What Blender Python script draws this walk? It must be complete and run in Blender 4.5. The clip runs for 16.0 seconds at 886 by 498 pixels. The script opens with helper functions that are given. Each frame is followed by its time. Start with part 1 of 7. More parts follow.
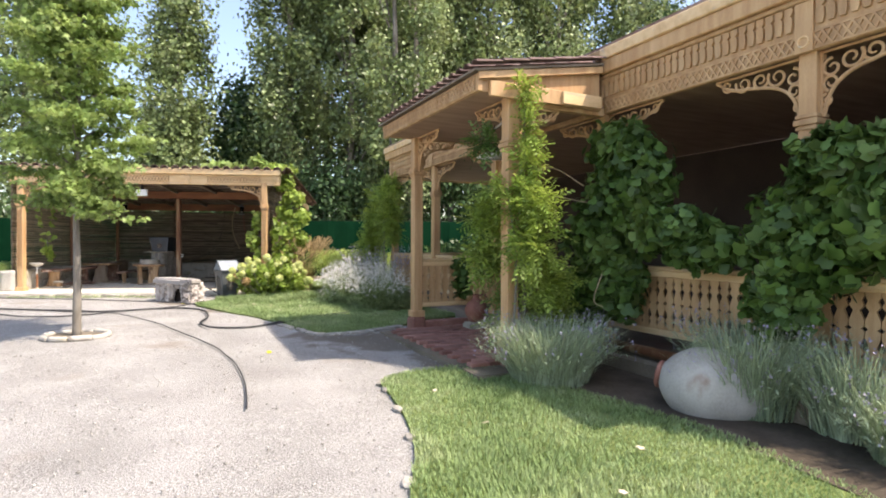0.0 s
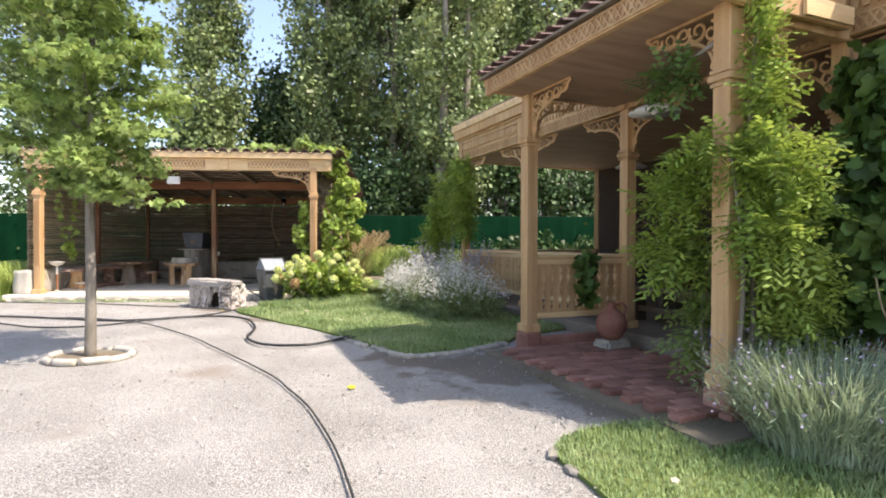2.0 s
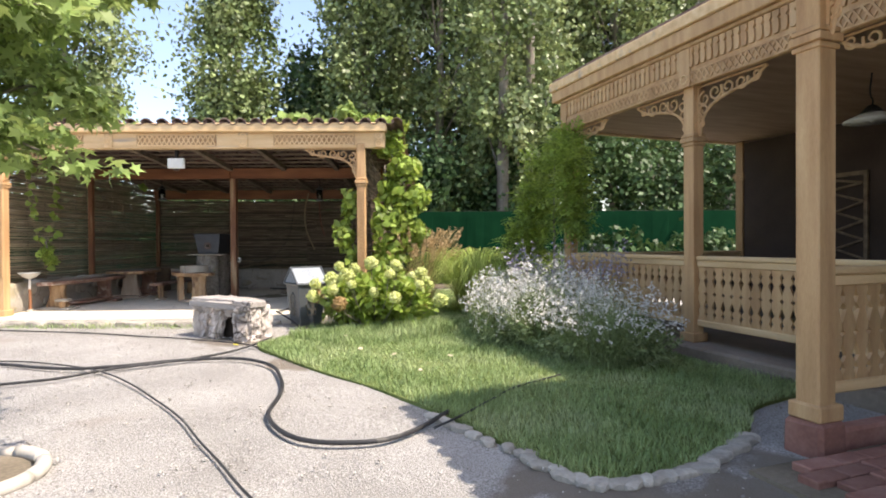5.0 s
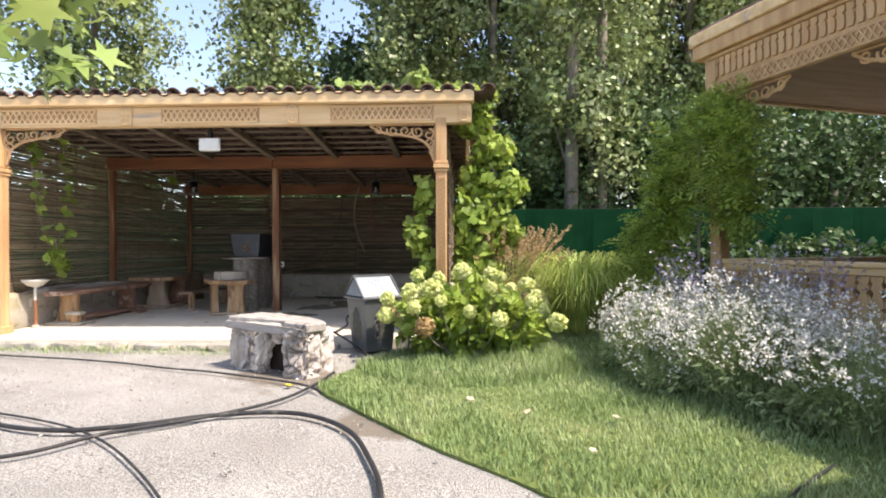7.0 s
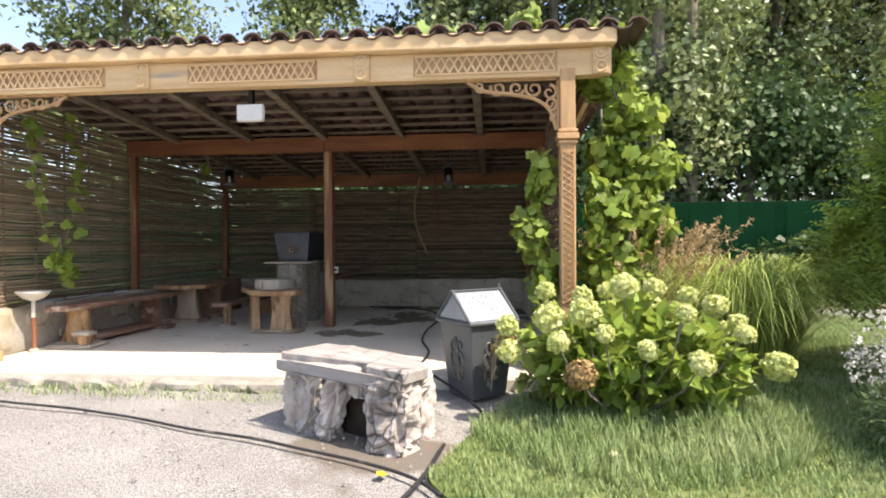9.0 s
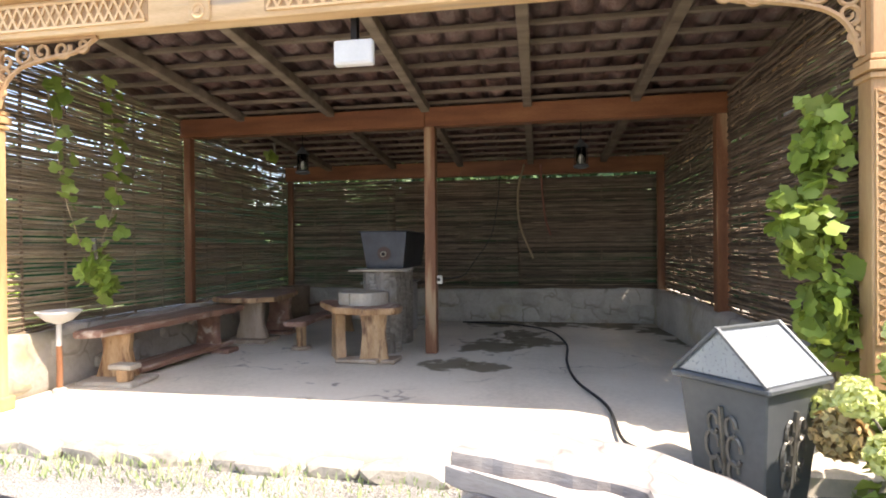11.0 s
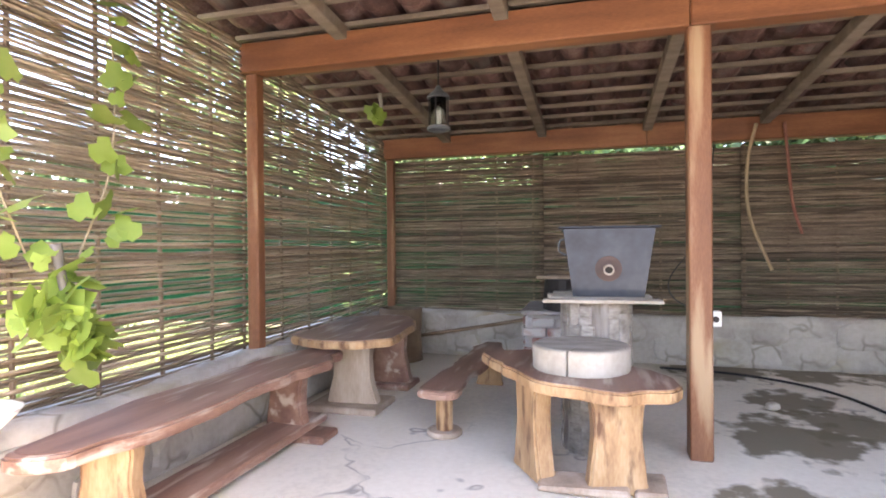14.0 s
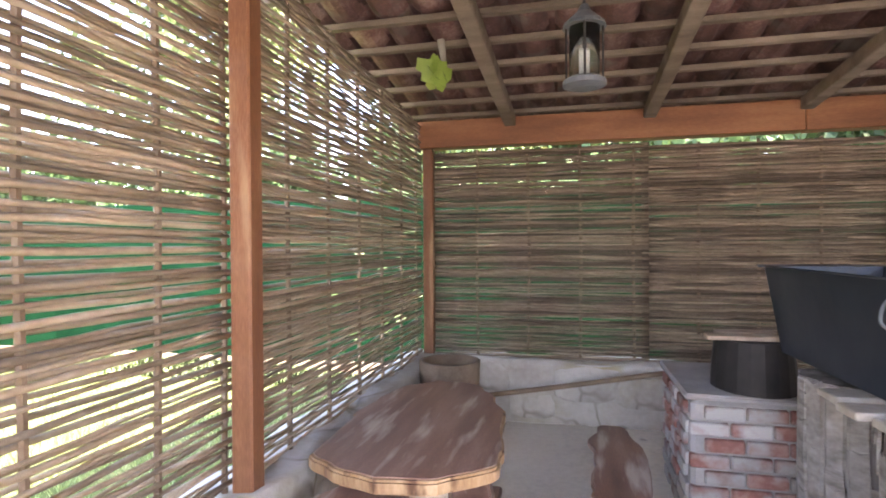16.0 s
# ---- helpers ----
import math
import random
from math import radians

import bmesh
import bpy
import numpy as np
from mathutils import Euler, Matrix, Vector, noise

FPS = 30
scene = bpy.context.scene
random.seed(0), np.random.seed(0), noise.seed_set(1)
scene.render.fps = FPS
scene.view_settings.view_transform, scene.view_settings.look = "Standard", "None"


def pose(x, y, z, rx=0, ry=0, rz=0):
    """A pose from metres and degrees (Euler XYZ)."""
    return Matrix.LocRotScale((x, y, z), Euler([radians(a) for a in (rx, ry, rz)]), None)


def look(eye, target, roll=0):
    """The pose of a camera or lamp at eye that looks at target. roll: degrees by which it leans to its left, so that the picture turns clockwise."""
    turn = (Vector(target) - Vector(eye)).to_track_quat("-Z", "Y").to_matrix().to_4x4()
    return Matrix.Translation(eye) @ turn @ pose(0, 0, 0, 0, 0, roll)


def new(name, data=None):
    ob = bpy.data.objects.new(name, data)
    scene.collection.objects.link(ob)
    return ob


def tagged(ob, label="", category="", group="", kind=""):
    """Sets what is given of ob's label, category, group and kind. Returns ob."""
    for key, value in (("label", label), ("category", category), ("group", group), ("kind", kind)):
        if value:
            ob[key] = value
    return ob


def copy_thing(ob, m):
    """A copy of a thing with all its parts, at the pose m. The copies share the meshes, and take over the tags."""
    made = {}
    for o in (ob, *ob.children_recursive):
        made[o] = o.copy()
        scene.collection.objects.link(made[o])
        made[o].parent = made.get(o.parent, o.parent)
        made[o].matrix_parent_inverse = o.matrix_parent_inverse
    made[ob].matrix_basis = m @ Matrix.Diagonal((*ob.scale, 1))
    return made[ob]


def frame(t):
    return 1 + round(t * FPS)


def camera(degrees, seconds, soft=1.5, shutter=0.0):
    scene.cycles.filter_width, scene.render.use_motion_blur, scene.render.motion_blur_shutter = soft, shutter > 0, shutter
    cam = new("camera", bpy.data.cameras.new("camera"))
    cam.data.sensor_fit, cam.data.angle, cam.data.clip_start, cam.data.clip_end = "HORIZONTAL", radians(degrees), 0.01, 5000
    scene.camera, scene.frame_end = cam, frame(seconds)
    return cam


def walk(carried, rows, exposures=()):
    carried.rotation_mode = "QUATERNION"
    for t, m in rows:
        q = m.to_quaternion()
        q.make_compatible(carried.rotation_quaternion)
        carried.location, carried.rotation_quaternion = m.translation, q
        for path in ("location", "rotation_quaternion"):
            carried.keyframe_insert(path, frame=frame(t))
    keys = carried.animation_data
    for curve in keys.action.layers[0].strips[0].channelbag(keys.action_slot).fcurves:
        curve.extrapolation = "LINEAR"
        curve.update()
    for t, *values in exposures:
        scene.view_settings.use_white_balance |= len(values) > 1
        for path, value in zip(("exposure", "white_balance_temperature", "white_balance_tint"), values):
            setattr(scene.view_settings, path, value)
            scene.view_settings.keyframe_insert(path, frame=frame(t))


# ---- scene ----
cam = camera(78.2, 16.0, soft=1.9)
METRES, EYE, TILT, LEAN, TURN = 17.0, 1.40, 0.0, 0.0, -6.5
ROWS = [
    (0.0, 0.0, 0.0, 0.0, 0.0, -0.61, -0.26),
    (0.5, -0.019, 0.0267, -0.0006, 0.07, -0.55, -0.41),
    (1.0, -0.0299, 0.06, -0.0007, 0.29, -0.6, -0.13),
    (1.5, -0.0499, 0.09, -0.0044, 1.82, -0.61, -0.22),
    (2.0, -0.0686, 0.1239, -0.0063, 2.63, -0.65, -0.15),
    (2.5, -0.0861, 0.1564, -0.0045, 4.21, -0.69, -0.1),
    (3.0, -0.0961, 0.1833, -0.0049, 4.86, -0.51, 0.01),
    (3.5, -0.1054, 0.2157, -0.0043, 4.72, -0.58, 0.16),
    (6.0, -0.1725, 0.3639, -0.0063, 7.36, -0.55, 0.26),
    (6.5, -0.1918, 0.3905, -0.005, 8.34, -0.48, 0.13),
    (7.0, -0.2042, 0.4151, -0.0055, 8.62, -0.3, 0.22),
    (7.5, -0.2186, 0.4428, -0.0043, 8.77, -0.34, 0.28),
    (8.0, -0.2345, 0.4659, -0.0032, 9.75, -0.28, 0.2),
    (8.5, -0.2487, 0.4925, -0.0049, 10.25, -0.27, 0.34),
    (9.0, -0.2708, 0.5158, -0.0038, 11.77, -0.37, 0.33),
    (9.5, -0.2888, 0.5355, -0.004, 13.82, -0.11, 0.32),
    (10.0, -0.3099, 0.5624, -0.0027, 14.32, -0.27, 0.38),
    (12.5, -0.4077, 0.6622, -0.0023, 20.8, -0.12, 0.38),
    (13.0, -0.4301, 0.6862, -0.0018, 21.68, -0.28, 0.34),
    (13.5, -0.4502, 0.7083, -0.0006, 22.26, -0.13, 0.37),
    (14.0, -0.4661, 0.7372, 0.0016, 22.07, -0.28, 0.48),
    (14.5, -0.4846, 0.7604, 0.0018, 21.77, -0.34, 0.46),
    (15.0, -0.5032, 0.7841, 0.0038, 21.39, -0.36, 0.38),
    (15.5, -0.5229, 0.8109, 0.0049, 20.59, -0.45, 0.45),
    (16.0, -0.5417, 0.8204, 0.0141, 20.06, -0.43, 0.35),
]
EXPOSURES = [(0.0, 1.4, 7150, 16), (9.0, 1.4, 7150, 16), (10.2, 1.5, 7200, 17), (12.3, 2.95, 7200, 19), (13.5, 3.45, 7200, 23), (15.0, 3.9, 7200, 27), (16.0, 4.05, 7200, 28)]
walk(cam, [(t, pose(0, 0, EYE, TILT, LEAN, TURN) @ pose(METRES * x, METRES * y, METRES * z, 90 + pitch, roll, yaw)) for t, x, y, z, yaw, pitch, roll in ROWS],
     EXPOSURES)

# ---- world and sun ----
SUN_FROM = Vector((1.93, -0.87, 3.25)).normalized()
elevation = math.asin(SUN_FROM.z)
azimuth = math.atan2(SUN_FROM.x, SUN_FROM.y)
world = bpy.data.worlds.new("world")
scene.world = world
world.use_nodes = True
wn = world.node_tree.nodes
sky = wn.new("ShaderNodeTexSky")
sky.sky_type, sky.sun_disc = "NISHITA", False
sky.sun_elevation, sky.sun_rotation = elevation, azimuth
sky.air_density, sky.dust_density, sky.ozone_density = 1.0, 1.6, 1.0
world.node_tree.links.new(sky.outputs[0], wn["Background"].inputs[0])
wn["Background"].inputs[1].default_value = 0.15
sun_data = bpy.data.lights.new("sun", "SUN")
sun_data.energy, sun_data.angle, sun_data.color = 3.05, radians(0.53), (1.0, 0.95, 0.86)
sun_lamp = new("sun", sun_data)
sun_lamp.matrix_world = look(SUN_FROM * 40, (0, 0, 0))

# ---- geometry helpers ----
PAV = 19.0


def gz(x, y):
    """Height of the ground: a gentle rise towards the shed."""
    return 0.0137 * (min(max(y, 0.0), 14.0) - 7.5)


def pav_m(u, v, z=0.0, turn=0.0):
    """A pose in the pavilion's own axes: u into the building, v along its front."""
    c, s = math.cos(radians(PAV)), math.sin(radians(PAV))
    return pose(u * c - v * s, u * s + v * c, z, 0, 0, PAV + turn)


class Geo:
    """Vertices and faces gathered into one mesh."""

    def __init__(self):
        self.v, self.f = [], []

    def add(self, verts, faces):
        n = len(self.v)
        self.v.extend([tuple(p) for p in verts])
        self.f.extend([tuple(i + n for i in f) for f in faces])
        return self

    def box(self, x0, x1, y0, y1, z0, z1, m=None, jit=0.0):
        p = [Vector((x, y, z)) for z in (z0, z1) for x, y in ((x0, y0), (x1, y0), (x1, y1), (x0, y1))]
        if jit:
            p = [q + Vector((random.uniform(-jit, jit), random.uniform(-jit, jit), random.uniform(-jit, jit))) for q in p]
        if m is not None:
            p = [m @ q for q in p]
        return self.add(p, [(3, 2, 1, 0), (4, 5, 6, 7), (0, 1, 5, 4), (1, 2, 6, 5), (2, 3, 7, 6), (3, 0, 4, 7)])

    def tube(self, pts, radii, n=6, caps=True, flat=1.0):
        pts = [Vector(p) for p in pts]
        if not hasattr(radii, "__len__"):
            radii = [radii] * len(pts)
        base = len(self.v)
        up0 = None
        for i, p in enumerate(pts):
            d = (pts[min(i + 1, len(pts) - 1)] - pts[max(i - 1, 0)])
            d = d.normalized() if d.length > 1e-9 else Vector((0, 0, 1))
            if up0 is None:
                up0 = Vector((0, 0, 1)) if abs(d.z) < 0.9 else Vector((1, 0, 0))
            a = up0 - d * up0.dot(d)
            if a.length < 1e-6:
                a = d.orthogonal()
            a.normalize()
            up0 = a
            b = d.cross(a)
            for k in range(n):
                q = 2 * math.pi * k / n
                self.v.append(tuple(p + (a * math.cos(q) + b * math.sin(q) * flat) * radii[i]))
        for i in range(len(pts) - 1):
            for k in range(n):
                k2 = (k + 1) % n
                self.f.append((base + i * n + k, base + i * n + k2, base + (i + 1) * n + k2, base + (i + 1) * n + k))
        if caps:
            self.f.append(tuple(base + k for k in reversed(range(n))))
            self.f.append(tuple(base + (len(pts) - 1) * n + k for k in range(n)))
        return self

    def lathe(self, profile, n=20, m=None):
        """profile: (radius, z) from the bottom up."""
        base = len(self.v)
        for r, z in profile:
            for k in range(n):
                q = 2 * math.pi * k / n
                p = Vector((r * math.cos(q), r * math.sin(q), z))
                self.v.append(tuple(m @ p if m is not None else p))
        for i in range(len(profile) - 1):
            for k in range(n):
                k2 = (k + 1) % n
                self.f.append((base + i * n + k, base + i * n + k2, base + (i + 1) * n + k2, base + (i + 1) * n + k))
        self.f.append(tuple(base + k for k in reversed(range(n))))
        self.f.append(tuple(base + (len(profile) - 1) * n + k for k in range(n)))
        return self

    def prism(self, outline, z0, z1, m=None):
        """A flat outline (x, y), counter-clockwise, raised from z0 to z1."""
        n = len(outline)
        p = [Vector((x, y, z)) for z in (z0, z1) for x, y in outline]
        if m is not None:
            p = [m @ q for q in p]
        return self.add(p, [tuple(reversed(range(n))), tuple(range(n, 2 * n))] + [(i, (i + 1) % n, n + (i + 1) % n, n + i) for i in range(n)])

    def mesh(self, name, mat, bevel=0.0, smooth=False, segments=1):
        me = bpy.data.meshes.new(name)
        me.from_pydata(self.v, [], self.f)
        me.materials.append(mat)
        if bevel:
            bm = bmesh.new()
            bm.from_mesh(me)
            edges = [e for e in bm.edges if len(e.link_faces) == 2 and e.calc_face_angle(0) > 0.5]
            bmesh.ops.bevel(bm, geom=edges, offset=bevel, segments=segments, affect="EDGES", clamp_overlap=True)
            bm.to_mesh(me)
            bm.free()
        if smooth:
            me.shade_smooth()
        me.update()
        return me


def part(name, geo, mat, parent=None, label="", bevel=0.0, smooth=False, m=None, kind="", segments=1):
    me = geo if isinstance(geo, bpy.types.Mesh) else geo.mesh(name, mat, bevel, smooth, segments)
    ob = new(name, me)
    if parent is not None:
        ob.parent = parent
    if m is not None:
        ob.matrix_basis = m
    if label or kind:
        tagged(ob, label, kind=kind)
    return ob


def thing(name, m, label, category, group="", kind=""):
    ob = new(name)
    ob.empty_display_size = 0.1
    ob.matrix_basis = m
    return tagged(ob, label, category, group, kind)


def solid(name, geo, mat, label="", category="", group="", kind="", m=None, bevel=0.0, smooth=False, segments=1):
    """A thing that is a single mesh."""
    ob = new(name, geo.mesh(name, mat, bevel, smooth, segments))
    if m is not None:
        ob.matrix_basis = m
    return tagged(ob, label, category, group, kind)


def spline(pts, per=8):
    """A smooth line through points (Catmull-Rom)."""
    p = [Vector(q) for q in pts]
    p = [p[0] * 2 - p[1]] + p + [p[-1] * 2 - p[-2]]
    out = []
    for i in range(1, len(p) - 2):
        for k in range(per):
            t = k / per
            a, b, c, d = p[i - 1], p[i], p[i + 1], p[i + 2]
            out.append(0.5 * ((2 * b) + (c - a) * t + (2 * a - 5 * b + 4 * c - d) * t * t + (3 * b - a - 3 * c + d) * t ** 3))
    out.append(p[-2])
    return out


def cloud(name, verts, faces_per, mat, parent=None, kind="", label="", m=None):
    """A mesh from an array of many small like polygons: verts (n, k, 3)."""
    n, k = verts.shape[0], verts.shape[1]
    me = bpy.data.meshes.new(name)
    me.vertices.add(n * k)
    me.vertices.foreach_set("co", verts.reshape(-1).astype(np.float32))
    fp = np.array(faces_per)
    f = (np.arange(n)[:, None, None] * k + fp[None]).reshape(-1)
    me.loops.add(len(f))
    me.loops.foreach_set("vertex_index", f.astype(np.int32))
    me.polygons.add(n * len(fp))
    me.polygons.foreach_set("loop_start", np.arange(0, len(f), fp.shape[1], dtype=np.int32))
    me.update(calc_edges=True)
    me.validate()
    me.materials.append(mat)
    ob = new(name, me)
    if parent is not None:
        ob.parent = parent
    if m is not None:
        ob.matrix_basis = m
    if label or kind:
        tagged(ob, label, kind=kind)
    return ob


rng = np.random.default_rng(7)


def unit(a):
    return a / np.maximum(np.linalg.norm(a, axis=-1, keepdims=True), 1e-9)


def leaf_quads(centres, size, aspect=0.6, up=0.5, droop=0.0, out=None, spread=0.35, fold=0.18, face=None):
    """Pointed leaves, each a folded pair of quads about its centre. up: how far they face the sky."""
    n = len(centres)
    d = unit(rng.normal(size=(n, 3)))
    if out is not None:
        d = unit(d * 0.8 + out)
    d[:, 2] -= droop
    d = unit(d)
    nrm = rng.normal(size=(n, 3))
    nrm[:, 2] += up * 3
    if face is not None:
        nrm = nrm * 0.6 + face
    nrm = unit(nrm - d * (nrm * d).sum(1, keepdims=True))
    s = np.cross(d, nrm)
    ln = size * (1 + spread * rng.uniform(-1, 1, n))[:, None]
    w = ln * aspect * 0.5
    c = centres
    v = np.stack([c - d * ln * 0.5, c - d * ln * 0.1 + s * w + nrm * w * fold * 2, c + d * ln * 0.5,
                  c - d * ln * 0.1 - s * w + nrm * w * fold * 2], 1)
    return v


QUAD = [(0, 1, 2, 3)]
LEAF = [(0, 1, 2), (0, 2, 3)]


# ---- materials ----
def material(name, colours, scale=4.0, rough=0.7, metal=0.0, bump=0.3, fine=60.0, stretch=(1, 1, 1), vary=0.0, island=False, detail=6.0, dist=0.02, spec=0.3, coarse=0.7, through_light=0.0, dirt=None, span=0.2):
    """colours: two or three linear colours, mixed by noise at two scales; vary: change of brightness from piece to piece."""
    mat = bpy.data.materials.new(name)
    mat.use_nodes = True
    nt = mat.node_tree
    nd, lk = nt.nodes, nt.links
    bsdf = nd["Principled BSDF"]
    tc = nd.new("ShaderNodeTexCoord")
    mp = nd.new("ShaderNodeMapping")
    mp.inputs["Scale"].default_value = stretch
    lk.new(tc.outputs["Object"], mp.inputs["Vector"])
    info = nd.new("ShaderNodeObjectInfo")
    shift = nd.new("ShaderNodeVectorMath")
    shift.operation = "MULTIPLY_ADD"
    lk.new(info.outputs["Random"], shift.inputs[0])
    shift.inputs[1].default_value = (17.0, 31.0, 23.0)
    lk.new(mp.outputs[0], shift.inputs[2])
    big = nd.new("ShaderNodeTexNoise")
    big.inputs["Scale"].default_value, big.inputs["Detail"].default_value = scale, detail
    small = nd.new("ShaderNodeTexNoise")
    small.inputs["Scale"].default_value, small.inputs["Detail"].default_value = fine, 4.0
    lk.new(shift.outputs[0], big.inputs["Vector"])
    lk.new(shift.outputs[0], small.inputs["Vector"])
    mix = nd.new("ShaderNodeMix")
    mix.data_type = "FLOAT"
    mix.inputs[0].default_value = 1 - coarse
    lk.new(big.outputs["Fac"], mix.inputs[2])
    lk.new(small.outputs["Fac"], mix.inputs[3])
    ramp = nd.new("ShaderNodeValToRGB")
    el = ramp.color_ramp.elements
    el[0].position, el[1].position = 0.5 - span, 0.5 + span
    el[0].color, el[1].color = (*colours[0], 1), (*colours[-1], 1)
    if len(colours) == 3:
        e = el.new(0.5)
        e.color = (*colours[1], 1)
    lk.new(mix.outputs[0], ramp.inputs[0])
    last = ramp.outputs[0]
    if dirt:
        dn = nd.new("ShaderNodeTexNoise")
        dn.inputs["Scale"].default_value, dn.inputs["Detail"].default_value = dirt[1], 8.0
        lk.new(shift.outputs[0], dn.inputs["Vector"])
        dr = nd.new("ShaderNodeMapRange")
        dr.inputs[1].default_value, dr.inputs[2].default_value = dirt[2], dirt[2] + 0.12
        lk.new(dn.outputs["Fac"], dr.inputs[0])
        dm = nd.new("ShaderNodeMix")
        dm.data_type = "RGBA"
        lk.new(dr.outputs[0], dm.inputs[0])
        lk.new(last, dm.inputs[6])
        dm.inputs[7].default_value = (*dirt[0], 1)
        last = dm.outputs[2]
    if vary:
        hs = nd.new("ShaderNodeHueSaturation")
        mr = nd.new("ShaderNodeMapRange")
        mr.inputs[3].default_value, mr.inputs[4].default_value = 1 - vary, 1 + vary
        if island:
            gi = nd.new("ShaderNodeNewGeometry")
            lk.new(gi.outputs["Random Per Island"], mr.inputs[0])
        else:
            lk.new(info.outputs["Random"], mr.inputs[0])
        lk.new(mr.outputs[0], hs.inputs["Value"])
        mh = nd.new("ShaderNodeMapRange")
        mh.inputs[3].default_value, mh.inputs[4].default_value = 0.5 + vary * 0.04, 0.5 - vary * 0.04
        lk.new(mr.outputs[0], mh.inputs[0])
        lk.new(last, hs.inputs["Color"])
        last = hs.outputs[0]
    lk.new(last, bsdf.inputs["Base Color"])
    bsdf.inputs["Metallic"].default_value = metal
    bsdf.inputs["Specular IOR Level"].default_value = spec
    rr = nd.new("ShaderNodeMapRange")
    rr.inputs[3].default_value, rr.inputs[4].default_value = max(rough - 0.12, 0.03), min(rough + 0.12, 1)
    lk.new(small.outputs["Fac"], rr.inputs[0])
    lk.new(rr.outputs[0], bsdf.inputs["Roughness"])
    if bump:
        bp = nd.new("ShaderNodeBump")
        bp.inputs["Strength"].default_value, bp.inputs["Distance"].default_value = bump, dist
        lk.new(mix.outputs[0], bp.inputs["Height"])
        lk.new(bp.outputs[0], bsdf.inputs["Normal"])
    if through_light:
        tr = nd.new("ShaderNodeBsdfTranslucent")
        hs2 = nd.new("ShaderNodeHueSaturation")
        hs2.inputs["Value"].default_value = 1.3
        hs2.inputs["Hue"].default_value = 0.48
        lk.new(last, hs2.inputs["Color"])
        lk.new(hs2.outputs[0], tr.inputs["Color"])
        ms = nd.new("ShaderNodeMixShader")
        ms.inputs[0].default_value = through_light
        lk.new(bsdf.outputs[0], ms.inputs[1])
        lk.new(tr.outputs[0], ms.inputs[2])
        lk.new(ms.outputs[0], nd["Material Output"].inputs["Surface"])
    return mat


GRAVEL = material("gravel", [(0.185, 0.175, 0.16), (0.345, 0.333, 0.312), (0.49, 0.477, 0.455)], 1.2, 0.95, bump=0.9, fine=100, coarse=0.2, dist=0.03, spec=0.1, span=0.11, dirt=((0.29, 0.26, 0.225), 0.8, 0.62))
LAWN_SOIL = material("lawn_soil", [(0.07, 0.10, 0.03), (0.13, 0.17, 0.055), (0.20, 0.21, 0.09)], 3.0, 0.95, bump=0.8, fine=50, spec=0.1)
GRASS = material("grass", [(0.155, 0.24, 0.085), (0.26, 0.35, 0.148), (0.39, 0.445, 0.245)], 1.5, 0.6, bump=0, fine=8, vary=0.3, island=True, through_light=0.3)
WOOD = material("honey_wood", [(0.36, 0.20, 0.095), (0.50, 0.31, 0.155), (0.62, 0.42, 0.23)], 1.6, 0.55, bump=0.25, fine=40, stretch=(6, 6, 0.7), vary=0.12, dist=0.004)
WOOD_H = material("honey_wood_board", [(0.52, 0.33, 0.165), (0.69, 0.48, 0.26), (0.78, 0.60, 0.37)], 1.6, 0.55, bump=0.25, fine=40, stretch=(0.6, 6, 6), vary=0.10, dist=0.004, dirt=((0.42, 0.33, 0.25), 1.3, 0.60))
RED_WOOD = material("red_stained_wood", [(0.11, 0.042, 0.022), (0.21, 0.092, 0.046), (0.33, 0.175, 0.095)], 1.3, 0.5, bump=0.25, fine=40, stretch=(5, 5, 0.7), vary=0.12, dist=0.004, dirt=((0.40, 0.27, 0.16), 1.3, 0.55))
RED_WOOD_H = material("red_stained_beam", [(0.13, 0.048, 0.022), (0.23, 0.092, 0.040), (0.33, 0.155, 0.068)], 1.6, 0.5, bump=0.25, fine=40, stretch=(0.7, 5, 5), vary=0.12, dist=0.004)
GREY_WOOD = material("weathered_batten", [(0.10, 0.077, 0.055), (0.17, 0.134, 0.098), (0.24, 0.195, 0.148)], 2.0, 0.85, bump=0.4, fine=40, stretch=(1, 4, 4), vary=0.2, dist=0.004)
# Darker wood: the shade behind the carvings is put into its colour.
WOOD_SHADED = material("shade_toned_carving_ground", [(0.29, 0.16, 0.075), (0.41, 0.25, 0.125), (0.49, 0.32, 0.17)], 1.6, 0.6, bump=0.25, fine=40, stretch=(2, 2, 2), dist=0.004)
TERRACOTTA = material("clay_tile", [(0.07, 0.047, 0.042), (0.135, 0.085, 0.074), (0.24, 0.19, 0.17)], 5.0, 0.85, bump=0.4, fine=60, vary=0.35, dist=0.006, dirt=((0.12, 0.10, 0.085), 4.0, 0.58))
CONCRETE = material("concrete_floor", [(0.50, 0.46, 0.375), (0.67, 0.62, 0.515), (0.76, 0.715, 0.61)], 0.9, 0.8, bump=0.35, fine=30, dist=0.01, spec=0.25)
PLASTER = material("rough_mortar", [(0.32, 0.29, 0.25), (0.43, 0.40, 0.35), (0.52, 0.49, 0.43)], 2.5, 0.9, bump=0.8, fine=22, dist=0.03, spec=0.15, dirt=((0.33, 0.285, 0.17), 1.3, 0.58))
STONE = material("field_stone", [(0.22, 0.205, 0.18), (0.34, 0.315, 0.27), (0.43, 0.41, 0.36)], 5.0, 0.85, bump=0.7, fine=40, vary=0.2, dist=0.02, spec=0.2)
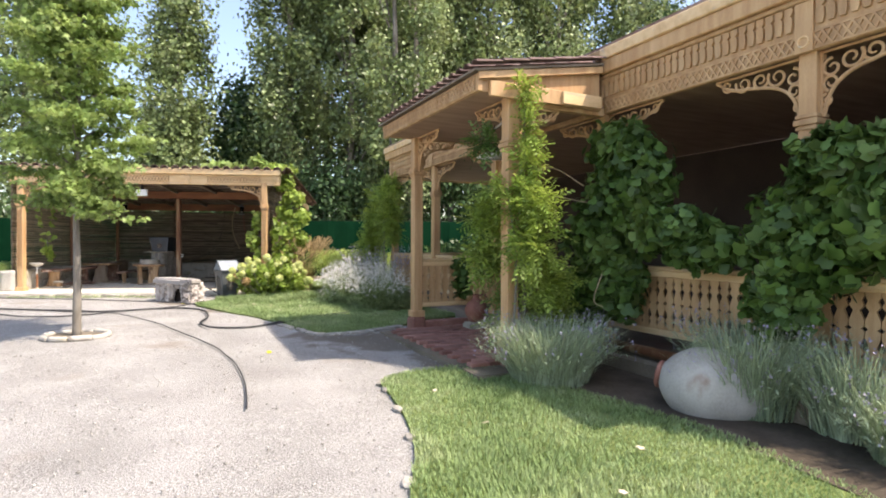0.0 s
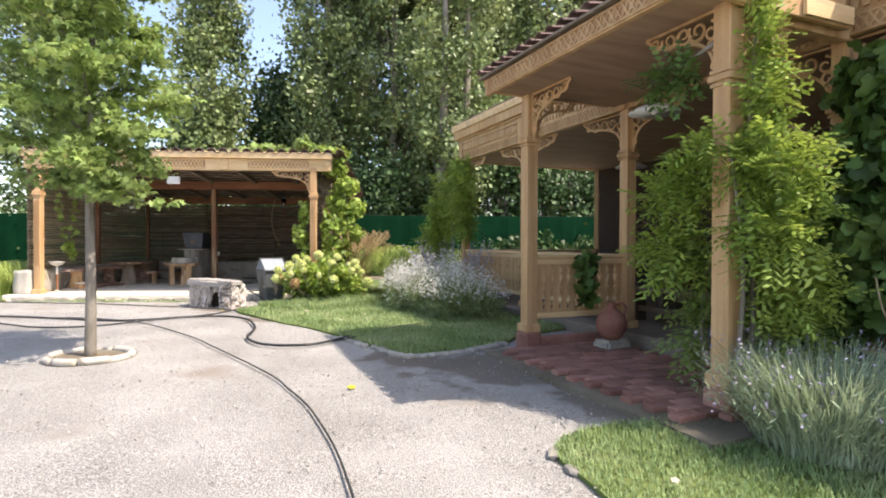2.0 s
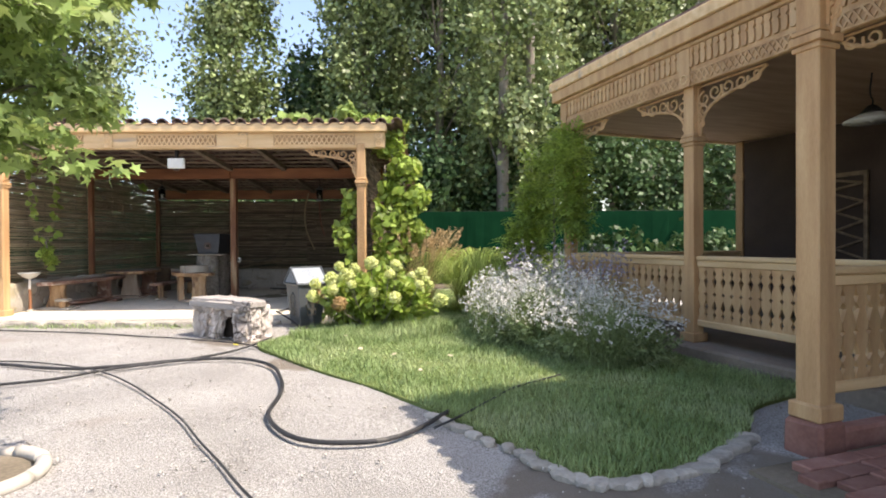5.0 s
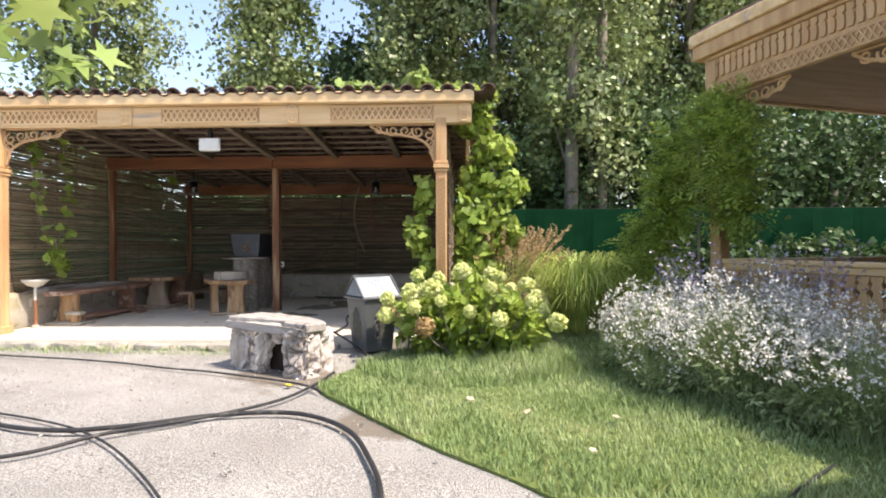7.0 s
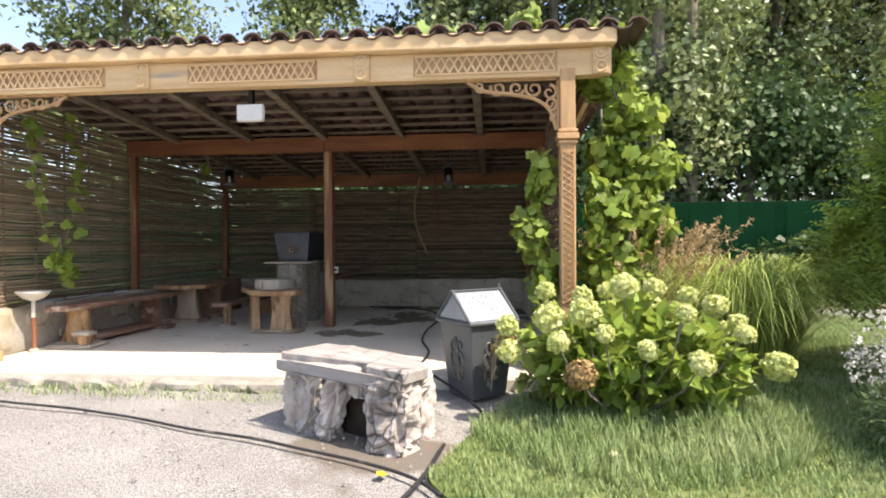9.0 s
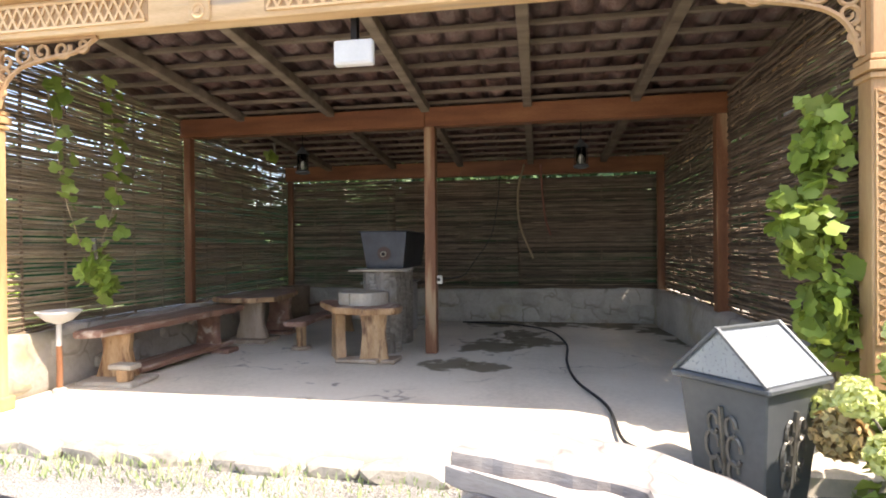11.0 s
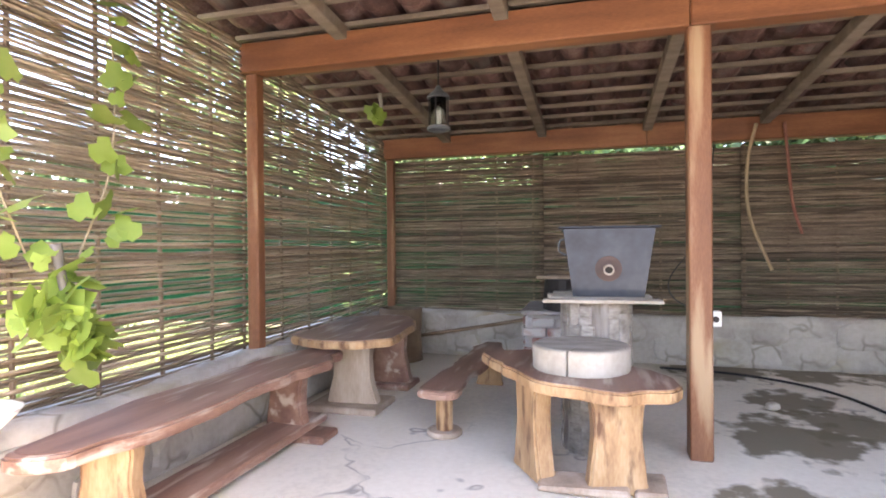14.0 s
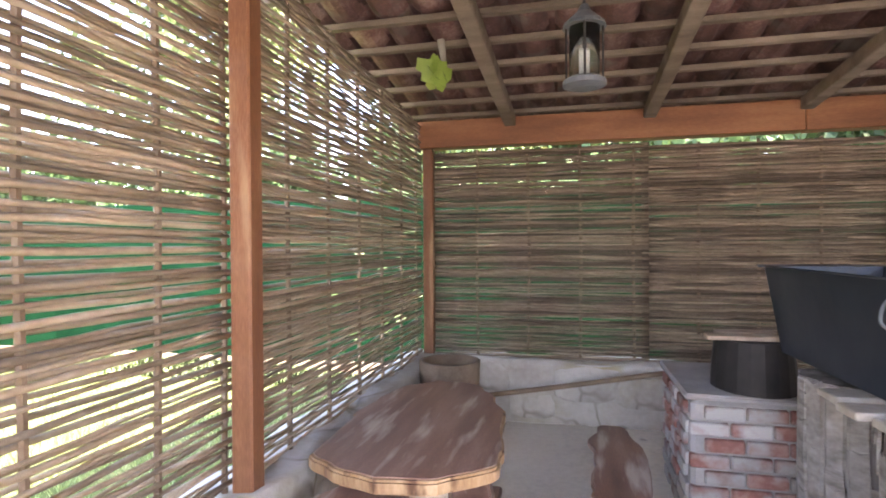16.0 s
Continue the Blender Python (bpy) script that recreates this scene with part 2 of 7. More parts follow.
TWIG = material("willow_twig", [(0.20, 0.145, 0.095), (0.33, 0.255, 0.175), (0.44, 0.355, 0.26)], 3.0, 0.75, bump=0.3, fine=40, stretch=(1, 1, 1), vary=0.4, dist=0.003)
# Darker copy of the twig, with the shed's inner shade in its colour.
TWIG_SHADED = material("shaded_willow_twig", [(0.09, 0.064, 0.045), (0.165, 0.123, 0.088), (0.25, 0.195, 0.145)], 3.0, 0.8, bump=0.3, fine=40, vary=0.6, dist=0.003)
CEIL = material("ceiling_board", [(0.24, 0.15, 0.10), (0.34, 0.22, 0.15), (0.42, 0.29, 0.20)], 1.4, 0.7, bump=0.15, fine=30, stretch=(1, 6, 1))
DARKWALL = material("dark_brown_wall", [(0.04, 0.027, 0.022), (0.06, 0.042, 0.034), (0.08, 0.056, 0.045)], 1.5, 0.85, bump=0.3, fine=30)
EARTH = material("bare_earth", [(0.10, 0.085, 0.06), (0.18, 0.15, 0.11), (0.26, 0.22, 0.17)], 2.0, 0.95, bump=0.6, fine=40, spec=0.1)
NETTING = material("green_netting", [(0.002, 0.022, 0.009), (0.004, 0.034, 0.014)], 3.0, 0.9, bump=0.3, fine=150, spec=0.03)
BARK = material("grey_bark", [(0.10, 0.085, 0.065), (0.22, 0.195, 0.16), (0.34, 0.31, 0.26)], 4.0, 0.9, bump=0.8, fine=25, stretch=(1, 1, 0.35), dist=0.02)
LEAF_POPLAR = material("poplar_leaf", [(0.075, 0.12, 0.038), (0.18, 0.24, 0.09), (0.33, 0.385, 0.19)], 0.45, 0.42, bump=0, fine=3, vary=0.5, island=True, through_light=0.25, spec=0.4)
LEAF_DARK = material("dark_leaf", [(0.03, 0.065, 0.02), (0.055, 0.105, 0.035), (0.09, 0.15, 0.055)], 0.8, 0.5, bump=0, fine=3, vary=0.4, island=True, through_light=0.2)
LEAF_VINE = material("vine_leaf", [(0.042, 0.088, 0.02), (0.078, 0.145, 0.034), (0.145, 0.225, 0.06)], 1.5, 0.45, bump=0, fine=6, vary=0.45, island=True, through_light=0.2)
LEAF_BRIGHT = material("bright_leaf", [(0.15, 0.235, 0.04), (0.25, 0.35, 0.07), (0.37, 0.455, 0.125)], 1.5, 0.5, bump=0, fine=6, vary=0.35, island=True, through_light=0.35)
LEAF_TREE = material("young_tree_leaf", [(0.125, 0.205, 0.05), (0.21, 0.30, 0.085), (0.31, 0.40, 0.14)], 1.5, 0.5, bump=0, fine=6, vary=0.35, island=True, through_light=0.35)


def add_cracks(mat, scale, width, colour, bend=0.35):
    """Thin dark irregular joints over a material."""
    nt = mat.node_tree
    nd, lk = nt.nodes, nt.links
    tc = nd.new("ShaderNodeTexCoord")
    nz = nd.new("ShaderNodeTexNoise")
    nz.inputs["Scale"].default_value = 3.0
    lk.new(tc.outputs["Object"], nz.inputs["Vector"])
    add = nd.new("ShaderNodeVectorMath")
    add.operation = "MULTIPLY_ADD"
    lk.new(nz.outputs["Color"], add.inputs[0])
    add.inputs[1].default_value = (bend, bend, bend)
    lk.new(tc.outputs["Object"], add.inputs[2])
    vo = nd.new("ShaderNodeTexVoronoi")
    vo.feature = "DISTANCE_TO_EDGE"
    vo.inputs["Scale"].default_value = scale
    lk.new(add.outputs[0], vo.inputs["Vector"])
    mr = nd.new("ShaderNodeMapRange")
    mr.inputs[1].default_value, mr.inputs[2].default_value = 0.0, width
    mr.inputs[3].default_value, mr.inputs[4].default_value = 1.0, 0.0
    lk.new(vo.outputs["Distance"], mr.inputs[0])
    brk = nd.new("ShaderNodeMath")
    brk.operation = "MULTIPLY"
    lk.new(mr.outputs[0], brk.inputs[0])
    n2 = nd.new("ShaderNodeTexNoise")
    n2.inputs["Scale"].default_value = 1.7
    lk.new(tc.outputs["Object"], n2.inputs["Vector"])
    m2 = nd.new("ShaderNodeMapRange")
    m2.inputs[1].default_value, m2.inputs[2].default_value = 0.48, 0.62
    lk.new(n2.outputs["Fac"], m2.inputs[0])
    lk.new(m2.outputs[0], brk.inputs[1])
    bs = nd["Principled BSDF"]
    old = bs.inputs["Base Color"].links[0].from_socket
    mx = nd.new("ShaderNodeMix")
    mx.data_type = "RGBA"
    lk.new(brk.outputs[0], mx.inputs[0])
    lk.new(old, mx.inputs[6])
    mx.inputs[7].default_value = (*colour, 1)
    lk.new(mx.outputs[2], bs.inputs["Base Color"])


add_cracks(CONCRETE, 0.5, 0.012, (0.26, 0.24, 0.21), 0.9)
add_cracks(PLASTER, 1.9, 0.035, (0.25, 0.225, 0.185), 0.3)


def add_soil(mat, spots, colour, height=0.0, rag=2.2):
    """Soil or damp over a floor, in spots with ragged edges: (x, y, radius)."""
    nt = mat.node_tree
    nd, lk = nt.nodes, nt.links
    tc = nd.new("ShaderNodeTexCoord")
    nz = nd.new("ShaderNodeTexNoise")
    nz.inputs["Scale"].default_value, nz.inputs["Detail"].default_value = rag, 9.0
    lk.new(tc.outputs["Object"], nz.inputs["Vector"])
    bs = nd["Principled BSDF"]
    for x, y, r in spots:
        ds = nd.new("ShaderNodeVectorMath")
        ds.operation = "DISTANCE"
        lk.new(tc.outputs["Object"], ds.inputs[0])
        ds.inputs[1].default_value = (x, y, height)
        ma = nd.new("ShaderNodeMath")
        ma.operation = "MULTIPLY_ADD"
        lk.new(nz.outputs["Fac"], ma.inputs[0])
        ma.inputs[1].default_value = 2.6 * r
        lk.new(ds.outputs["Value"], ma.inputs[2])
        mr = nd.new("ShaderNodeMapRange")
        mr.inputs[1].default_value, mr.inputs[2].default_value = 2.0 * r, 2.3 * r
        mr.inputs[3].default_value, mr.inputs[4].default_value = 0.9, 0.0
        lk.new(ma.outputs[0], mr.inputs[0])
        old = bs.inputs["Base Color"].links[0].from_socket
        mx = nd.new("ShaderNodeMix")
        mx.data_type = "RGBA"
        lk.new(mr.outputs[0], mx.inputs[0])
        lk.new(old, mx.inputs[6])
        mx.inputs[7].default_value = (*colour, 1)
        lk.new(mx.outputs[2], bs.inputs["Base Color"])


add_soil(GRAVEL, [(0.2, 7.9, 1.0), (1.0, 6.9, 0.8), (-0.8, 8.3, 0.6), (-4.3, 12.6, 0.5), (-3.2, 11.4, 0.4)], (0.20, 0.172, 0.138))
add_soil(CONCRETE, [(-5.25, 17.25, 0.46), (-4.85, 17.6, 0.40), (-5.0, 18.1, 0.36), (-5.62, 16.22, 0.28), (-5.25, 16.12, 0.24), (-5.3, 19.15, 0.5), (-4.5, 19.2, 0.42), (-3.7, 19.15, 0.46), (-3.05, 18.6, 0.38), (-3.0, 17.8, 0.26)], (0.155, 0.132, 0.085), 0.2, 5.0)

# ---- ground ----
def ground_grid(xs, ys, f):
    g = Geo()
    nx = len(xs)
    g.v = [(x, y, f(x, y)) for y in ys for x in xs]
    g.f = [(j * nx + i, j * nx + i + 1, (j + 1) * nx + i + 1, (j + 1) * nx + i) for j in range(len(ys) - 1) for i in range(nx - 1)]
    return g


def rough_ground(x, y):
    n = noise.noise(Vector((x * 0.9, y * 0.9, 0))) * 0.018 + noise.noise(Vector((x * 4, y * 4, 3))) * 0.006
    return gz(x, y) - 0.012 + n


xs = [-900, -300, -100, -45] + [-25 + 0.25 * i for i in range(161)] + [30, 60, 120, 300, 900]
ys = [-900, -300, -80, -25] + [-8 + 0.25 * i for i in range(125)] + [30, 45, 90, 300, 900]
solid("ground", ground_grid(xs, ys, rough_ground), GRAVEL, "pale crushed gravel yard with worn tracks", "ground", kind="structure", smooth=True)


def smooth_outline(pts, per=6):
    closed = [(*p, 0) for p in pts]
    q = spline([closed[-1]] + closed + [closed[0], closed[1]], per)
    q = q[per:-2 * per + 0]
    return [(p.x, p.y) for p in q]


def inside(px, py, poly):
    """Which of many points lie inside a polygon."""
    px, py = np.asarray(px), np.asarray(py)
    hit = np.zeros(px.shape, bool)
    n = len(poly)
    for i in range(n):
        (x0, y0), (x1, y1) = poly[i], poly[(i + 1) % n]
        if y0 == y1:
            continue
        c = ((y0 > py) != (y1 > py)) & (px < (x1 - x0) * (py - y0) / (y1 - y0) + x0)
        hit ^= c
    return hit


def bed(name, outline, mat, rise, label, category):
    """A flat raised patch of ground with its own outline."""
    bm = bmesh.new()
    vs = [bm.verts.new((x, y, gz(x, y) + rise)) for x, y in outline]
    face = bm.faces.new(vs)
    bmesh.ops.recalc_face_normals(bm, faces=[face])
    if face.normal.z < 0:
        face.normal_flip()
    bmesh.ops.extrude_face_region(bm, geom=[face])
    for v in vs:
        v.co.z -= 0.12
    bmesh.ops.triangulate(bm, faces=bm.faces[:])
    bmesh.ops.recalc_face_normals(bm, faces=bm.faces[:])
    me = bpy.data.meshes.new(name)
    bm.to_mesh(me)
    bm.free()
    me.materials.append(mat)
    return tagged(new(name, me), label, category, kind="structure")


NEAR_LAWN = [(0.12, 2.0), (0.17, 3.1), (0.24, 3.8), (0.20, 4.5), (0.10, 5.1), (0.02, 5.6), (0.35, 5.95), (0.9, 6.05), (1.35, 6.1), (1.5, 5.6), (1.85, 5.05), (2.25, 4.5), (2.6, 3.8), (2.8, 3.0), (3.1, 1.9), (4.4, 0.5), (0.6, 0.2)]
MID_LAWN = [(-3.95, 12.2), (-3.45, 11.5), (-2.85, 10.8), (-2.3, 10.25), (-1.7, 9.5), (-1.24, 8.8), (-0.92, 8.4), (-0.4, 8.5), (-0.1, 8.72), (0.35, 9.1), (0.7, 9.6), (1.6, 10.3), (1.6, 12.0), (1.4, 14.5), (2.2, 18.6), (-1.6, 19.6), (-2.4, 16.6), (-2.6, 14.6), (-3.1, 14.05), (-3.5, 13.4), (-3.75, 12.8)]
LEFT_LAWN = [(-9.2, 13.4), (-9.1, 14.6), (-9.2, 20.5), (-16, 20.5), (-17, 12.5), (-13, 12.0), (-10.5, 12.6)]
near_o, mid_o, left_o = smooth_outline(NEAR_LAWN), smooth_outline(MID_LAWN), smooth_outline(LEFT_LAWN)
bed("lawn_near_pavilion", near_o, LAWN_SOIL, 0.012, "strip of green mown lawn beside the pavilion", "lawn")
bed("lawn_middle", mid_o, LAWN_SOIL, 0.012, "green lawn between the shed and the pavilion", "lawn")
bed("lawn_beside_shed", left_o, LAWN_SOIL, 0.02, "green lawn with tall grass beside the shed", "lawn")
bed("backland", [(-40, 20.3), (40, 20.3), (60, 60), (-60, 60)], EARTH, 0.02, "shaded bare earth below the far trees", "ground")


SOIL = material("garden_soil", [(0.05, 0.04, 0.03), (0.085, 0.068, 0.05), (0.13, 0.105, 0.08)], 3.0, 0.95, bump=0.9, fine=30, spec=0.1)
bed("soil_bed", [(1.28, 6.25), (1.35, 5.6), (1.75, 5.0), (2.2, 4.45), (2.55, 3.75), (2.7, 3.0), (3.0, 1.9), (4.2, 1.9), (4.3, 3.6), (3.2, 6.0), (2.6, 6.5)], SOIL, 0.022, "dark garden soil below the lavender bushes", "soil")

# ---- shed structure ----
SX0, SX1, SY0, SY1 = -8.81, -2.92, 14.2, 19.45
FLOOR = 0.2
MIDY = 16.75


def roof_z(y):
    return 3.15 - 0.075 * (y - SY0)


g = Geo()
g.box(SX0 - 0.35, SX1 + 0.3, SY0 - 0.28, SY1 + 0.3, -0.2, FLOOR)
floor_ob = solid("floor", g, CONCRETE, "worn pale concrete shed floor with damp patches", "floor", kind="structure", bevel=0.02)


def low_wall(name, x0, x1, y0, y1, top):
    nx, ny, nz = max(2, int((x1 - x0) / 0.12)), max(2, int((y1 - y0) / 0.12)), 6
    bm = bmesh.new()
    bmesh.ops.create_cube(bm, size=1)
    bmesh.ops.subdivide_edges(bm, edges=[e for e in bm.edges if abs((e.verts[0].co - e.verts[1].co).x) > 0.5], cuts=nx, use_grid_fill=True)
    bmesh.ops.subdivide_edges(bm, edges=[e for e in bm.edges if abs((e.verts[0].co - e.verts[1].co).y) > 0.5], cuts=ny, use_grid_fill=True)
    bmesh.ops.subdivide_edges(bm, edges=[e for e in bm.edges if abs((e.verts[0].co - e.verts[1].co).z) > 0.5], cuts=nz, use_grid_fill=True)
    for v in bm.verts:
        p = v.co
        q = Vector((x0 + (p.x + 0.5) * (x1 - x0), y0 + (p.y + 0.5) * (y1 - y0), FLOOR - 0.02 + (p.z + 0.5) * (top - FLOOR + 0.02)))
        d = noise.noise_vector(q * 2.2) * 0.045 + noise.noise_vector(q * 7) * 0.015
        v.co = q + Vector((d.x, d.y, d.z if p.z > 0.3 else 0))
    me = bpy.data.meshes.new(name)
    bm.to_mesh(me)
    bm.free()
    me.shade_smooth()
    me.materials.append(PLASTER)
    return tagged(new(name, me), "low rubble wall smeared with grey mortar", "wall", kind="structure")


WALL_TOP = 0.70
low_wall("wall_west", SX0 - 0.22, SX0 + 0.10, SY0 - 0.12, SY1 + 0.2, WALL_TOP)
low_wall("wall_north", SX0 + 0.1, SX1 - 0.1, SY1 - 0.12, SY1 + 0.2, WALL_TOP)
low_wall("wall_east", SX1 - 0.12, SX1 + 0.2, SY0 + 0.3, SY1 + 0.2, WALL_TOP)

# posts and beams of the shed
shed = thing("shed", pose(0, 0, FLOOR), "open timber shed with a clay tile roof and woven willow walls", "shed")


def local(g, o):
    """Shift a mesh from world to its thing's base."""
    g.v = [tuple(Vector(p) - Vector(o)) for p in g.v]
    return g


SO = (0, 0, FLOOR)


def shed_part(name, g, mat, label="", bevel=0.006):
    return part(name, local(g, SO), mat, shed, label, bevel)


def lattice(x0, x1, z0, z1, y, n, w=0.012, d=0.012):
    """Rows of crossed strips that form a band of carved diamonds in the plane of y."""
    g = Geo()
    step = (x1 - x0) / n
    h = z1 - z0
    for i in range(n):
        a = x0 + i * step
        for k in (0, 1):
            p, q = (Vector((a, y, z0)), Vector((a + step, y, z1))) if k == 0 else (Vector((a, y - 0.003, z1)), Vector((a + step, y - 0.003, z0)))
            e = (q - p).normalized()
            s = Vector((-e.z, 0, e.x)) * w * 0.5
            g.add([p - s, p + s, q + s, q - s, p - s + Vector((0, -d, 0)), p + s + Vector((0, -d, 0)), q + s + Vector((0, -d, 0)), q - s + Vector((0, -d, 0))],
                  [(4, 5, 6, 7), (0, 4, 7, 3), (1, 2, 6, 5)])
        c = Vector((a + step * 0.5, y - 0.004, (z0 + z1) / 2))
        r = min(step, h) * 0.2
        g.add([c + Vector((r, 0, 0)), c + Vector((0, 0, r)), c - Vector((r, 0, 0)), c - Vector((0, 0, r)), c + Vector((0, -d, 0))], [(0, 1, 4), (1, 2, 4), (2, 3, 4), (3, 0, 4)])
    g.box(x0, x1, y - d, y, z0 - w, z0)
    g.box(x0, x1, y - d, y, z1, z1 + w)
    return g


def scroll_bracket(w=0.75, h=0.5, thick=0.03, tube=0.017):
    """A pierced, scrolled corner bracket in the plane y = 0: its corner at the origin, reaching along +x and down."""
    g = Geo()

    def curl(cx, cz, r, a0, turns, r1=0.25, rad=tube):
        n = int(10 * abs(turns)) + 6
        pts = []
        for i in range(n + 1):
            t = i / n
            rr = r * (1 - t * (1 - r1))
            a = a0 + turns * 2 * math.pi * t
            pts.append((cx + rr * math.cos(a), 0, cz + rr * math.sin(a)))
        g.tube(pts, [rad * (1 - 0.45 * i / n) for i in range(n + 1)], 5, flat=thick / tube / 2)

    g.box(0, w, -thick / 2, thick / 2, -0.02, 0.0)
    g.box(0, 0.02, -thick / 2, thick / 2, -h, 0)
    g.tube(spline([(0.02, 0, -h), (w * 0.10, 0, -h * 0.62), (w * 0.26, 0, -h * 0.40), (w * 0.55, 0, -h * 0.28), (w * 0.8, 0, -h * 0.22), (w, 0, -0.015)], 5), tube, 5, flat=thick / tube / 2)
    curl(w * 0.86, -h * 0.13, h * 0.11, 3.6, 1.2)
    curl(w * 0.66, -h * 0.17, h * 0.15, 0.4, -1.3)
    curl(w * 0.46, -h * 0.18, h * 0.15, 3.4, 1.3)
    curl(w * 0.27, -h * 0.20, h * 0.17, 0.6, -1.3)
    curl(w * 0.10, -h * 0.28, h * 0.15, 1.6, 1.2)
    curl(w * 0.09, -h * 0.50, h * 0.13, 4.5, -1.3)
    curl(w * 0.055, -h * 0.76, h * 0.10, 1.6, 1.3)
    return g


def carved_post(thg, at, z0, z1, w, cap, name="post"):
    """A square post with a plinth, a stepped collar at height cap and a slimmer carved shaft."""
    x, y = at
    h = w / 2
    g = Geo()
    g.box(x - h, x + h, y - h, y + h, z0, z1)
    p = part(name, g, WOOD, thg, bevel=0.008)
    g = Geo()
    for dz, e, t in ((0, 0.014, 0.03), (0.04, 0.026, 0.05), (0.10, 0.016, 0.03)):
        g.box(x - h - e, x + h + e, y - h - e, y + h + e, cap + dz, cap + dz + t)
    part("collar", g, WOOD, p, bevel=0.004)
    g = Geo()
    g.box(x - h - 0.03, x + h + 0.03, y - h - 0.03, y + h + 0.03, z0, z0 + 0.10)
    part("plinth", g, WOOD, p, bevel=0.01)
    return p


for px in (-8.60, SX1):
    p = carved_post(shed, (px, SY0), 0.0, 2.70, 0.135, 2.03)
    g = lattice(0, 1.35, -0.045, 0.045, 0, 24, 0.011, 0.012)
    g.v = [(px + b[2], SY0 - 0.0685 + b[1], 0.62 + b[0]) for b in g.v]
    g.f = [tuple(reversed(f)) for f in g.f]
    part("carving", g, WOOD, p)
for px, sgn in ((-8.53, 1), (SX1 - 0.07, -1)):
    g = scroll_bracket(0.82, 0.46)
    m = pose(px, SY0, 2.63) @ Matrix.Diagonal((sgn, 1, 1, 1))
    part("bracket", g, WOOD, shed, "pierced scrolled wooden bracket", m=m)

# front fascia
FX0, FX1, FZ0, FZ1 = -8.87, SX1 + 0.38, 2.83, 3.215
g = Geo().box(FX0, FX1, SY0 - 0.06, SY0 + 0.06, FZ0, FZ1 - 0.14)
fascia = shed_part("fascia", g, WOOD_H)
g = Geo().box(FX0 - 0.03, FX1 + 0.03, SY0 - 0.15, SY0 + 0.06, FZ1 - 0.139, FZ1)
shed_part("cornice", g, WOOD_H, bevel=0.012)
for cx in (-8.76, -6.89, -4.77, -2.635):
    g = Geo().box(cx - 0.075, cx + 0.075, SY0 - 0.082, SY0 - 0.0605, FZ0 + 0.005, FZ1 - 0.141)
    tile_p = shed_part("square_panel", g, WOOD_H)
    g = Geo()
    for dz in (-0.06, 0.06):
        pts = [(cx + 0.045 * math.cos(a), SY0 - 0.085, FZ0 + 0.128 + dz + 0.045 * math.sin(a)) for a in [k * math.pi / 6 for k in range(13)]]
        g.tube(pts, 0.009, 5, caps=False)
        g.box(cx - 0.012, cx + 0.012, SY0 - 0.092, SY0 - 0.082, FZ0 + 0.118 + dz, FZ0 + 0.142 + dz)
    part("rosette", local(g, SO), WOOD_H, tile_p)
for a, b in ((-8.50, -7.29), (-6.42, -5.21), (-4.275, -3.03)):
    g = lattice(a, b, FZ0 + 0.055, FZ0 + 0.20, SY0 - 0.0605, int((b - a) / 0.075), 0.016, 0.016)
    # Thin backing, coloured as the shade in the carved recess.
    shed_part("band_ground", Geo().box(a - 0.02, b + 0.02, SY0 - 0.0635, SY0 - 0.0601, FZ0 + 0.04, FZ0 + 0.215), WOOD_SHADED, bevel=0)
    shed_part("carved_band", g, WOOD_H, bevel=0)
g = Geo().box(FX1 - 0.06, FX1 - 0.001, SY0 + 0.061, SY1 + 0.3, 2.95, 3.12)
g.v = [(x, y, z - 0.075 * (y - SY0)) for x, y, z in g.v]
shed_part("side_board", g, WOOD_H)

# red posts and beams
for px, py, top in ((SX0 + 0.02, MIDY, 2.66), (-5.88, MIDY, 2.66), (SX0 + 0.02, SY1, 2.46), (SX1, SY1, 2.46), (SX1, MIDY, 2.66)):
    h = 0.062 if px > -8 else 0.045
    g = Geo().box(px - h, px + h, py - h, py + h, FLOOR, top)
    shed_part("post", g, RED_WOOD, bevel=0.008)
for x0, x1, py, z0, z1 in ((SX0 - 0.06, -5.93, MIDY, 2.66, 2.87), (-5.926, SX1 + 0.1, MIDY, 2.66, 2.87), (SX0 - 0.06, -5.93, SY1, 2.46, 2.69), (-5.926, SX1 + 0.1, SY1, 2.46, 2.69)):
    g = Geo().box(x0, x1, py - 0.07, py + 0.07, z0, z1)
    shed_part("beam", g, RED_WOOD_H, bevel=0.008)
for px in (-8.08, -7.0, -5.92, -4.83, -3.75):
    g = Geo().box(px - 0.045, px + 0.045, SY0 + 0.065, SY1 + 0.3, 3.0, 3.09)
    g.v = [(x, y, z - 0.075 * (y - SY0)) for x, y, z in g.v]
    shed_part("rafter", g, GREY_WOOD)
for j in range(18):
    py = SY0 - 0.12 + j * 0.33
    z = roof_z(py)
    g = Geo().box(SX0 - 0.3, SX1 + 0.4, py - 0.025, py + 0.025, z - 0.06, z - 0.027)
    shed_part("batten", g, GREY_WOOD, bevel=0.003)

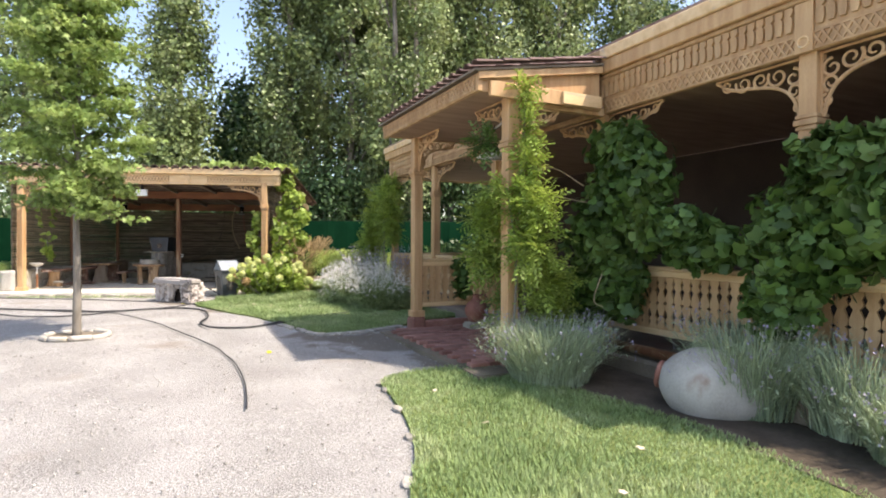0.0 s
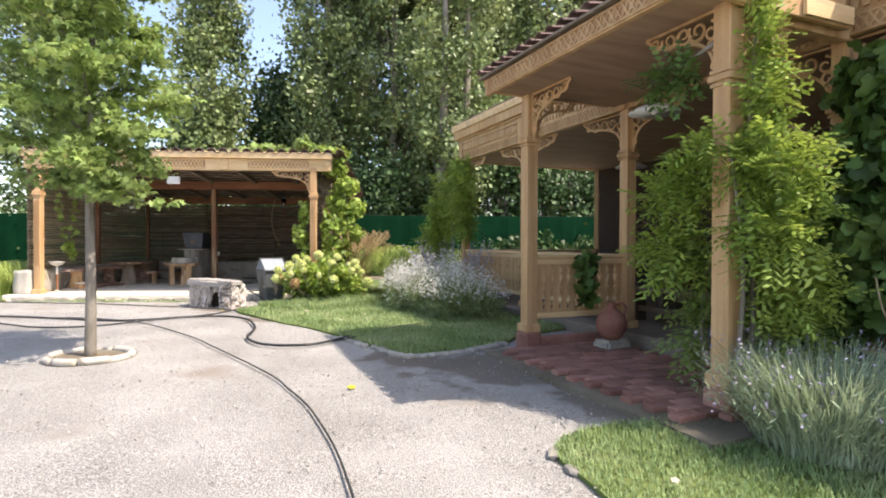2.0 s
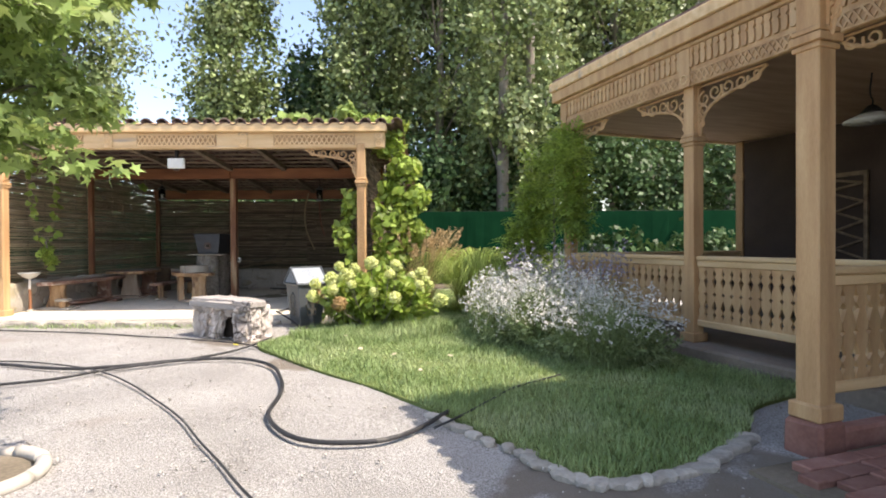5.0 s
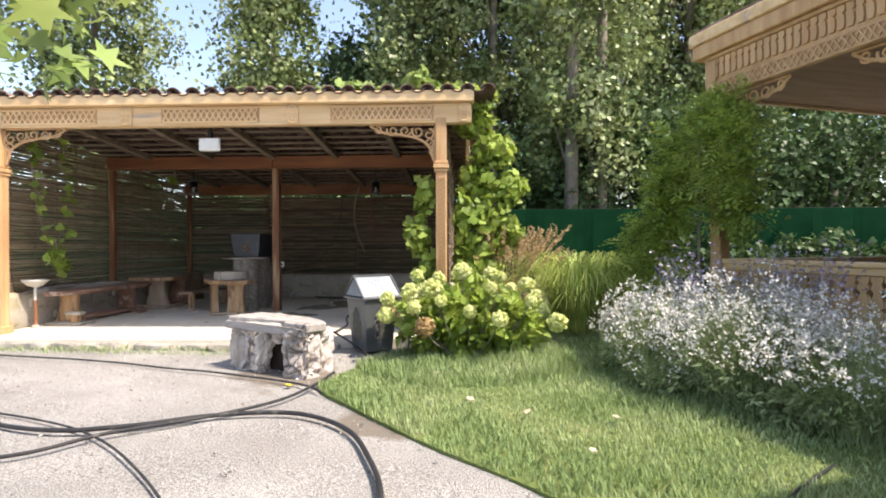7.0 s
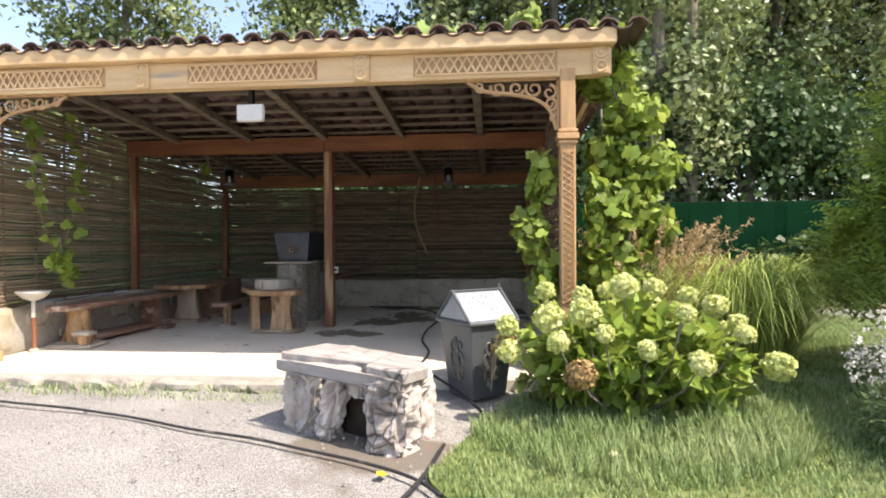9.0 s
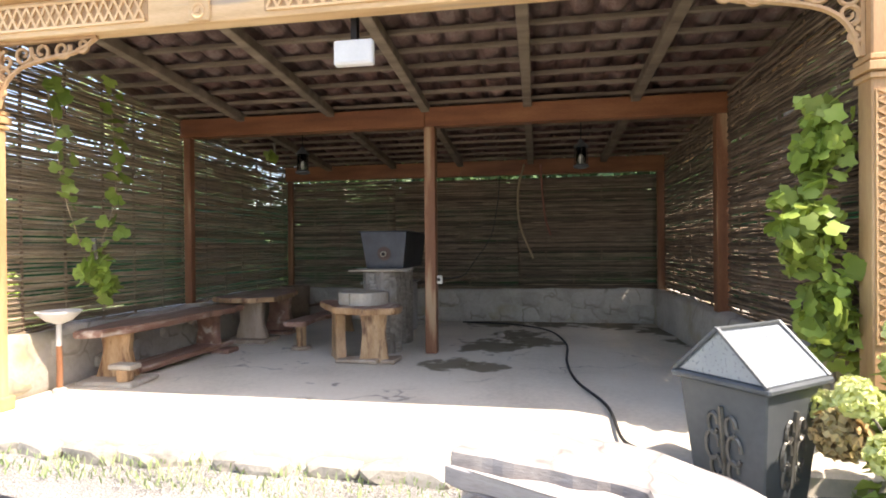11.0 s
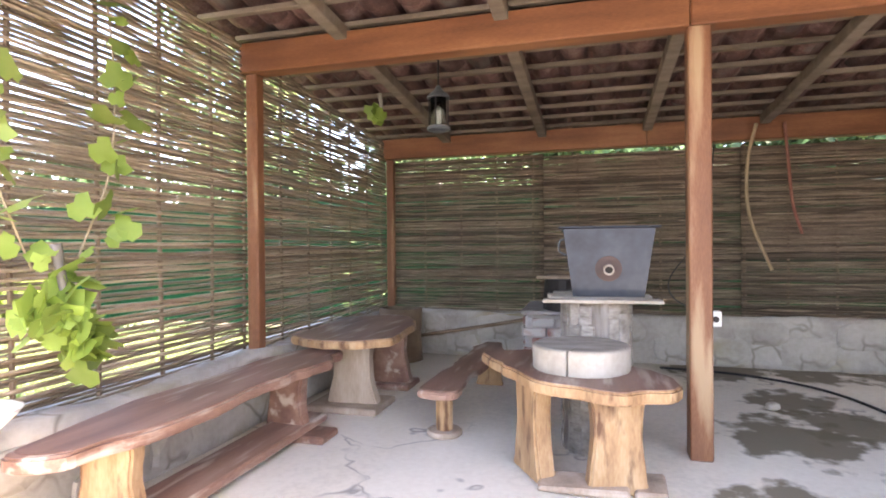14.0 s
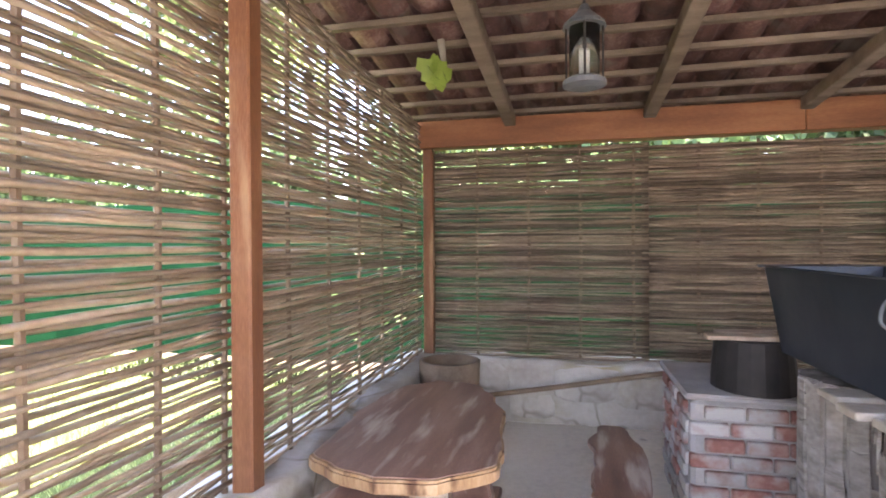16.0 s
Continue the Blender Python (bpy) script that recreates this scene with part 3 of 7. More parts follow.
# ---- pavilion structure ----
MU, PU = 4.87, 3.40
MV = [2.87, 5.40, 8.06, 10.57, 13.04]
BACKU = 8.4
# Near end is out of view; stopped short so sun reaches the lawn.
END = 1.75
PF = 0.19
CEILING = 3.03
PW = 0.15
pavilion = thing("pavilion", pav_m(0, 0, 0), "honey-coloured wooden garden pavilion with carved fretwork and porch", "pavilion")
g = Geo().box(MU - 0.30, BACKU + 0.2, END, MV[-1] + 0.18, -0.2, PF)
part("base", g, material("dusty_floor_slab", [(0.15, 0.12, 0.095), (0.22, 0.18, 0.145), (0.30, 0.25, 0.205)], 1.5, 0.9, bump=0.4, fine=25, spec=0.15, dist=0.01), pavilion, "low dusty concrete base slab", bevel=0.02)
for v in MV:
    carved_post(pavilion, (MU, v), PF, CEILING + 0.03, PW, 2.38)
for v in (5.34, 8.11):
    carved_post(pavilion, (PU, v), 0.22, 3.08, PW, 2.46)
carved_post(pavilion, (BACKU, MV[-1]), PF, CEILING + 0.03, 0.15, 2.38)
g = Geo().box(BACKU - 0.05, BACKU + 0.15, END, MV[-1] - 0.08, PF, CEILING)
part("wall", g, DARKWALL, pavilion, "dark brown back wall")
# Closing wall added at the unseen near end.
g = Geo().box(MU - 0.1, BACKU + 0.15, END - 0.15, END, PF, CEILING)
part("wall", g, DARKWALL, pavilion)
g = Geo().box(MU - 0.04, BACKU + 0.35, END, MV[-1] + 0.10, CEILING + 0.035, CEILING + 0.09)
part("ceiling", g, CEIL, pavilion)


FU = MU - 0.10


def main_fascia(v0, v1):
    """The carved eave along the front of the main roof: a lattice band, a frieze of dentils and a plain cornice."""
    g = Geo().box(FU, FU + 0.06, v0, v1, CEILING, 3.52)
    f = part("fascia", g, WOOD, pavilion, bevel=0.006)
    part("cornice", Geo().box(FU - 0.10, FU + 0.13, v0 - 0.04, v1 + 0.16, 3.50, 3.66), WOOD, f, bevel=0.012)
    part("crown_board", Geo().box(FU - 0.13, FU + 0.13, v0 - 0.05, v1 + 0.19, 3.664, 3.80), WOOD_H, f, bevel=0.012)
    part("moulding", Geo().box(FU - 0.05, FU - 0.001, v0, v1, 3.455, 3.497), WOOD, f, bevel=0.01)
    n = int((v1 - v0) / 0.075)
    g = lattice(v0, v1, CEILING + 0.025, CEILING + 0.145, 0, n, 0.018, 0.014)
    g.v = [(FU - 0.001 + b[1], v0 + v1 - b[0], b[2]) for b in g.v]
    part("carved_band", g, WOOD, f)
    # Backing strip darkened for the shade behind the lattice.
    part("band_ground", Geo().box(FU - 0.0035, FU - 0.0001, v0, v1, CEILING + 0.02, CEILING + 0.15), WOOD_SHADED, f)
    k = int((v1 - v0) / 0.085)
    mm = Matrix(((0, 0, -1, FU - 0.001), (1, 0, 0, 0), (0, 1, 0, 0), (0, 0, 0, 1)))
    out = [(-0.022, 3.235), (0.022, 3.235), (0.034, 3.29), (0.030, 3.36), (0.014, 3.375), (0.036, 3.40), (0.036, 3.45), (-0.036, 3.45), (-0.036, 3.40), (-0.014, 3.375), (-0.030, 3.36), (-0.034, 3.29)]
    me = Geo().prism(out, 0, 0.024, mm).mesh("dentil", WOOD)
    for i in range(k):
        part("dentil", me, WOOD, f, m=Matrix.Translation((0, v0 + (i + 0.5) * (v1 - v0) / k, 0)))


main_fascia(END, 5.3)
main_fascia(5.304, MV[-1] + 0.06)
for v in MV:
    g = Geo().box(FU - 0.034, FU - 0.0155, v - 0.075, v + 0.075, CEILING - 0.005, 3.452)
    pil = part("pilaster", g, WOOD, pavilion, bevel=0.004)
    g = Geo()
    pts = [(FU - 0.037, v + 0.045 * math.cos(a), CEILING + 0.085 + 0.045 * math.sin(a)) for a in [k * math.pi / 6 for k in range(13)]]
    g.tube(pts, 0.009, 5, caps=False)
    part("rosette", g, WOOD_H, pil)
# end board
g = Geo().box(FU, BACKU + 0.35, MV[-1] + 0.061, MV[-1] + 0.12, CEILING, 3.78)
part("end_board", g, WOOD_H, pavilion, bevel=0.006)
g = Geo().box(FU - 0.08, BACKU + 0.5, END - 0.2, MV[-1] + 0.22, 3.802, 3.85)
part("roof", g, TERRACOTTA, pavilion)
for v in MV:
    for sgn in (1, -1):
        if v == MV[-1] and sgn == 1:
            continue
        g = scroll_bracket(0.85, 0.55)
        m = Matrix.Translation((MU, v + sgn * PW / 2, CEILING)) @ pose(0, 0, 0, 0, 0, 90) @ Matrix.Diagonal((sgn, 1, 1, 1))
        part("bracket", g, WOOD, pavilion, "pierced scrolled wooden bracket", m=m)

# ---- pavilion: porch, balustrades, paving ----
EU = 2.93
PV0, PV1 = 5.22, 8.32
RISE = 0.175
g = Geo().box(EU + 0.031, FU - 0.04, 5.292, 8.16, 3.085, 3.115)
part("porch_ceiling", g, CEIL, pavilion)
g = Geo().box(EU - 0.03, EU + 0.03, PV0, PV1, 3.07, 3.265)
front = part("porch_fascia", g, WOOD, pavilion, bevel=0.006)
g = lattice(PV0 + 0.06, PV1 - 0.06, 3.105, 3.225, 0, 38, 0.018, 0.014)
g.v = [(EU - 0.031 + b[1], PV0 + PV1 - b[0], b[2]) for b in g.v]
part("carved_band", g, WOOD, front)
# Same shade-coloured backing behind the porch band.
part("band_ground", Geo().box(EU - 0.0335, EU - 0.0301, PV0 + 0.05, PV1 - 0.05, 3.09, 3.24), WOOD_SHADED, front)


def side_gable(v):
    """A tapering side board: low at the eave, high where it meets the main fascia."""
    z1 = 3.225 + RISE * (FU - 0.14 - EU)
    out = [(EU + 0.03, 3.075), (FU - 0.14, 3.075), (FU - 0.14, z1), (EU + 0.03, 3.225)]
    m = Matrix(((1, 0, 0, 0), (0, 0, -1, v), (0, 1, 0, 0), (0, 0, 0, 1)))
    return Geo().prism(out, -0.02, 0.02, m)


part("gable_board", side_gable(5.27), WOOD, pavilion, bevel=0.004)
part("gable_board", side_gable(8.18), WOOD, pavilion, bevel=0.004)
for v in (PV0 - 0.02, PV1 + 0.02):
    mb = Matrix(((1, 0, 0, 0), (0, 0, -1, v), (0, 1, 0, 0), (0, 0, 0, 1)))
    ob = [(EU - 0.03, 3.19), (FU - 0.14, 3.19 + RISE * 1.70), (FU - 0.14, 3.27 + RISE * 1.70), (EU - 0.03, 3.27)]
    part("barge_board", Geo().prism(ob, -0.014, 0.014, mb), WOOD, pavilion, bevel=0.003)
g = Geo().box(PU + 0.076, FU - 0.02, 5.29, 5.39, 2.99, 3.083)
part("side_beam", g, WOOD, pavilion, bevel=0.006)
g = Geo().box(PU - 0.35, FU - 0.16, 5.20, 5.248, 3.03, 3.20)
part("side_rail", g, WOOD, pavilion, bevel=0.006)
# Added pale board: a patch of sun on the beam, drawn as lighter wood.
g = Geo().box(PU + 0.62, FU - 0.18, 5.165, 5.198, 3.045, 3.185)
part("board", g, WOOD_H, pavilion, "pale board standing in for a patch of sun")
for v, sgn in ((5.34, 1), (8.11, -1)):
    g = scroll_bracket(0.75, 0.55)
    m = Matrix.Translation((PU, v + sgn * PW / 2, 3.083)) @ pose(0, 0, 0, 0, 0, 90) @ Matrix.Diagonal((sgn, 1, 1, 1))
    part("bracket", g, WOOD, pavilion, "pierced scrolled wooden bracket", m=m)
    g = scroll_bracket(0.6, 0.5)
    part("bracket", g, WOOD, pavilion, "pierced scrolled wooden bracket", m=Matrix.Translation((PU + PW / 2, v, 2.988 if sgn > 0 else 3.072)))
# porch roof of clay tiles over a board
out = [(EU - 0.10, 3.262), (FU - 0.145, 3.262 + RISE * 1.80), (FU - 0.145, 3.287 + RISE * 1.80), (EU - 0.10, 3.287)]
m = Matrix(((1, 0, 0, 0), (0, 0, -1, 0), (0, 1, 0, 0), (0, 0, 0, 1)))
part("roof_board", Geo().prism(out, -PV1 - 0.05, -PV0 + 0.05, m), GREY_WOOD, pavilion)


def barrel(length, r0, r1, thick=0.012, n=6, arc=math.pi, up=True):
    """A half-round clay tile along +y, open below (or above)."""
    g = Geo()
    s = 1 if up else -1
    ring = []
    for y, r in ((0, r0), (length, r1)):
        for rr in (r, r - thick):
            for k in range(n + 1):
                a = (math.pi - arc) / 2 + arc * k / n
                ring.append((rr * math.cos(a), y, s * rr * math.sin(a)))
    w = n + 1
    f = []
    for k in range(n):
        f.append((k, k + 1, 2 * w + k + 1, 2 * w + k))
        f.append((w + k + 1, w + k, 3 * w + k, 3 * w + k + 1))
        f.append((k + 1, k, w + k, w + k + 1))
        f.append((2 * w + k, 2 * w + k + 1, 3 * w + k + 1, 3 * w + k))
    f += [(0, 2 * w, 3 * w, w), (n, w + n, 3 * w + n, 2 * w + n)]
    if not up:
        f = [tuple(reversed(q)) for q in f]
    g.add(ring, f)
    return g


cap_me = barrel(0.42, 0.085, 0.07, arc=2.0).mesh("roof_tile", TERRACOTTA)
slope_p = math.atan(RISE)
for i in range(18):
    v = PV0 - 0.04 + i * 0.187
    for j in range(5):
        u = EU - 0.09 + j * 0.345
        z = 3.20 + (u - EU + 0.1) * RISE
        mm = Matrix.Translation((u, v, z + 0.10)) @ pose(0, 0, 0, 0, -math.degrees(slope_p), 0) @ pose(0, 0, 0, 0, 0, -90 + random.uniform(-2, 2))
        part("roof_tile", cap_me, TERRACOTTA, pavilion, m=mm)

# pierced balusters: a flat board with a waisted outline
def baluster_mesh(w, h):
    side = [(0.0, 0.46), (0.10, 0.46), (0.16, 0.30), (0.22, 0.46), (0.28, 0.20), (0.40, 0.46), (0.47, 0.46), (0.50, 0.26), (0.53, 0.46), (0.60, 0.46), (0.72, 0.20), (0.78, 0.46), (0.84, 0.30), (0.90, 0.46), (1.0, 0.46)]
    r = [(w * s, h * t) for t, s in side]
    l = [(-x, z) for x, z in reversed(r)]
    m = Matrix(((1, 0, 0, 0), (0, 0, -1, 0), (0, 1, 0, 0), (0, 0, 0, 1)))
    return Geo().prism(r + l, -0.012, 0.012, m)


BAL_H = 0.66
bal_me = baluster_mesh(0.118, BAL_H).mesh("baluster", WOOD)


def balustrade(u0, v0, u1, v1, z0):
    """A railing of fretsawn boards between two posts."""
    a, b = Vector((u0, v0, 0)), Vector((u1, v1, 0))
    ln = (b - a).length
    ang = math.degrees(math.atan2(b.y - a.y, b.x - a.x))
    m = Matrix.Translation((u0, v0, z0)) @ pose(0, 0, 0, 0, 0, ang)
    g = Geo().box(0, ln, -0.05, 0.05, BAL_H + 0.13, BAL_H + 0.18)
    rail = part("railing", g, WOOD_H, pavilion, bevel=0.01, m=m)
    for z, t in ((0.06, 0.07), (BAL_H + 0.06, 0.069)):
        part("rail", Geo().box(0, ln, -0.03, 0.03, z - 0.0, z + t), WOOD_H, rail, bevel=0.008)
    n = round(ln / 0.115)
    for i in range(n):
        part("baluster", bal_me, WOOD, rail, m=Matrix.Translation(((i + 0.5) * ln / n, 0, 0.095)))


H = PW / 2
RZ = 0.31
for i in (0, 2, 3):
    balustrade(MU, MV[i] + H, MU, MV[i + 1] - H, RZ)
balustrade(MU, END, MU, MV[0] - H, RZ)
balustrade(PU + H, 8.09, MU - H, 8.09, RZ)
balustrade(MU + H, MV[-1], BACKU - H, MV[-1], RZ)

# raised porch step and brick paving
BRICK = material("paving_brick", [(0.19, 0.085, 0.065), (0.29, 0.14, 0.108), (0.38, 0.215, 0.17)], 4.0, 0.85, bump=0.5, fine=40, vary=0.3, dist=0.008)
g = Geo().box(PU - 0.02, MU - 0.31, 8.04, 8.16, -0.1, 0.15)
part("kerb", g, BRICK, pavilion, "low red brick kerb", bevel=0.02)
brick_me = Geo().box(-0.118, 0.118, -0.058, 0.058, -0.05, 0.0).mesh("brick", BRICK, bevel=0.006)
paving = tagged(new("paving", Geo().box(2.75, MU - 0.31, 4.9, 8.02, -0.2, 0.03).mesh("paving", EARTH)), "worn red brick paving under the porch", "paving", kind="structure")
paving.matrix_basis = pav_m(0, 0, 0)
for i in range(8):
    for j in range(24):
        u = 2.98 + i * 0.247 + (0.12 if j % 2 else 0)
        v = 5.08 + j * 0.122
        if u > MU - 0.44 or (u < 3.25 and abs(v - 6.6) > 1.3):
            continue
        part("brick", brick_me, BRICK, paving, m=pose(u + random.uniform(-0.004, 0.004), v, 0.07 + random.uniform(-0.006, 0.006), random.uniform(-1.5, 1.5), random.uniform(-1.5, 1.5), random.uniform(-1.5, 1.5)))
for v in (5.34, 8.11):
    part("post_base", Geo().box(PU - 0.12, PU + 0.12, v - 0.12, v + 0.12, -0.1, 0.22, jit=0.012), BRICK, pavilion, bevel=0.025)
g = Geo().box(MU - 0.45, MU - 0.302, END, 5.2, -0.05, 0.16)
part("step", g, EARTH, pavilion, "dark earthen ledge", bevel=0.03)
pipe = Geo().tube([(MU - 0.34, END, 0.24), (MU - 0.34, 5.0, 0.24)], 0.055, 12)
part("log_edging", pipe, RED_WOOD, pavilion, "round reddish log along the base", smooth=True)

ENAMEL = material("white_enamel", [(0.60, 0.60, 0.56), (0.72, 0.72, 0.68)], 5, 0.35, bump=0.05, spec=0.5)
IRON = material("black_iron", [(0.015, 0.014, 0.013), (0.035, 0.03, 0.028)], 8, 0.6, metal=0.3, bump=0.2)


def pendant(u, v, z, top):
    t = thing("pendant_lamp", pav_m(u, v, z), "white enamel pendant lamp with black cap on a chain", "lamp", "pendant lamps under the pavilion roof")
    part("shade", Geo().lathe([(0.255, 0.0), (0.25, 0.012), (0.15, 0.06), (0.06, 0.10), (0.055, 0.094), (0.14, 0.05), (0.235, 0.004)], 32), ENAMEL, t, smooth=True)
    part("cap", Geo().lathe([(0.10, 0.085), (0.085, 0.11), (0.06, 0.14), (0.045, 0.16), (0.02, 0.17)], 20), IRON, t, "black iron cap", smooth=True)
    part("cable", Geo().tube(spline([(0, 0, 0.16), (0.015, 0, 0.22), (-0.03, 0.0, 0.30), (0, 0, top - z)], 6), 0.008, 6), IRON, t)
    part("bulb", Geo().lathe([(0.01, -0.02), (0.035, 0.0), (0.04, 0.03), (0.02, 0.07)], 12), ENAMEL, t, smooth=True)


pendant(4.0, 6.7, 2.62, 3.085)
pendant(6.3, 9.6, 2.56, 3.065)
pendant(6.2, 3.6, 2.50, 3.065)

# furniture seen under the pavilion roof
OLDWOOD = material("grey_brown_plank", [(0.11, 0.075, 0.05), (0.19, 0.135, 0.09), (0.26, 0.19, 0.13)], 1.8, 0.65, bump=0.3, fine=40, stretch=(0.8, 6, 6), vary=0.15, dist=0.004)


def plank_table(u, v, turn, length, width, height, name, label, cat):
    t = thing(name, pav_m(u, v, PF, turn), label, cat)
    part("tabletop" if cat == "table" else "seat", Geo().box(-length / 2, length / 2, -width / 2, width / 2, height - 0.05, height), OLDWOOD, t, bevel=0.01)
    for sx in (-1, 1):
        x = sx * (length / 2 - 0.25)
        part("leg", Geo().box(x - 0.05, x + 0.05, -width * 0.36, width * 0.36, 0.0, height - 0.05), OLDWOOD, t, bevel=0.01)
    part("stretcher", Geo().box(-length / 2 + 0.3, length / 2 - 0.3, -0.04, 0.04, height * 0.3, height * 0.3 + 0.08), OLDWOOD, t, bevel=0.006)
    return t


plank_table(6.2, 7.2, 90, 3.2, 0.8, 0.80, "plank_table", "long dark plank table under the pavilion roof", "table")
plank_table(5.5, 7.6, 90, 2.4, 0.32, 0.48, "plank_bench", "dark plank bench beside the long table", "bench")
plank_table(6.9, 11.3, 90, 2.0, 0.8, 0.80, "plank_table", "dark plank table near the far pavilion end", "table")
rack = thing("lattice_rack", pav_m(BACKU - 0.07, 11.35, 0), "dark lattice rack hung on the brown wall", "rack")
part("rack_frame", Geo().box(-0.04, 0, -0.45, -0.40, 0.9, 2.3).box(-0.04, 0, 0.40, 0.45, 0.9, 2.3).box(-0.04, 0, -0.399, 0.399, 2.24, 2.30).box(-0.04, 0, -0.399, 0.399, 0.9, 0.96), OLDWOOD, rack)
for k in range(5):
    for s in (1, -1):
        z = 1.05 + 0.27 * k
        part("slat", Geo().tube([(-0.03 + 0.01 * s, -0.4, z), (-0.03 + 0.01 * s, 0.4, z + 0.3 * s * 0.9 * (1 if z + 0.3 < 2.3 else 0.5))], 0.018, 6), OLDWOOD, rack)

CLAY = material("red_clay", [(0.17, 0.07, 0.05), (0.25, 0.105, 0.075), (0.32, 0.16, 0.12)], 6, 0.75, bump=0.3, fine=40, dist=0.006)
jug_x, jug_y = 1.50, 8.50
st = solid("stone_block", Geo().box(-0.19, 0.19, -0.13, 0.13, 0, 0.11, jit=0.015), STONE, "flat grey stone block beneath the clay jug", "stone", m=pose(jug_x, jug_y, 0.055, 0, 0, 25), bevel=0.03, segments=2)
jug = thing("clay_jug", pose(jug_x, jug_y, 0.165), "round reddish clay jug with a handle on a stone", "jug")
part("body", Geo().lathe([(0.09, 0), (0.13, 0.04), (0.175, 0.13), (0.18, 0.20), (0.15, 0.28), (0.09, 0.335), (0.055, 0.36), (0.05, 0.40), (0.07, 0.425), (0.06, 0.425), (0.042, 0.40)], 28), CLAY, jug, smooth=True)
part("handle", Geo().tube(spline([(0.055, 0, 0.41), (0.13, 0, 0.42), (0.17, 0, 0.36), (0.155, 0, 0.27)], 6), 0.016, 8), CLAY, jug, smooth=True)

# large grey clay jar lying on the ground
JAR = material("pale_grey_clay", [(0.31, 0.285, 0.245), (0.43, 0.40, 0.355), (0.52, 0.495, 0.445)], 3.0, 0.85, bump=0.5, fine=50, dist=0.008, stretch=(1, 1, 1.4), dirt=((0.33, 0.25, 0.20), 3.0, 0.62))
prof = []
for k in range(25):
    t = k / 24
    r = 0.365 * math.sin(math.pi * min(1, t * 0.97 + 0.03)) ** 0.62 * (1.08 - 0.32 * t)
    prof.append((max(r, 0.012), t * 0.88))
jar = thing("clay_jar", pose(2.52, 4.66, 0.225, 0, 99, -42), "large pale grey egg-shaped clay jar lying on its side", "jar")
part("body", Geo().lathe(prof, 36), JAR, jar, smooth=True)
part("rim", Geo().lathe([(0.10, -0.035), (0.125, -0.02), (0.12, 0.012), (0.09, 0.02)], 24), CLAY, jar, "reddish clay rim", smooth=True)

# ---- yard things ----
RUBBER = material("black_rubber", [(0.018, 0.018, 0.019), (0.04, 0.04, 0.042)], 10, 0.55, bump=0.1, dirt=((0.16, 0.15, 0.13), 6.0, 0.62))


def hose(pts, r, label, name="garden_hose", z=0.0, mat=RUBBER, cat="hose"):
    p = spline([(x, y, gz(x, y) + r + 0.012 + z) for x, y in pts], 10)
    p = [q + Vector((noise.noise(q * 1.7) * 0.02, noise.noise(q * 1.7 + Vector((9, 0, 0))) * 0.02, 0)) for q in p]
    return solid(name, Geo().tube(p, r, 8), mat, label, cat, smooth=True)


hose([(-12, 12.0), (-9, 11.7), (-7.2, 11.45), (-5.6, 11.0), (-5.0, 11.05), (-4.5, 11.29), (-3.9, 11.36), (-3.45, 11.05), (-3.18, 10.5), (-3.05, 10.0), (-2.98, 9.45), (-2.65, 9.0), (-2.2, 8.93), (-1.9, 9.12), (-1.66, 9.53)], 0.017, "thick black hose looped across the gravel")
hose([(-12, 12.3), (-8, 11.2), (-6.2, 10.4), (-5.39, 10.52), (-5.0, 10.93), (-4.55, 11.24), (-4.16, 11.61), (-3.98, 12.09), (-3.9, 12.6)], 0.013, "thin black hose beside the thick one", z=0.004)
hose([(-6.6, 11.4), (-6.1, 11.33), (-5.5, 11.13), (-4.95, 10.8), (-4.4, 10.3), (-3.6, 9.43), (-2.9, 8.5), (-2.4, 7.82), (-1.95, 7.08), (-1.58, 6.3), (-1.3, 5.45), (-1.14, 4.8)], 0.008, "thin dark hose half sunk in the gravel")
hose([(-12, 14.2), (-9.0, 13.55), (-7.8, 13.32), (-6.6, 13.08), (-5.6, 12.76), (-4.9, 12.54), (-4.13, 12.2), (-3.85, 11.95)], 0.010, "thin dark hose along the shed front")


hose([(-1.76, 9.12), (-1.54, 9.42), (-1.33, 9.74), (-1.04, 10.13), (-0.6, 10.5)], 0.009, "black hose lying across the lawn edge", z=0.022)


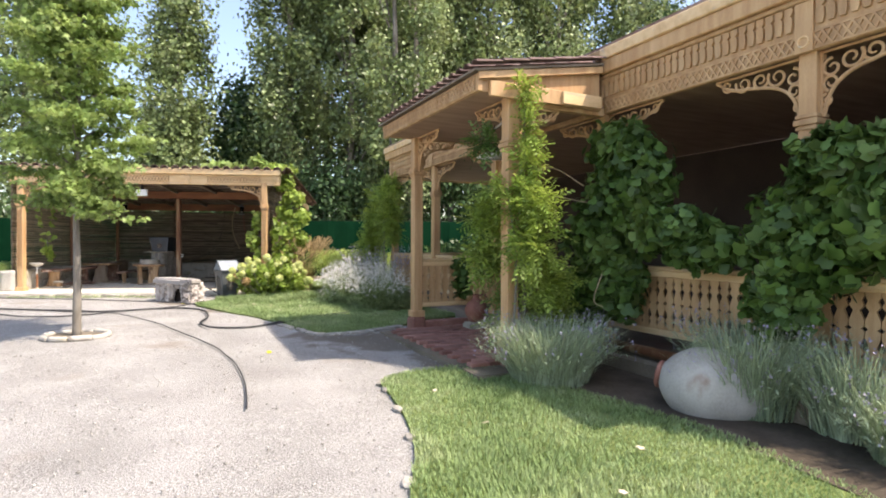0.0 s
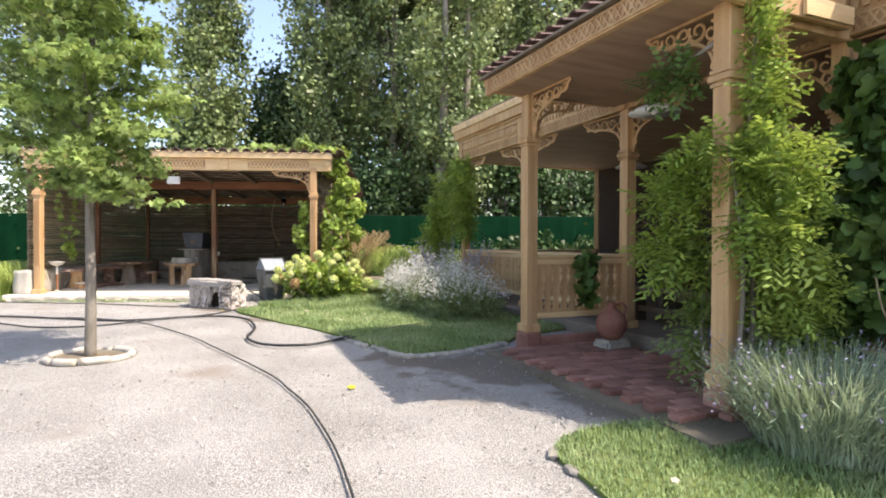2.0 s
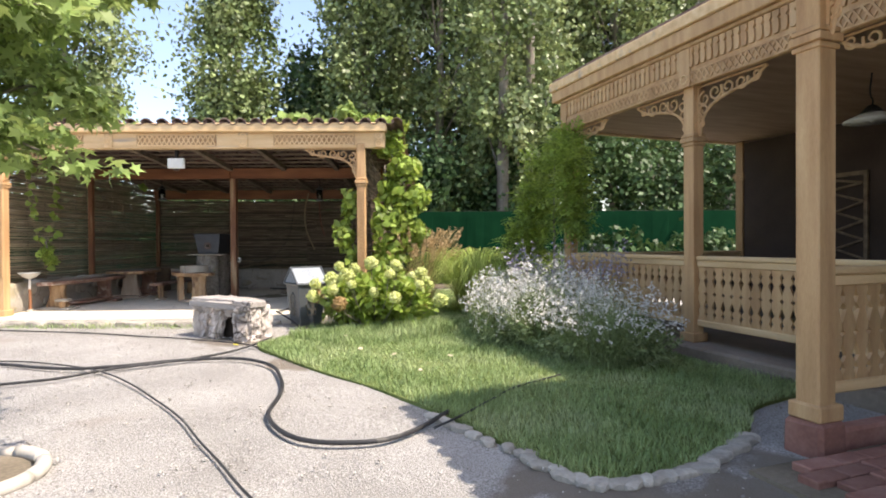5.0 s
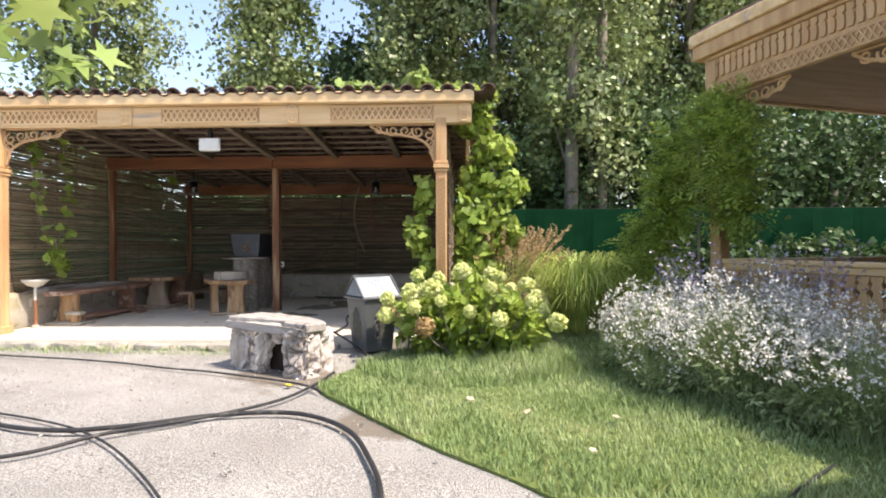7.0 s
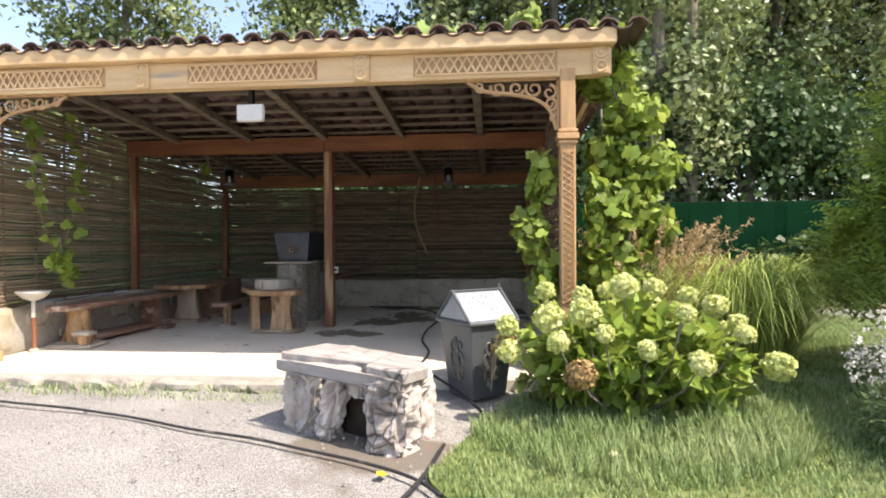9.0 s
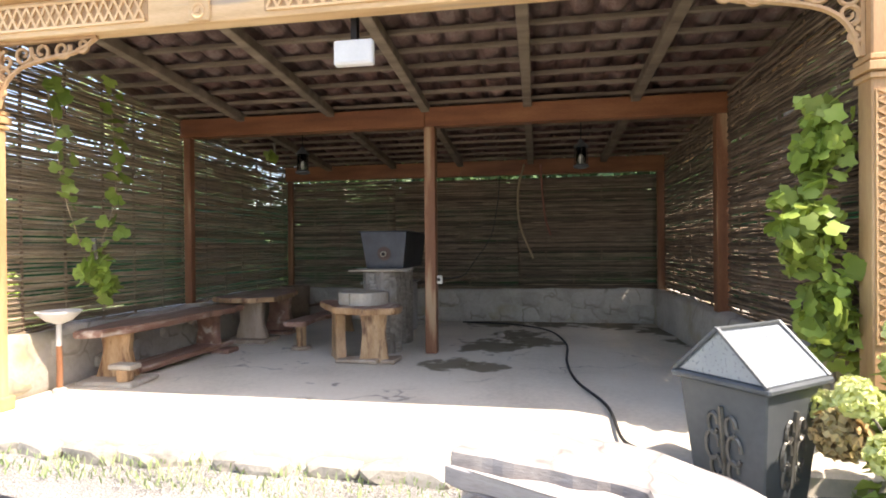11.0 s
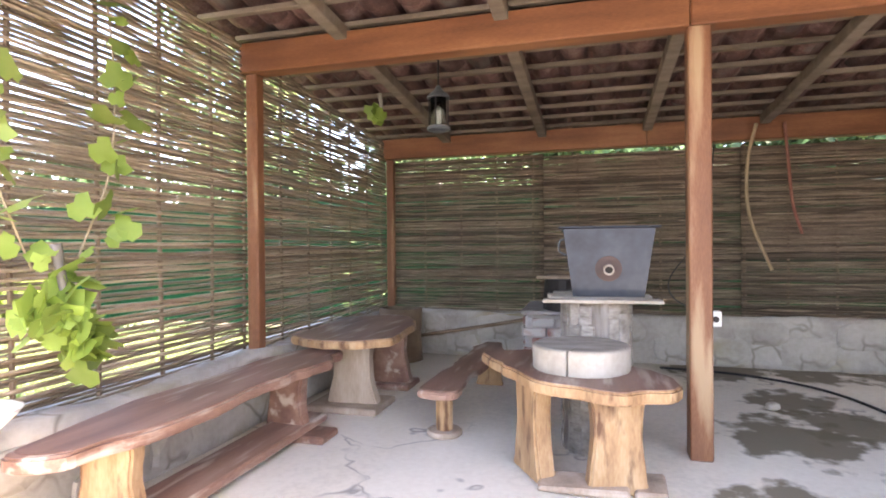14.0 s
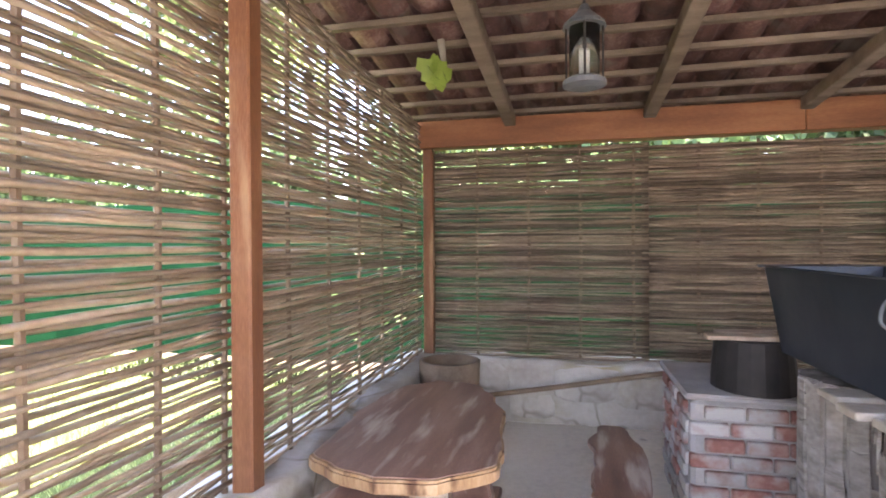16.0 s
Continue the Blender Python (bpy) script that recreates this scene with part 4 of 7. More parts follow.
def stump():
    BARKW = material("weathered_bark", [(0.13, 0.10, 0.085), (0.44, 0.40, 0.37), (0.64, 0.60, 0.57)], 7.0, 0.9, bump=1.0, fine=22, stretch=(1, 1, 0.3), dist=0.03)
    add_cracks(BARKW, 8.0, 0.10, (0.05, 0.04, 0.034), 0.12)
    CUT = material("grey_cut_wood", [(0.21, 0.19, 0.175), (0.34, 0.315, 0.295), (0.45, 0.425, 0.40)], 2.5, 0.85, bump=0.6, fine=30, stretch=(0.5, 5, 5), dist=0.012)
    add_cracks(CUT, 3.5, 0.07, (0.07, 0.06, 0.052), 0.5)
    t = thing("tree_stump", pose(-4.52, 12.87, 0.05, 0, 0, -25) @ Matrix.Diagonal((0.92, 1, 1, 1)), "broad weathered grey tree stump, split, with a hollow front", "stump")
    h = 0.47

    def bark_block(x0b, x1b, x0t, x1t, yf, yb, zb, zt, seed, belly=0.03):
        """An upright slab of thick bark: foot from x0b to x1b, head from x0t to x1t, deeply furrowed in front and at its sides."""
        bm = bmesh.new()
        na, nz = 44, 22
        rows = []
        for j in range(nz + 1):
            row = []
            v = j / nz
            xa, xb = x0b + (x0t - x0b) * v, x1b + (x1t - x1b) * v
            z = zb + (zt - zb) * v
            half, dep = (xb - xa) / 2, (yb - yf) / 2
            for i in range(na):
                a = 2 * math.pi * i / na
                ca, sa = math.cos(a), math.sin(a)
                px = math.copysign(abs(ca) ** 0.55, ca) * half
                py = math.copysign(abs(sa) ** 0.55, sa) * dep
                q = Vector((px + (xa + xb) / 2, py + (yf + yb) / 2, z))
                furrow = abs(noise.noise(Vector((q.x * 13 + seed, q.y * 13, z * 4 + 0.5 * math.sin(z * 16)))))
                fine = abs(noise.noise(Vector((q.x * 34, q.y * 34 + seed, z * 15))))
                d = (0.16 - furrow) * 0.15 + (0.22 - fine) * 0.045 + belly * math.sin(math.pi * v)
                out = Vector((ca, sa, 0))
                lift = noise.noise(Vector((q.x * 9, q.y * 9, seed))) * 0.02 if j in (0, nz) else 0
                row.append(bm.verts.new(q + out * d + Vector((0, 0, lift))))
            rows.append(row)
        for j in range(nz):
            for i in range(na):
                k = (i + 1) % na
                bm.faces.new((rows[j][i], rows[j][k], rows[j + 1][k], rows[j + 1][i]))
        bm.faces.new(rows[0][::-1])
        bm.faces.new(rows[nz])
        me = bpy.data.meshes.new("bark")
        bm.to_mesh(me)
        bm.free()
        me.materials.append(BARKW)
        part("bark", me, BARKW, t)

    bark_block(-0.54, -0.29, -0.56, -0.19, -0.18, 0.0, 0.0, h, 1.0, 0.01)
    bark_block(-0.21, -0.07, -0.09, 0.06, -0.21, -0.07, 0.0, h - 0.02, 4.0, 0.0)
    bark_block(0.14, 0.22, 0.06, 0.28, -0.20, -0.09, 0.32, h - 0.01, 6.0, 0.0)
    bark_block(0.27, 0.56, 0.20, 0.57, -0.23, 0.02, 0.0, h, 8.0, 0.0)
    bark_block(-0.54, -0.34, -0.50, -0.30, 0.0, 0.26, 0.0, h - 0.02, 11.0)
    bark_block(-0.36, 0.10, -0.34, 0.12, 0.14, 0.30, 0.0, h - 0.02, 14.0)
    bark_block(0.08, 0.52, 0.08, 0.50, 0.02, 0.28, 0.0, h - 0.02, 17.0)

    # the sawn head, split along a wandering crack into two boards of uneven level
    def head(edge_lo, edge_hi, zlift, tilt, seed):
        out = []
        n = 26
        for k in range(n + 1):
            x = -0.57 + 1.14 * k / n
            out.append((x, edge_lo(x)))
        for k in range(n, -1, -1):
            x = -0.57 + 1.14 * k / n
            out.append((x * (1 - 0.10 * (seed > 2)), max(edge_hi(x), edge_lo(x) + 0.012)))
        g = Geo().prism(out, h - 0.035, h + 0.045, pose(0, 0, zlift, tilt, 1.5, 0))
        g.v = [(x, y, z + 0.014 * noise.noise(Vector((x * 5, y * 9, seed)))) for x, y, z in g.v]
        part("top", g, CUT, t, bevel=0.010)

    crack = lambda x: -0.17 + 0.10 * math.sin(2.2 * x + 0.6) * (x < 0.2) - (0.10 * max(x - 0.05, 0)) + 0.018 * noise.noise(Vector((x * 8, 0, 0)))
    front = lambda x: -0.215 + 0.03 * noise.noise(Vector((x * 5, 2, 0)))
    back = lambda x: 0.31 - 0.22 * (x / 0.6) ** 2 * (x > 0) - 0.05 * (x / 0.6) ** 2 + 0.035 * noise.noise(Vector((x * 5, 7, 0)))
    head(lambda x: crack(x) + 0.012 + 0.012 * (x < 0), back, 0.012, -2.0, 1.0)
    head(front, crack, -0.008, 2.0, 3.0)
    # Solid core, near-black to stand for the shade inside the hollow.
    part("core", Geo().lathe([(0.26, 0.0), (0.22, 0.2), (0.27, 0.40)], 12, pose(0.05, 0.08, 0) @ Matrix.Diagonal((1.0, 0.45, 1, 1))), material("hollow_shade", [(0.03, 0.022, 0.018), (0.06, 0.045, 0.035)], 8, 0.95), t, "solid core coloured dark for the shade in the hollow")


stump()

ZINC = material("grey_painted_metal", [(0.07, 0.08, 0.088), (0.10, 0.112, 0.12), (0.135, 0.147, 0.155)], 3.0, 0.45, metal=0.25, bump=0.1, fine=30, dist=0.003, spec=0.5)
BRASS = material("tarnished_ornament", [(0.12, 0.115, 0.10), (0.22, 0.21, 0.185)], 12, 0.5, metal=0.5, bump=0.4, dist=0.005)
GLASSY = material("pale_lid_metal", [(0.26, 0.30, 0.34), (0.34, 0.38, 0.42)], 4.0, 0.3, metal=0.3, bump=0.05, spec=0.6)


def litter_bin():
    t = thing("litter_bin", pose(-3.72, 13.78, 0.10, 0, 0, 38), "grey metal litter bin with a pitched roof lid", "bin")
    w0, w1, h = 0.17, 0.225, 0.60
    p = [(s * a, q * a, z) for z, a in ((0, w0), (h, w1)) for s, q in ((-1, -1), (1, -1), (1, 1), (-1, 1))]
    part("body", Geo().add(p, [(3, 2, 1, 0), (4, 5, 6, 7), (0, 1, 5, 4), (1, 2, 6, 5), (2, 3, 7, 6), (3, 0, 4, 7)]), ZINC, t, bevel=0.008)
    part("rim", Geo().box(-0.255, 0.255, -0.255, 0.255, h, h + 0.035), ZINC, t, bevel=0.01)
    z = h + 0.036
    r = [(-0.235, -0.235, z), (0.235, -0.235, z), (0.235, 0.235, z), (-0.235, 0.235, z), (-0.235, 0, z + 0.22), (0.235, 0, z + 0.22)]
    part("lid", Geo().add(r, [(3, 2, 1, 0), (0, 1, 5, 4), (2, 3, 4, 5), (1, 2, 5), (3, 0, 4)]), GLASSY, t, "pale pitched lid", bevel=0.006)
    for s in (-1, 1):
        y = s * 0.236
        for a, b in (((-0.245, y, z), (-0.245, 0, z + 0.23)), ((0.245, y, z), (0.245, 0, z + 0.23))):
            part("lid_edge", Geo().tube([a, b], 0.012, 6), ZINC, t)
    part("ridge", Geo().tube([(-0.245, 0, z + 0.225), (0.245, 0, z + 0.225)], 0.012, 6), ZINC, t)
    for turn in (0, 90, 180, 270):
        g = Geo()
        for cz, rr in ((0.20, 0.05), (0.30, 0.07), (0.41, 0.05)):
            for s in (-1, 1):
                pts = [(s * (0.02 + rr * 0.5) + rr * 0.5 * math.cos(a), 0, cz + rr * math.sin(a)) for a in [k * 0.52 for k in range(12)]]
                g.tube(pts, 0.010, 5)
        g.tube([(0, 0, 0.14), (0, 0, 0.5)], 0.012, 5)
        lean = math.degrees(math.atan2(w1 - w0, h))
        part("ornament", g, BRASS, t, "cast scroll ornament", m=pose(0, 0, 0, 0, 0, turn) @ Matrix.Translation((0, -w0 - 0.006, 0)) @ pose(0, 0, 0, lean, 0, 0))


litter_bin()
solid("power_cable", Geo().tube(spline([(-3.62, 13.05, 0.12), (-3.78, 13.45, 0.14), (-4.0, 13.75, 0.20), (-4.2, 13.92, 0.27), (-4.26, 14.2, 0.236), (-4.26, 14.9, 0.2225), (-4.42, 15.6, 0.2225), (-4.46, 16.36, 0.2225), (-4.42, 17.4, 0.2225), (-4.62, 18.4, 0.2225), (-5.15, 18.9, 0.2225), (-5.85, 19.05, 0.2225)], 10), 0.0115, 8), RUBBER, "thick black hose crossing the shed floor", "hose", smooth=True)

# tree ring stones, kerb stones, edge stones
def rock(name, x, y, z, sx, sy, sz, turn, mat, label, cat, group="", seed=0.0):
    bm = bmesh.new()
    bmesh.ops.create_icosphere(bm, subdivisions=2, radius=1)
    for v in bm.verts:
        d = 1 + 0.28 * noise.noise(v.co * 1.1 + Vector((seed, seed * 2, 0))) + 0.1 * noise.noise(v.co * 3 + Vector((seed, 0, 4)))
        c = v.co * d
        c = Vector([max(min(q, 0.8), -0.8) for q in c])
        v.co = Vector((c.x * sx, c.y * sy, c.z * sz))
    me = bpy.data.meshes.new(name)
    bm.to_mesh(me)
    bm.free()
    me.materials.append(mat)
    ob = new(name, me)
    ob.matrix_basis = pose(x, y, z, 0, 0, turn)
    return tagged(ob, label, cat, group)


TREE_X, TREE_Y = -4.42, 8.52
ring = thing("tree_ring", pose(TREE_X, TREE_Y, gz(0, TREE_Y)), "pale low concrete ring round the young tree", "kerb")
for k in range(9):
    a0, a1 = k / 9 * 2 * math.pi + 0.02, (k + 1) / 9 * 2 * math.pi - 0.02
    pts = [((0.41 + 0.012 * math.sin(k * 3)) * math.cos(a0 + (a1 - a0) * i / 6), 0.36 * math.sin(a0 + (a1 - a0) * i / 6), 0.012 + 0.008 * math.sin(k * 2.1)) for i in range(7)]
    part("segment", Geo().tube(pts, 0.043, 8, flat=1.0), PLASTER, ring, smooth=True)
bed("tree_bed", [(TREE_X + 0.36 * math.cos(k * 0.35), TREE_Y + 0.29 * math.sin(k * 0.35)) for k in range(18)], EARTH, 0.015, "bare dark soil round the young tree", "soil")
edge = spline([(-1.75, 9.45, 0), (-1.24, 8.76, 0), (-0.92, 8.36, 0), (-0.45, 8.44, 0), (-0.1, 8.66, 0), (0.3, 9.0, 0)], 6)
for k, q in enumerate(edge):
    rock("kerb_stone", q.x + random.uniform(-0.03, 0.03), q.y, gz(q.x, q.y) + 0.004, random.uniform(0.07, 0.13), 0.055, 0.035, random.uniform(-30, 30) + (-50 if k < 12 else 25), STONE, "rough grey kerb stone along the lawn edge", "stone", "kerb stones along the lawn", k * 2.3)
for k, (x, y, l, a) in enumerate(((0.03, 5.58, 0.10, 70), (0.07, 5.33, 0.07, 100), (0.17, 4.72, 0.08, 110), (0.24, 4.05, 0.06, 95), (0.19, 3.3, 0.07, 80))):
    rock("kerb_stone", x - 0.02, y, gz(x, y) + 0.0, l * 1.2, 0.045, 0.028, a, STONE, "small weathered edging stone beside the lawn", "stone", "edging stones of the near lawn", k * 3.1)
for k in range(15):
    x = SX0 + 0.05 + k * 0.315 + random.uniform(-0.08, 0.08)
    rock("edge_stone", x, SY0 - 0.36 + random.uniform(-0.05, 0.03), 0.10, random.uniform(0.12, 0.24), random.uniform(0.07, 0.12), random.uniform(0.06, 0.10), random.uniform(-15, 15), STONE, "pale flat stone along the shed floor edge", "stone", "stones along the shed floor", k * 1.3)

# floodlight under the fascia
fl = thing("floodlight", pose(-5.90, SY0 + 0.1, 2.63), "white rectangular floodlight under the fascia", "floodlight")
part("housing", Geo().box(-0.13, 0.13, -0.03, 0.03, -0.09, 0.07), material("white_paint", [(0.66, 0.66, 0.63), (0.76, 0.76, 0.74)], 3, 0.5, bump=0.05), fl, bevel=0.008)
part("lens", Geo().box(-0.115, 0.115, -0.036, -0.031, -0.075, 0.055), ENAMEL, fl)
part("arm", Geo().box(-0.02, 0.02, -0.01, 0.05, 0.071, 0.42), IRON, fl)

# fallen leaves
LEAFY = material("yellow_leaf", [(0.50, 0.42, 0.02), (0.62, 0.55, 0.05)], 5, 0.6, bump=0.1)
LEAFP = material("pale_dry_leaf", [(0.42, 0.36, 0.24), (0.56, 0.50, 0.38)], 5, 0.7, bump=0.1)


def fallen(x, y, s, mat, label, rise=0.02):
    a = random.uniform(0, 360)
    out = [(s * math.cos(k * 0.628) * (0.6 if k % 2 else 1), s * 0.7 * math.sin(k * 0.628) * (0.75 if k % 2 else 1)) for k in range(10)]
    solid("fallen_leaf", Geo().prism(out, 0, 0.004), mat, label, "leaf", "fallen leaves", m=pose(x, y, gz(x, y) + rise, 12, 8, a))


fallen(-4.2, 12.17, 0.05, LEAFY, "yellow fallen leaf on the gravel")
fallen(-1.4, 7.08, 0.05, LEAFY, "yellow fallen leaf on the gravel")
for x, y in ((1.35, 2.9), (1.75, 3.5), (0.5, 5.0), (0.8, 4.1), (-2.2, 11.3), (-1.6, 11.2), (-2.6, 11.6), (-2.9, 12.4), (-1.9, 10.6)):
    fallen(x, y, random.uniform(0.025, 0.045), LEAFP, "pale dry leaf lying in the grass", 0.075)

# ---- shed: woven walls, roof tiles ----
def rod_meshes(length, mat, thick=1.0, n=6):
    """Thin willow rods along +x, weaving in and out of stakes."""
    out = []
    for k in range(n):
        ph = k % 2
        seg = 15
        pts, rad = [], []
        r0 = random.uniform(0.0085, 0.0118) * thick
        sx = random.uniform(0, 50)
        for i in range(seg + 1):
            x = length * i / seg
            y = 0.012 * math.cos(math.pi * (x / 0.42 + ph))
            z = 0.007 * noise.noise(Vector((x * 1.6 + sx, k, 0))) + 0.004 * noise.noise(Vector((x * 6 + sx, k, 2)))
            pts.append((x, y, z))
            rad.append(r0 * (1.15 - 0.35 * i / seg))
        if k % 4 > 1:
            rad.reverse()
        out.append(Geo().tube(pts, rad, 4).mesh("rod", mat, smooth=True))
    return out


STAKE = material("stake", [(0.10, 0.065, 0.04), (0.17, 0.12, 0.08), (0.24, 0.18, 0.12)], 5, 0.8, bump=0.4, vary=0.2)


def wicker(name, p0, p1, z0, top0, top1, pitch, label, thick=1.0):
    """A woven willow screen between two points, its top edge falling from top0 to top1."""
    a, b = Vector((*p0, 0)), Vector((*p1, 0))
    ln = (b - a).length
    ang = math.degrees(math.atan2(b.y - a.y, b.x - a.x))
    t = thing(name, pose(p0[0], p0[1], z0, 0, 0, ang), label, "wicker screen", "woven willow screens of the shed")
    # Back and right screens take the twig darkened for shade.
    meshes = rod_meshes(ln, TWIG if thick == 1.0 else TWIG_SHADED, thick, 12)
    n = max(2, round(ln / 0.42))
    for i in range(n + 1):
        x = min(max(i * 0.42, 0.03), ln - 0.03)
        h = top0 + (top1 - top0) * x / ln - z0
        part("stake", Geo().tube([(x, 0, 0), (x + random.uniform(-0.02, 0.02), 0.003, h * 0.5), (x, 0, h)], 0.013, 6), STAKE, t)
    z, k = 0.015, 0
    high = max(top0, top1) - z0
    while z < high - 0.02:
        tilt = random.uniform(-0.16, 0.16)
        sc = 1.0
        # rods above the lower end are cut short by the slope of the roof
        over = z - (min(top0, top1) - z0)
        if over > 0 and abs(top0 - top1) > 0.01:
            sc = 1 - over / abs(top0 - top1)
        m = pose(0, random.uniform(-0.004, 0.004), z, 0, tilt, 0)
        if sc < 1:
            if top0 < top1:
                m = Matrix.Translation((ln * (1 - sc), 0, 0)) @ m
            m = m @ Matrix.Diagonal((max(sc, 0.05), 1, 1, 1))
        part("rod", meshes[k % 12], TWIG, t, m=m)
        k += 1
        z += pitch * (1.0 if thick != 1.0 else 1.06 - 0.34 * z / high) * random.choice((0.75, 0.85, 0.95, 1.0, 1.1, 1.25, 1.7))
    return t


LEFT = "woven willow screen of brown rods with bright gaps"
WX = SX0 - 0.05
wicker("wicker_screen", (WX, SY0 + 0.06), (WX, MIDY - 0.02), WALL_TOP - 0.03, 3.05, 2.87, 0.0208, LEFT)
wicker("wicker_screen", (WX, MIDY + 0.02), (WX, SY1 + 0.0), WALL_TOP - 0.03, 2.87, 2.66, 0.0188, LEFT)
BACK = "dense woven willow screen of brown rods darkened for shade"
WY = SY1 + 0.02
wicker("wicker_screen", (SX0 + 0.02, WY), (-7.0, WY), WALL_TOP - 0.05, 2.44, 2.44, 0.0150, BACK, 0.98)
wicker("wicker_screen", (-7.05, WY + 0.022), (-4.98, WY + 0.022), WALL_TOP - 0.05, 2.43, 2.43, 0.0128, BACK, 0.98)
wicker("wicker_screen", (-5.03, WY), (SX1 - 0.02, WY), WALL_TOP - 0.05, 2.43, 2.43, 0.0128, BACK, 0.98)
RIGHT = "woven willow screen of brown rods on a low wall"
EX = SX1 + 0.05
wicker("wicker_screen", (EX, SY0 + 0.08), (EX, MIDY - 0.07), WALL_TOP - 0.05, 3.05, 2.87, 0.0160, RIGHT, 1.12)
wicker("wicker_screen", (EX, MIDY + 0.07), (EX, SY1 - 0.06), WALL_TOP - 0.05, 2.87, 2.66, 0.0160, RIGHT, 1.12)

SL = math.degrees(math.atan(0.075))
tile_src = {True: (barrel(0.42, 0.098, 0.085, arc=2.3)), False: (barrel(0.42, 0.105, 0.12, arc=2.2, up=False))}
cap2 = tile_src[True].mesh("roof_tile", TERRACOTTA)
pan2 = tile_src[False].mesh("roof_tile", TERRACOTTA)
TERRA_STUFF = material("clay_tile_field", [(0.055, 0.034, 0.029), (0.12, 0.064, 0.054), (0.25, 0.175, 0.15)], 5.0, 0.85, bump=0.4, fine=60, vary=0.4, island=True, dist=0.006, dirt=((0.12, 0.10, 0.085), 4.0, 0.58))
rest = Geo()
for j in range(16):
    for i in range(28):
        x = SX0 - 0.22 + i * 0.243
        y = SY0 - 0.19 + j * 0.365
        z = roof_z(y) + 0.035
        for up in (False, True):
            mm = Matrix.Translation((x + (0.1215 if up else 0) + random.uniform(-0.006, 0.006), y + (0.0 if up else 0.03), z + (-0.012 if up else 0.085))) @ pose(0, 0, 0, -SL + (2.2 if up else 2.2) * -1, random.uniform(-2, 2), random.uniform(-1.5, 1.5))
            if j < 5:
                part("roof_tile", cap2 if up else pan2, TERRACOTTA, shed, m=Matrix.Translation((0, 0, -FLOOR)) @ mm)
            else:
                s = tile_src[up]
                rest.add([mm @ Vector(p) for p in s.v], s.f)
part("roof_tiles", local(rest, SO), TERRA_STUFF, shed, kind="stuff")

# ---- shed interior ----
WALNUT = material("varnished_walnut", [(0.12, 0.058, 0.042), (0.235, 0.128, 0.09), (0.36, 0.23, 0.17)], 1.6, 0.42, bump=0.2, fine=40, stretch=(5, 0.7, 5), dist=0.004, spec=0.5, dirt=((0.46, 0.38, 0.31), 2.4, 0.54))
HONEY = material("golden_live_edge", [(0.20, 0.105, 0.052), (0.36, 0.22, 0.112), (0.50, 0.35, 0.205)], 3.0, 0.45, bump=0.4, fine=30, stretch=(3, 3, 0.8), dist=0.008, spec=0.4, dirt=((0.11, 0.05, 0.025), 4.5, 0.56))
OLDPALE = material("pale_old_wood", [(0.22, 0.165, 0.12), (0.36, 0.28, 0.21), (0.46, 0.38, 0.30)], 2.5, 0.8, bump=0.4, fine=30, stretch=(3, 3, 0.6), dist=0.006)
LOGCUT = material("pale_log_end", [(0.25, 0.215, 0.17), (0.37, 0.335, 0.28), (0.46, 0.43, 0.37)], 3.0, 0.8, bump=0.3, fine=30, dist=0.005)
LOGBARK = material("grey_log", [(0.07, 0.058, 0.048), (0.22, 0.195, 0.17), (0.36, 0.33, 0.30)], 9.0, 0.85, bump=1.0, fine=20, stretch=(1.5, 1.5, 0.3), dist=0.015)


def live_outline(pts, wob=0.02, per=6, seed=0.0):
    q = smooth_outline(pts, per)
    return [(x + noise.noise(Vector((x * 6, y * 6, seed))) * wob, y + noise.noise(Vector((x * 6, y * 6, seed + 7))) * wob) for x, y in q]


def live_slab(parent, pts, z, thick, name, seed=0.0, edge=None):
    out = live_outline(pts, 0.05, 8, seed)
    cx, cy = sum(p[0] for p in out) / len(out), sum(p[1] for p in out) / len(out)
    s = part(name, Geo().prism(out, z - thick, z - 0.004), edge or HONEY, parent, bevel=0.010, segments=2)
    inner = [(cx + (x - cx) * 0.965, cy + (y - cy) * 0.965) for x, y in out]
    part("top_face", Geo().prism(inner, z - 0.0055, z), WALNUT, s, "dark varnished walnut face")
    return s


def slab_leg(parent, x, y, turn, w0, w1, h, thick=0.07, mat=None, foot=True, seed=0.0):
    """A waisted plank leg, wider at the foot, standing on a flat runner."""
    side = []
    for k in range(9):
        t = k / 8
        w = w0 * (1 - t) + w1 * t - 0.18 * w0 * math.sin(math.pi * t)
        side.append((w / 2 + 0.012 * noise.noise(Vector((t * 4, seed, 1))), t * h))
    out = side + [(-a + 0.012 * noise.noise(Vector((b * 9, seed, 5))), b) for a, b in reversed(side)]
    m = pose(x, y, 0, 0, 0, turn) @ Matrix(((1, 0, 0, 0), (0, 0, -1, 0), (0, 1, 0, 0), (0, 0, 0, 1)))
    return part("leg", Geo().prism(out, -thick / 2, thick / 2, m), mat or HONEY, parent, bevel=0.012, segments=2)


# long bench
t = thing("wooden_bench", pose(0, 0, FLOOR), "long live-edge walnut bench with golden slab legs", "bench")
live_slab(t, [(-8.55, 14.84), (-8.30, 14.88), (-8.20, 15.3), (-8.19, 16.0), (-8.14, 16.5), (-8.22, 16.93), (-8.45, 16.98), (-8.60, 16.6), (-8.60, 16.0), (-8.60, 15.4)], 0.49, 0.065, "seat", 1.0, WALNUT)
slab_leg(t, -8.40, 15.16, 8, 0.40, 0.25, 0.424, 0.09, seed=1.0)
slab_leg(t, -8.38, 16.48, -5, 0.34, 0.27, 0.424, 0.09, WALNUT, seed=2.0)
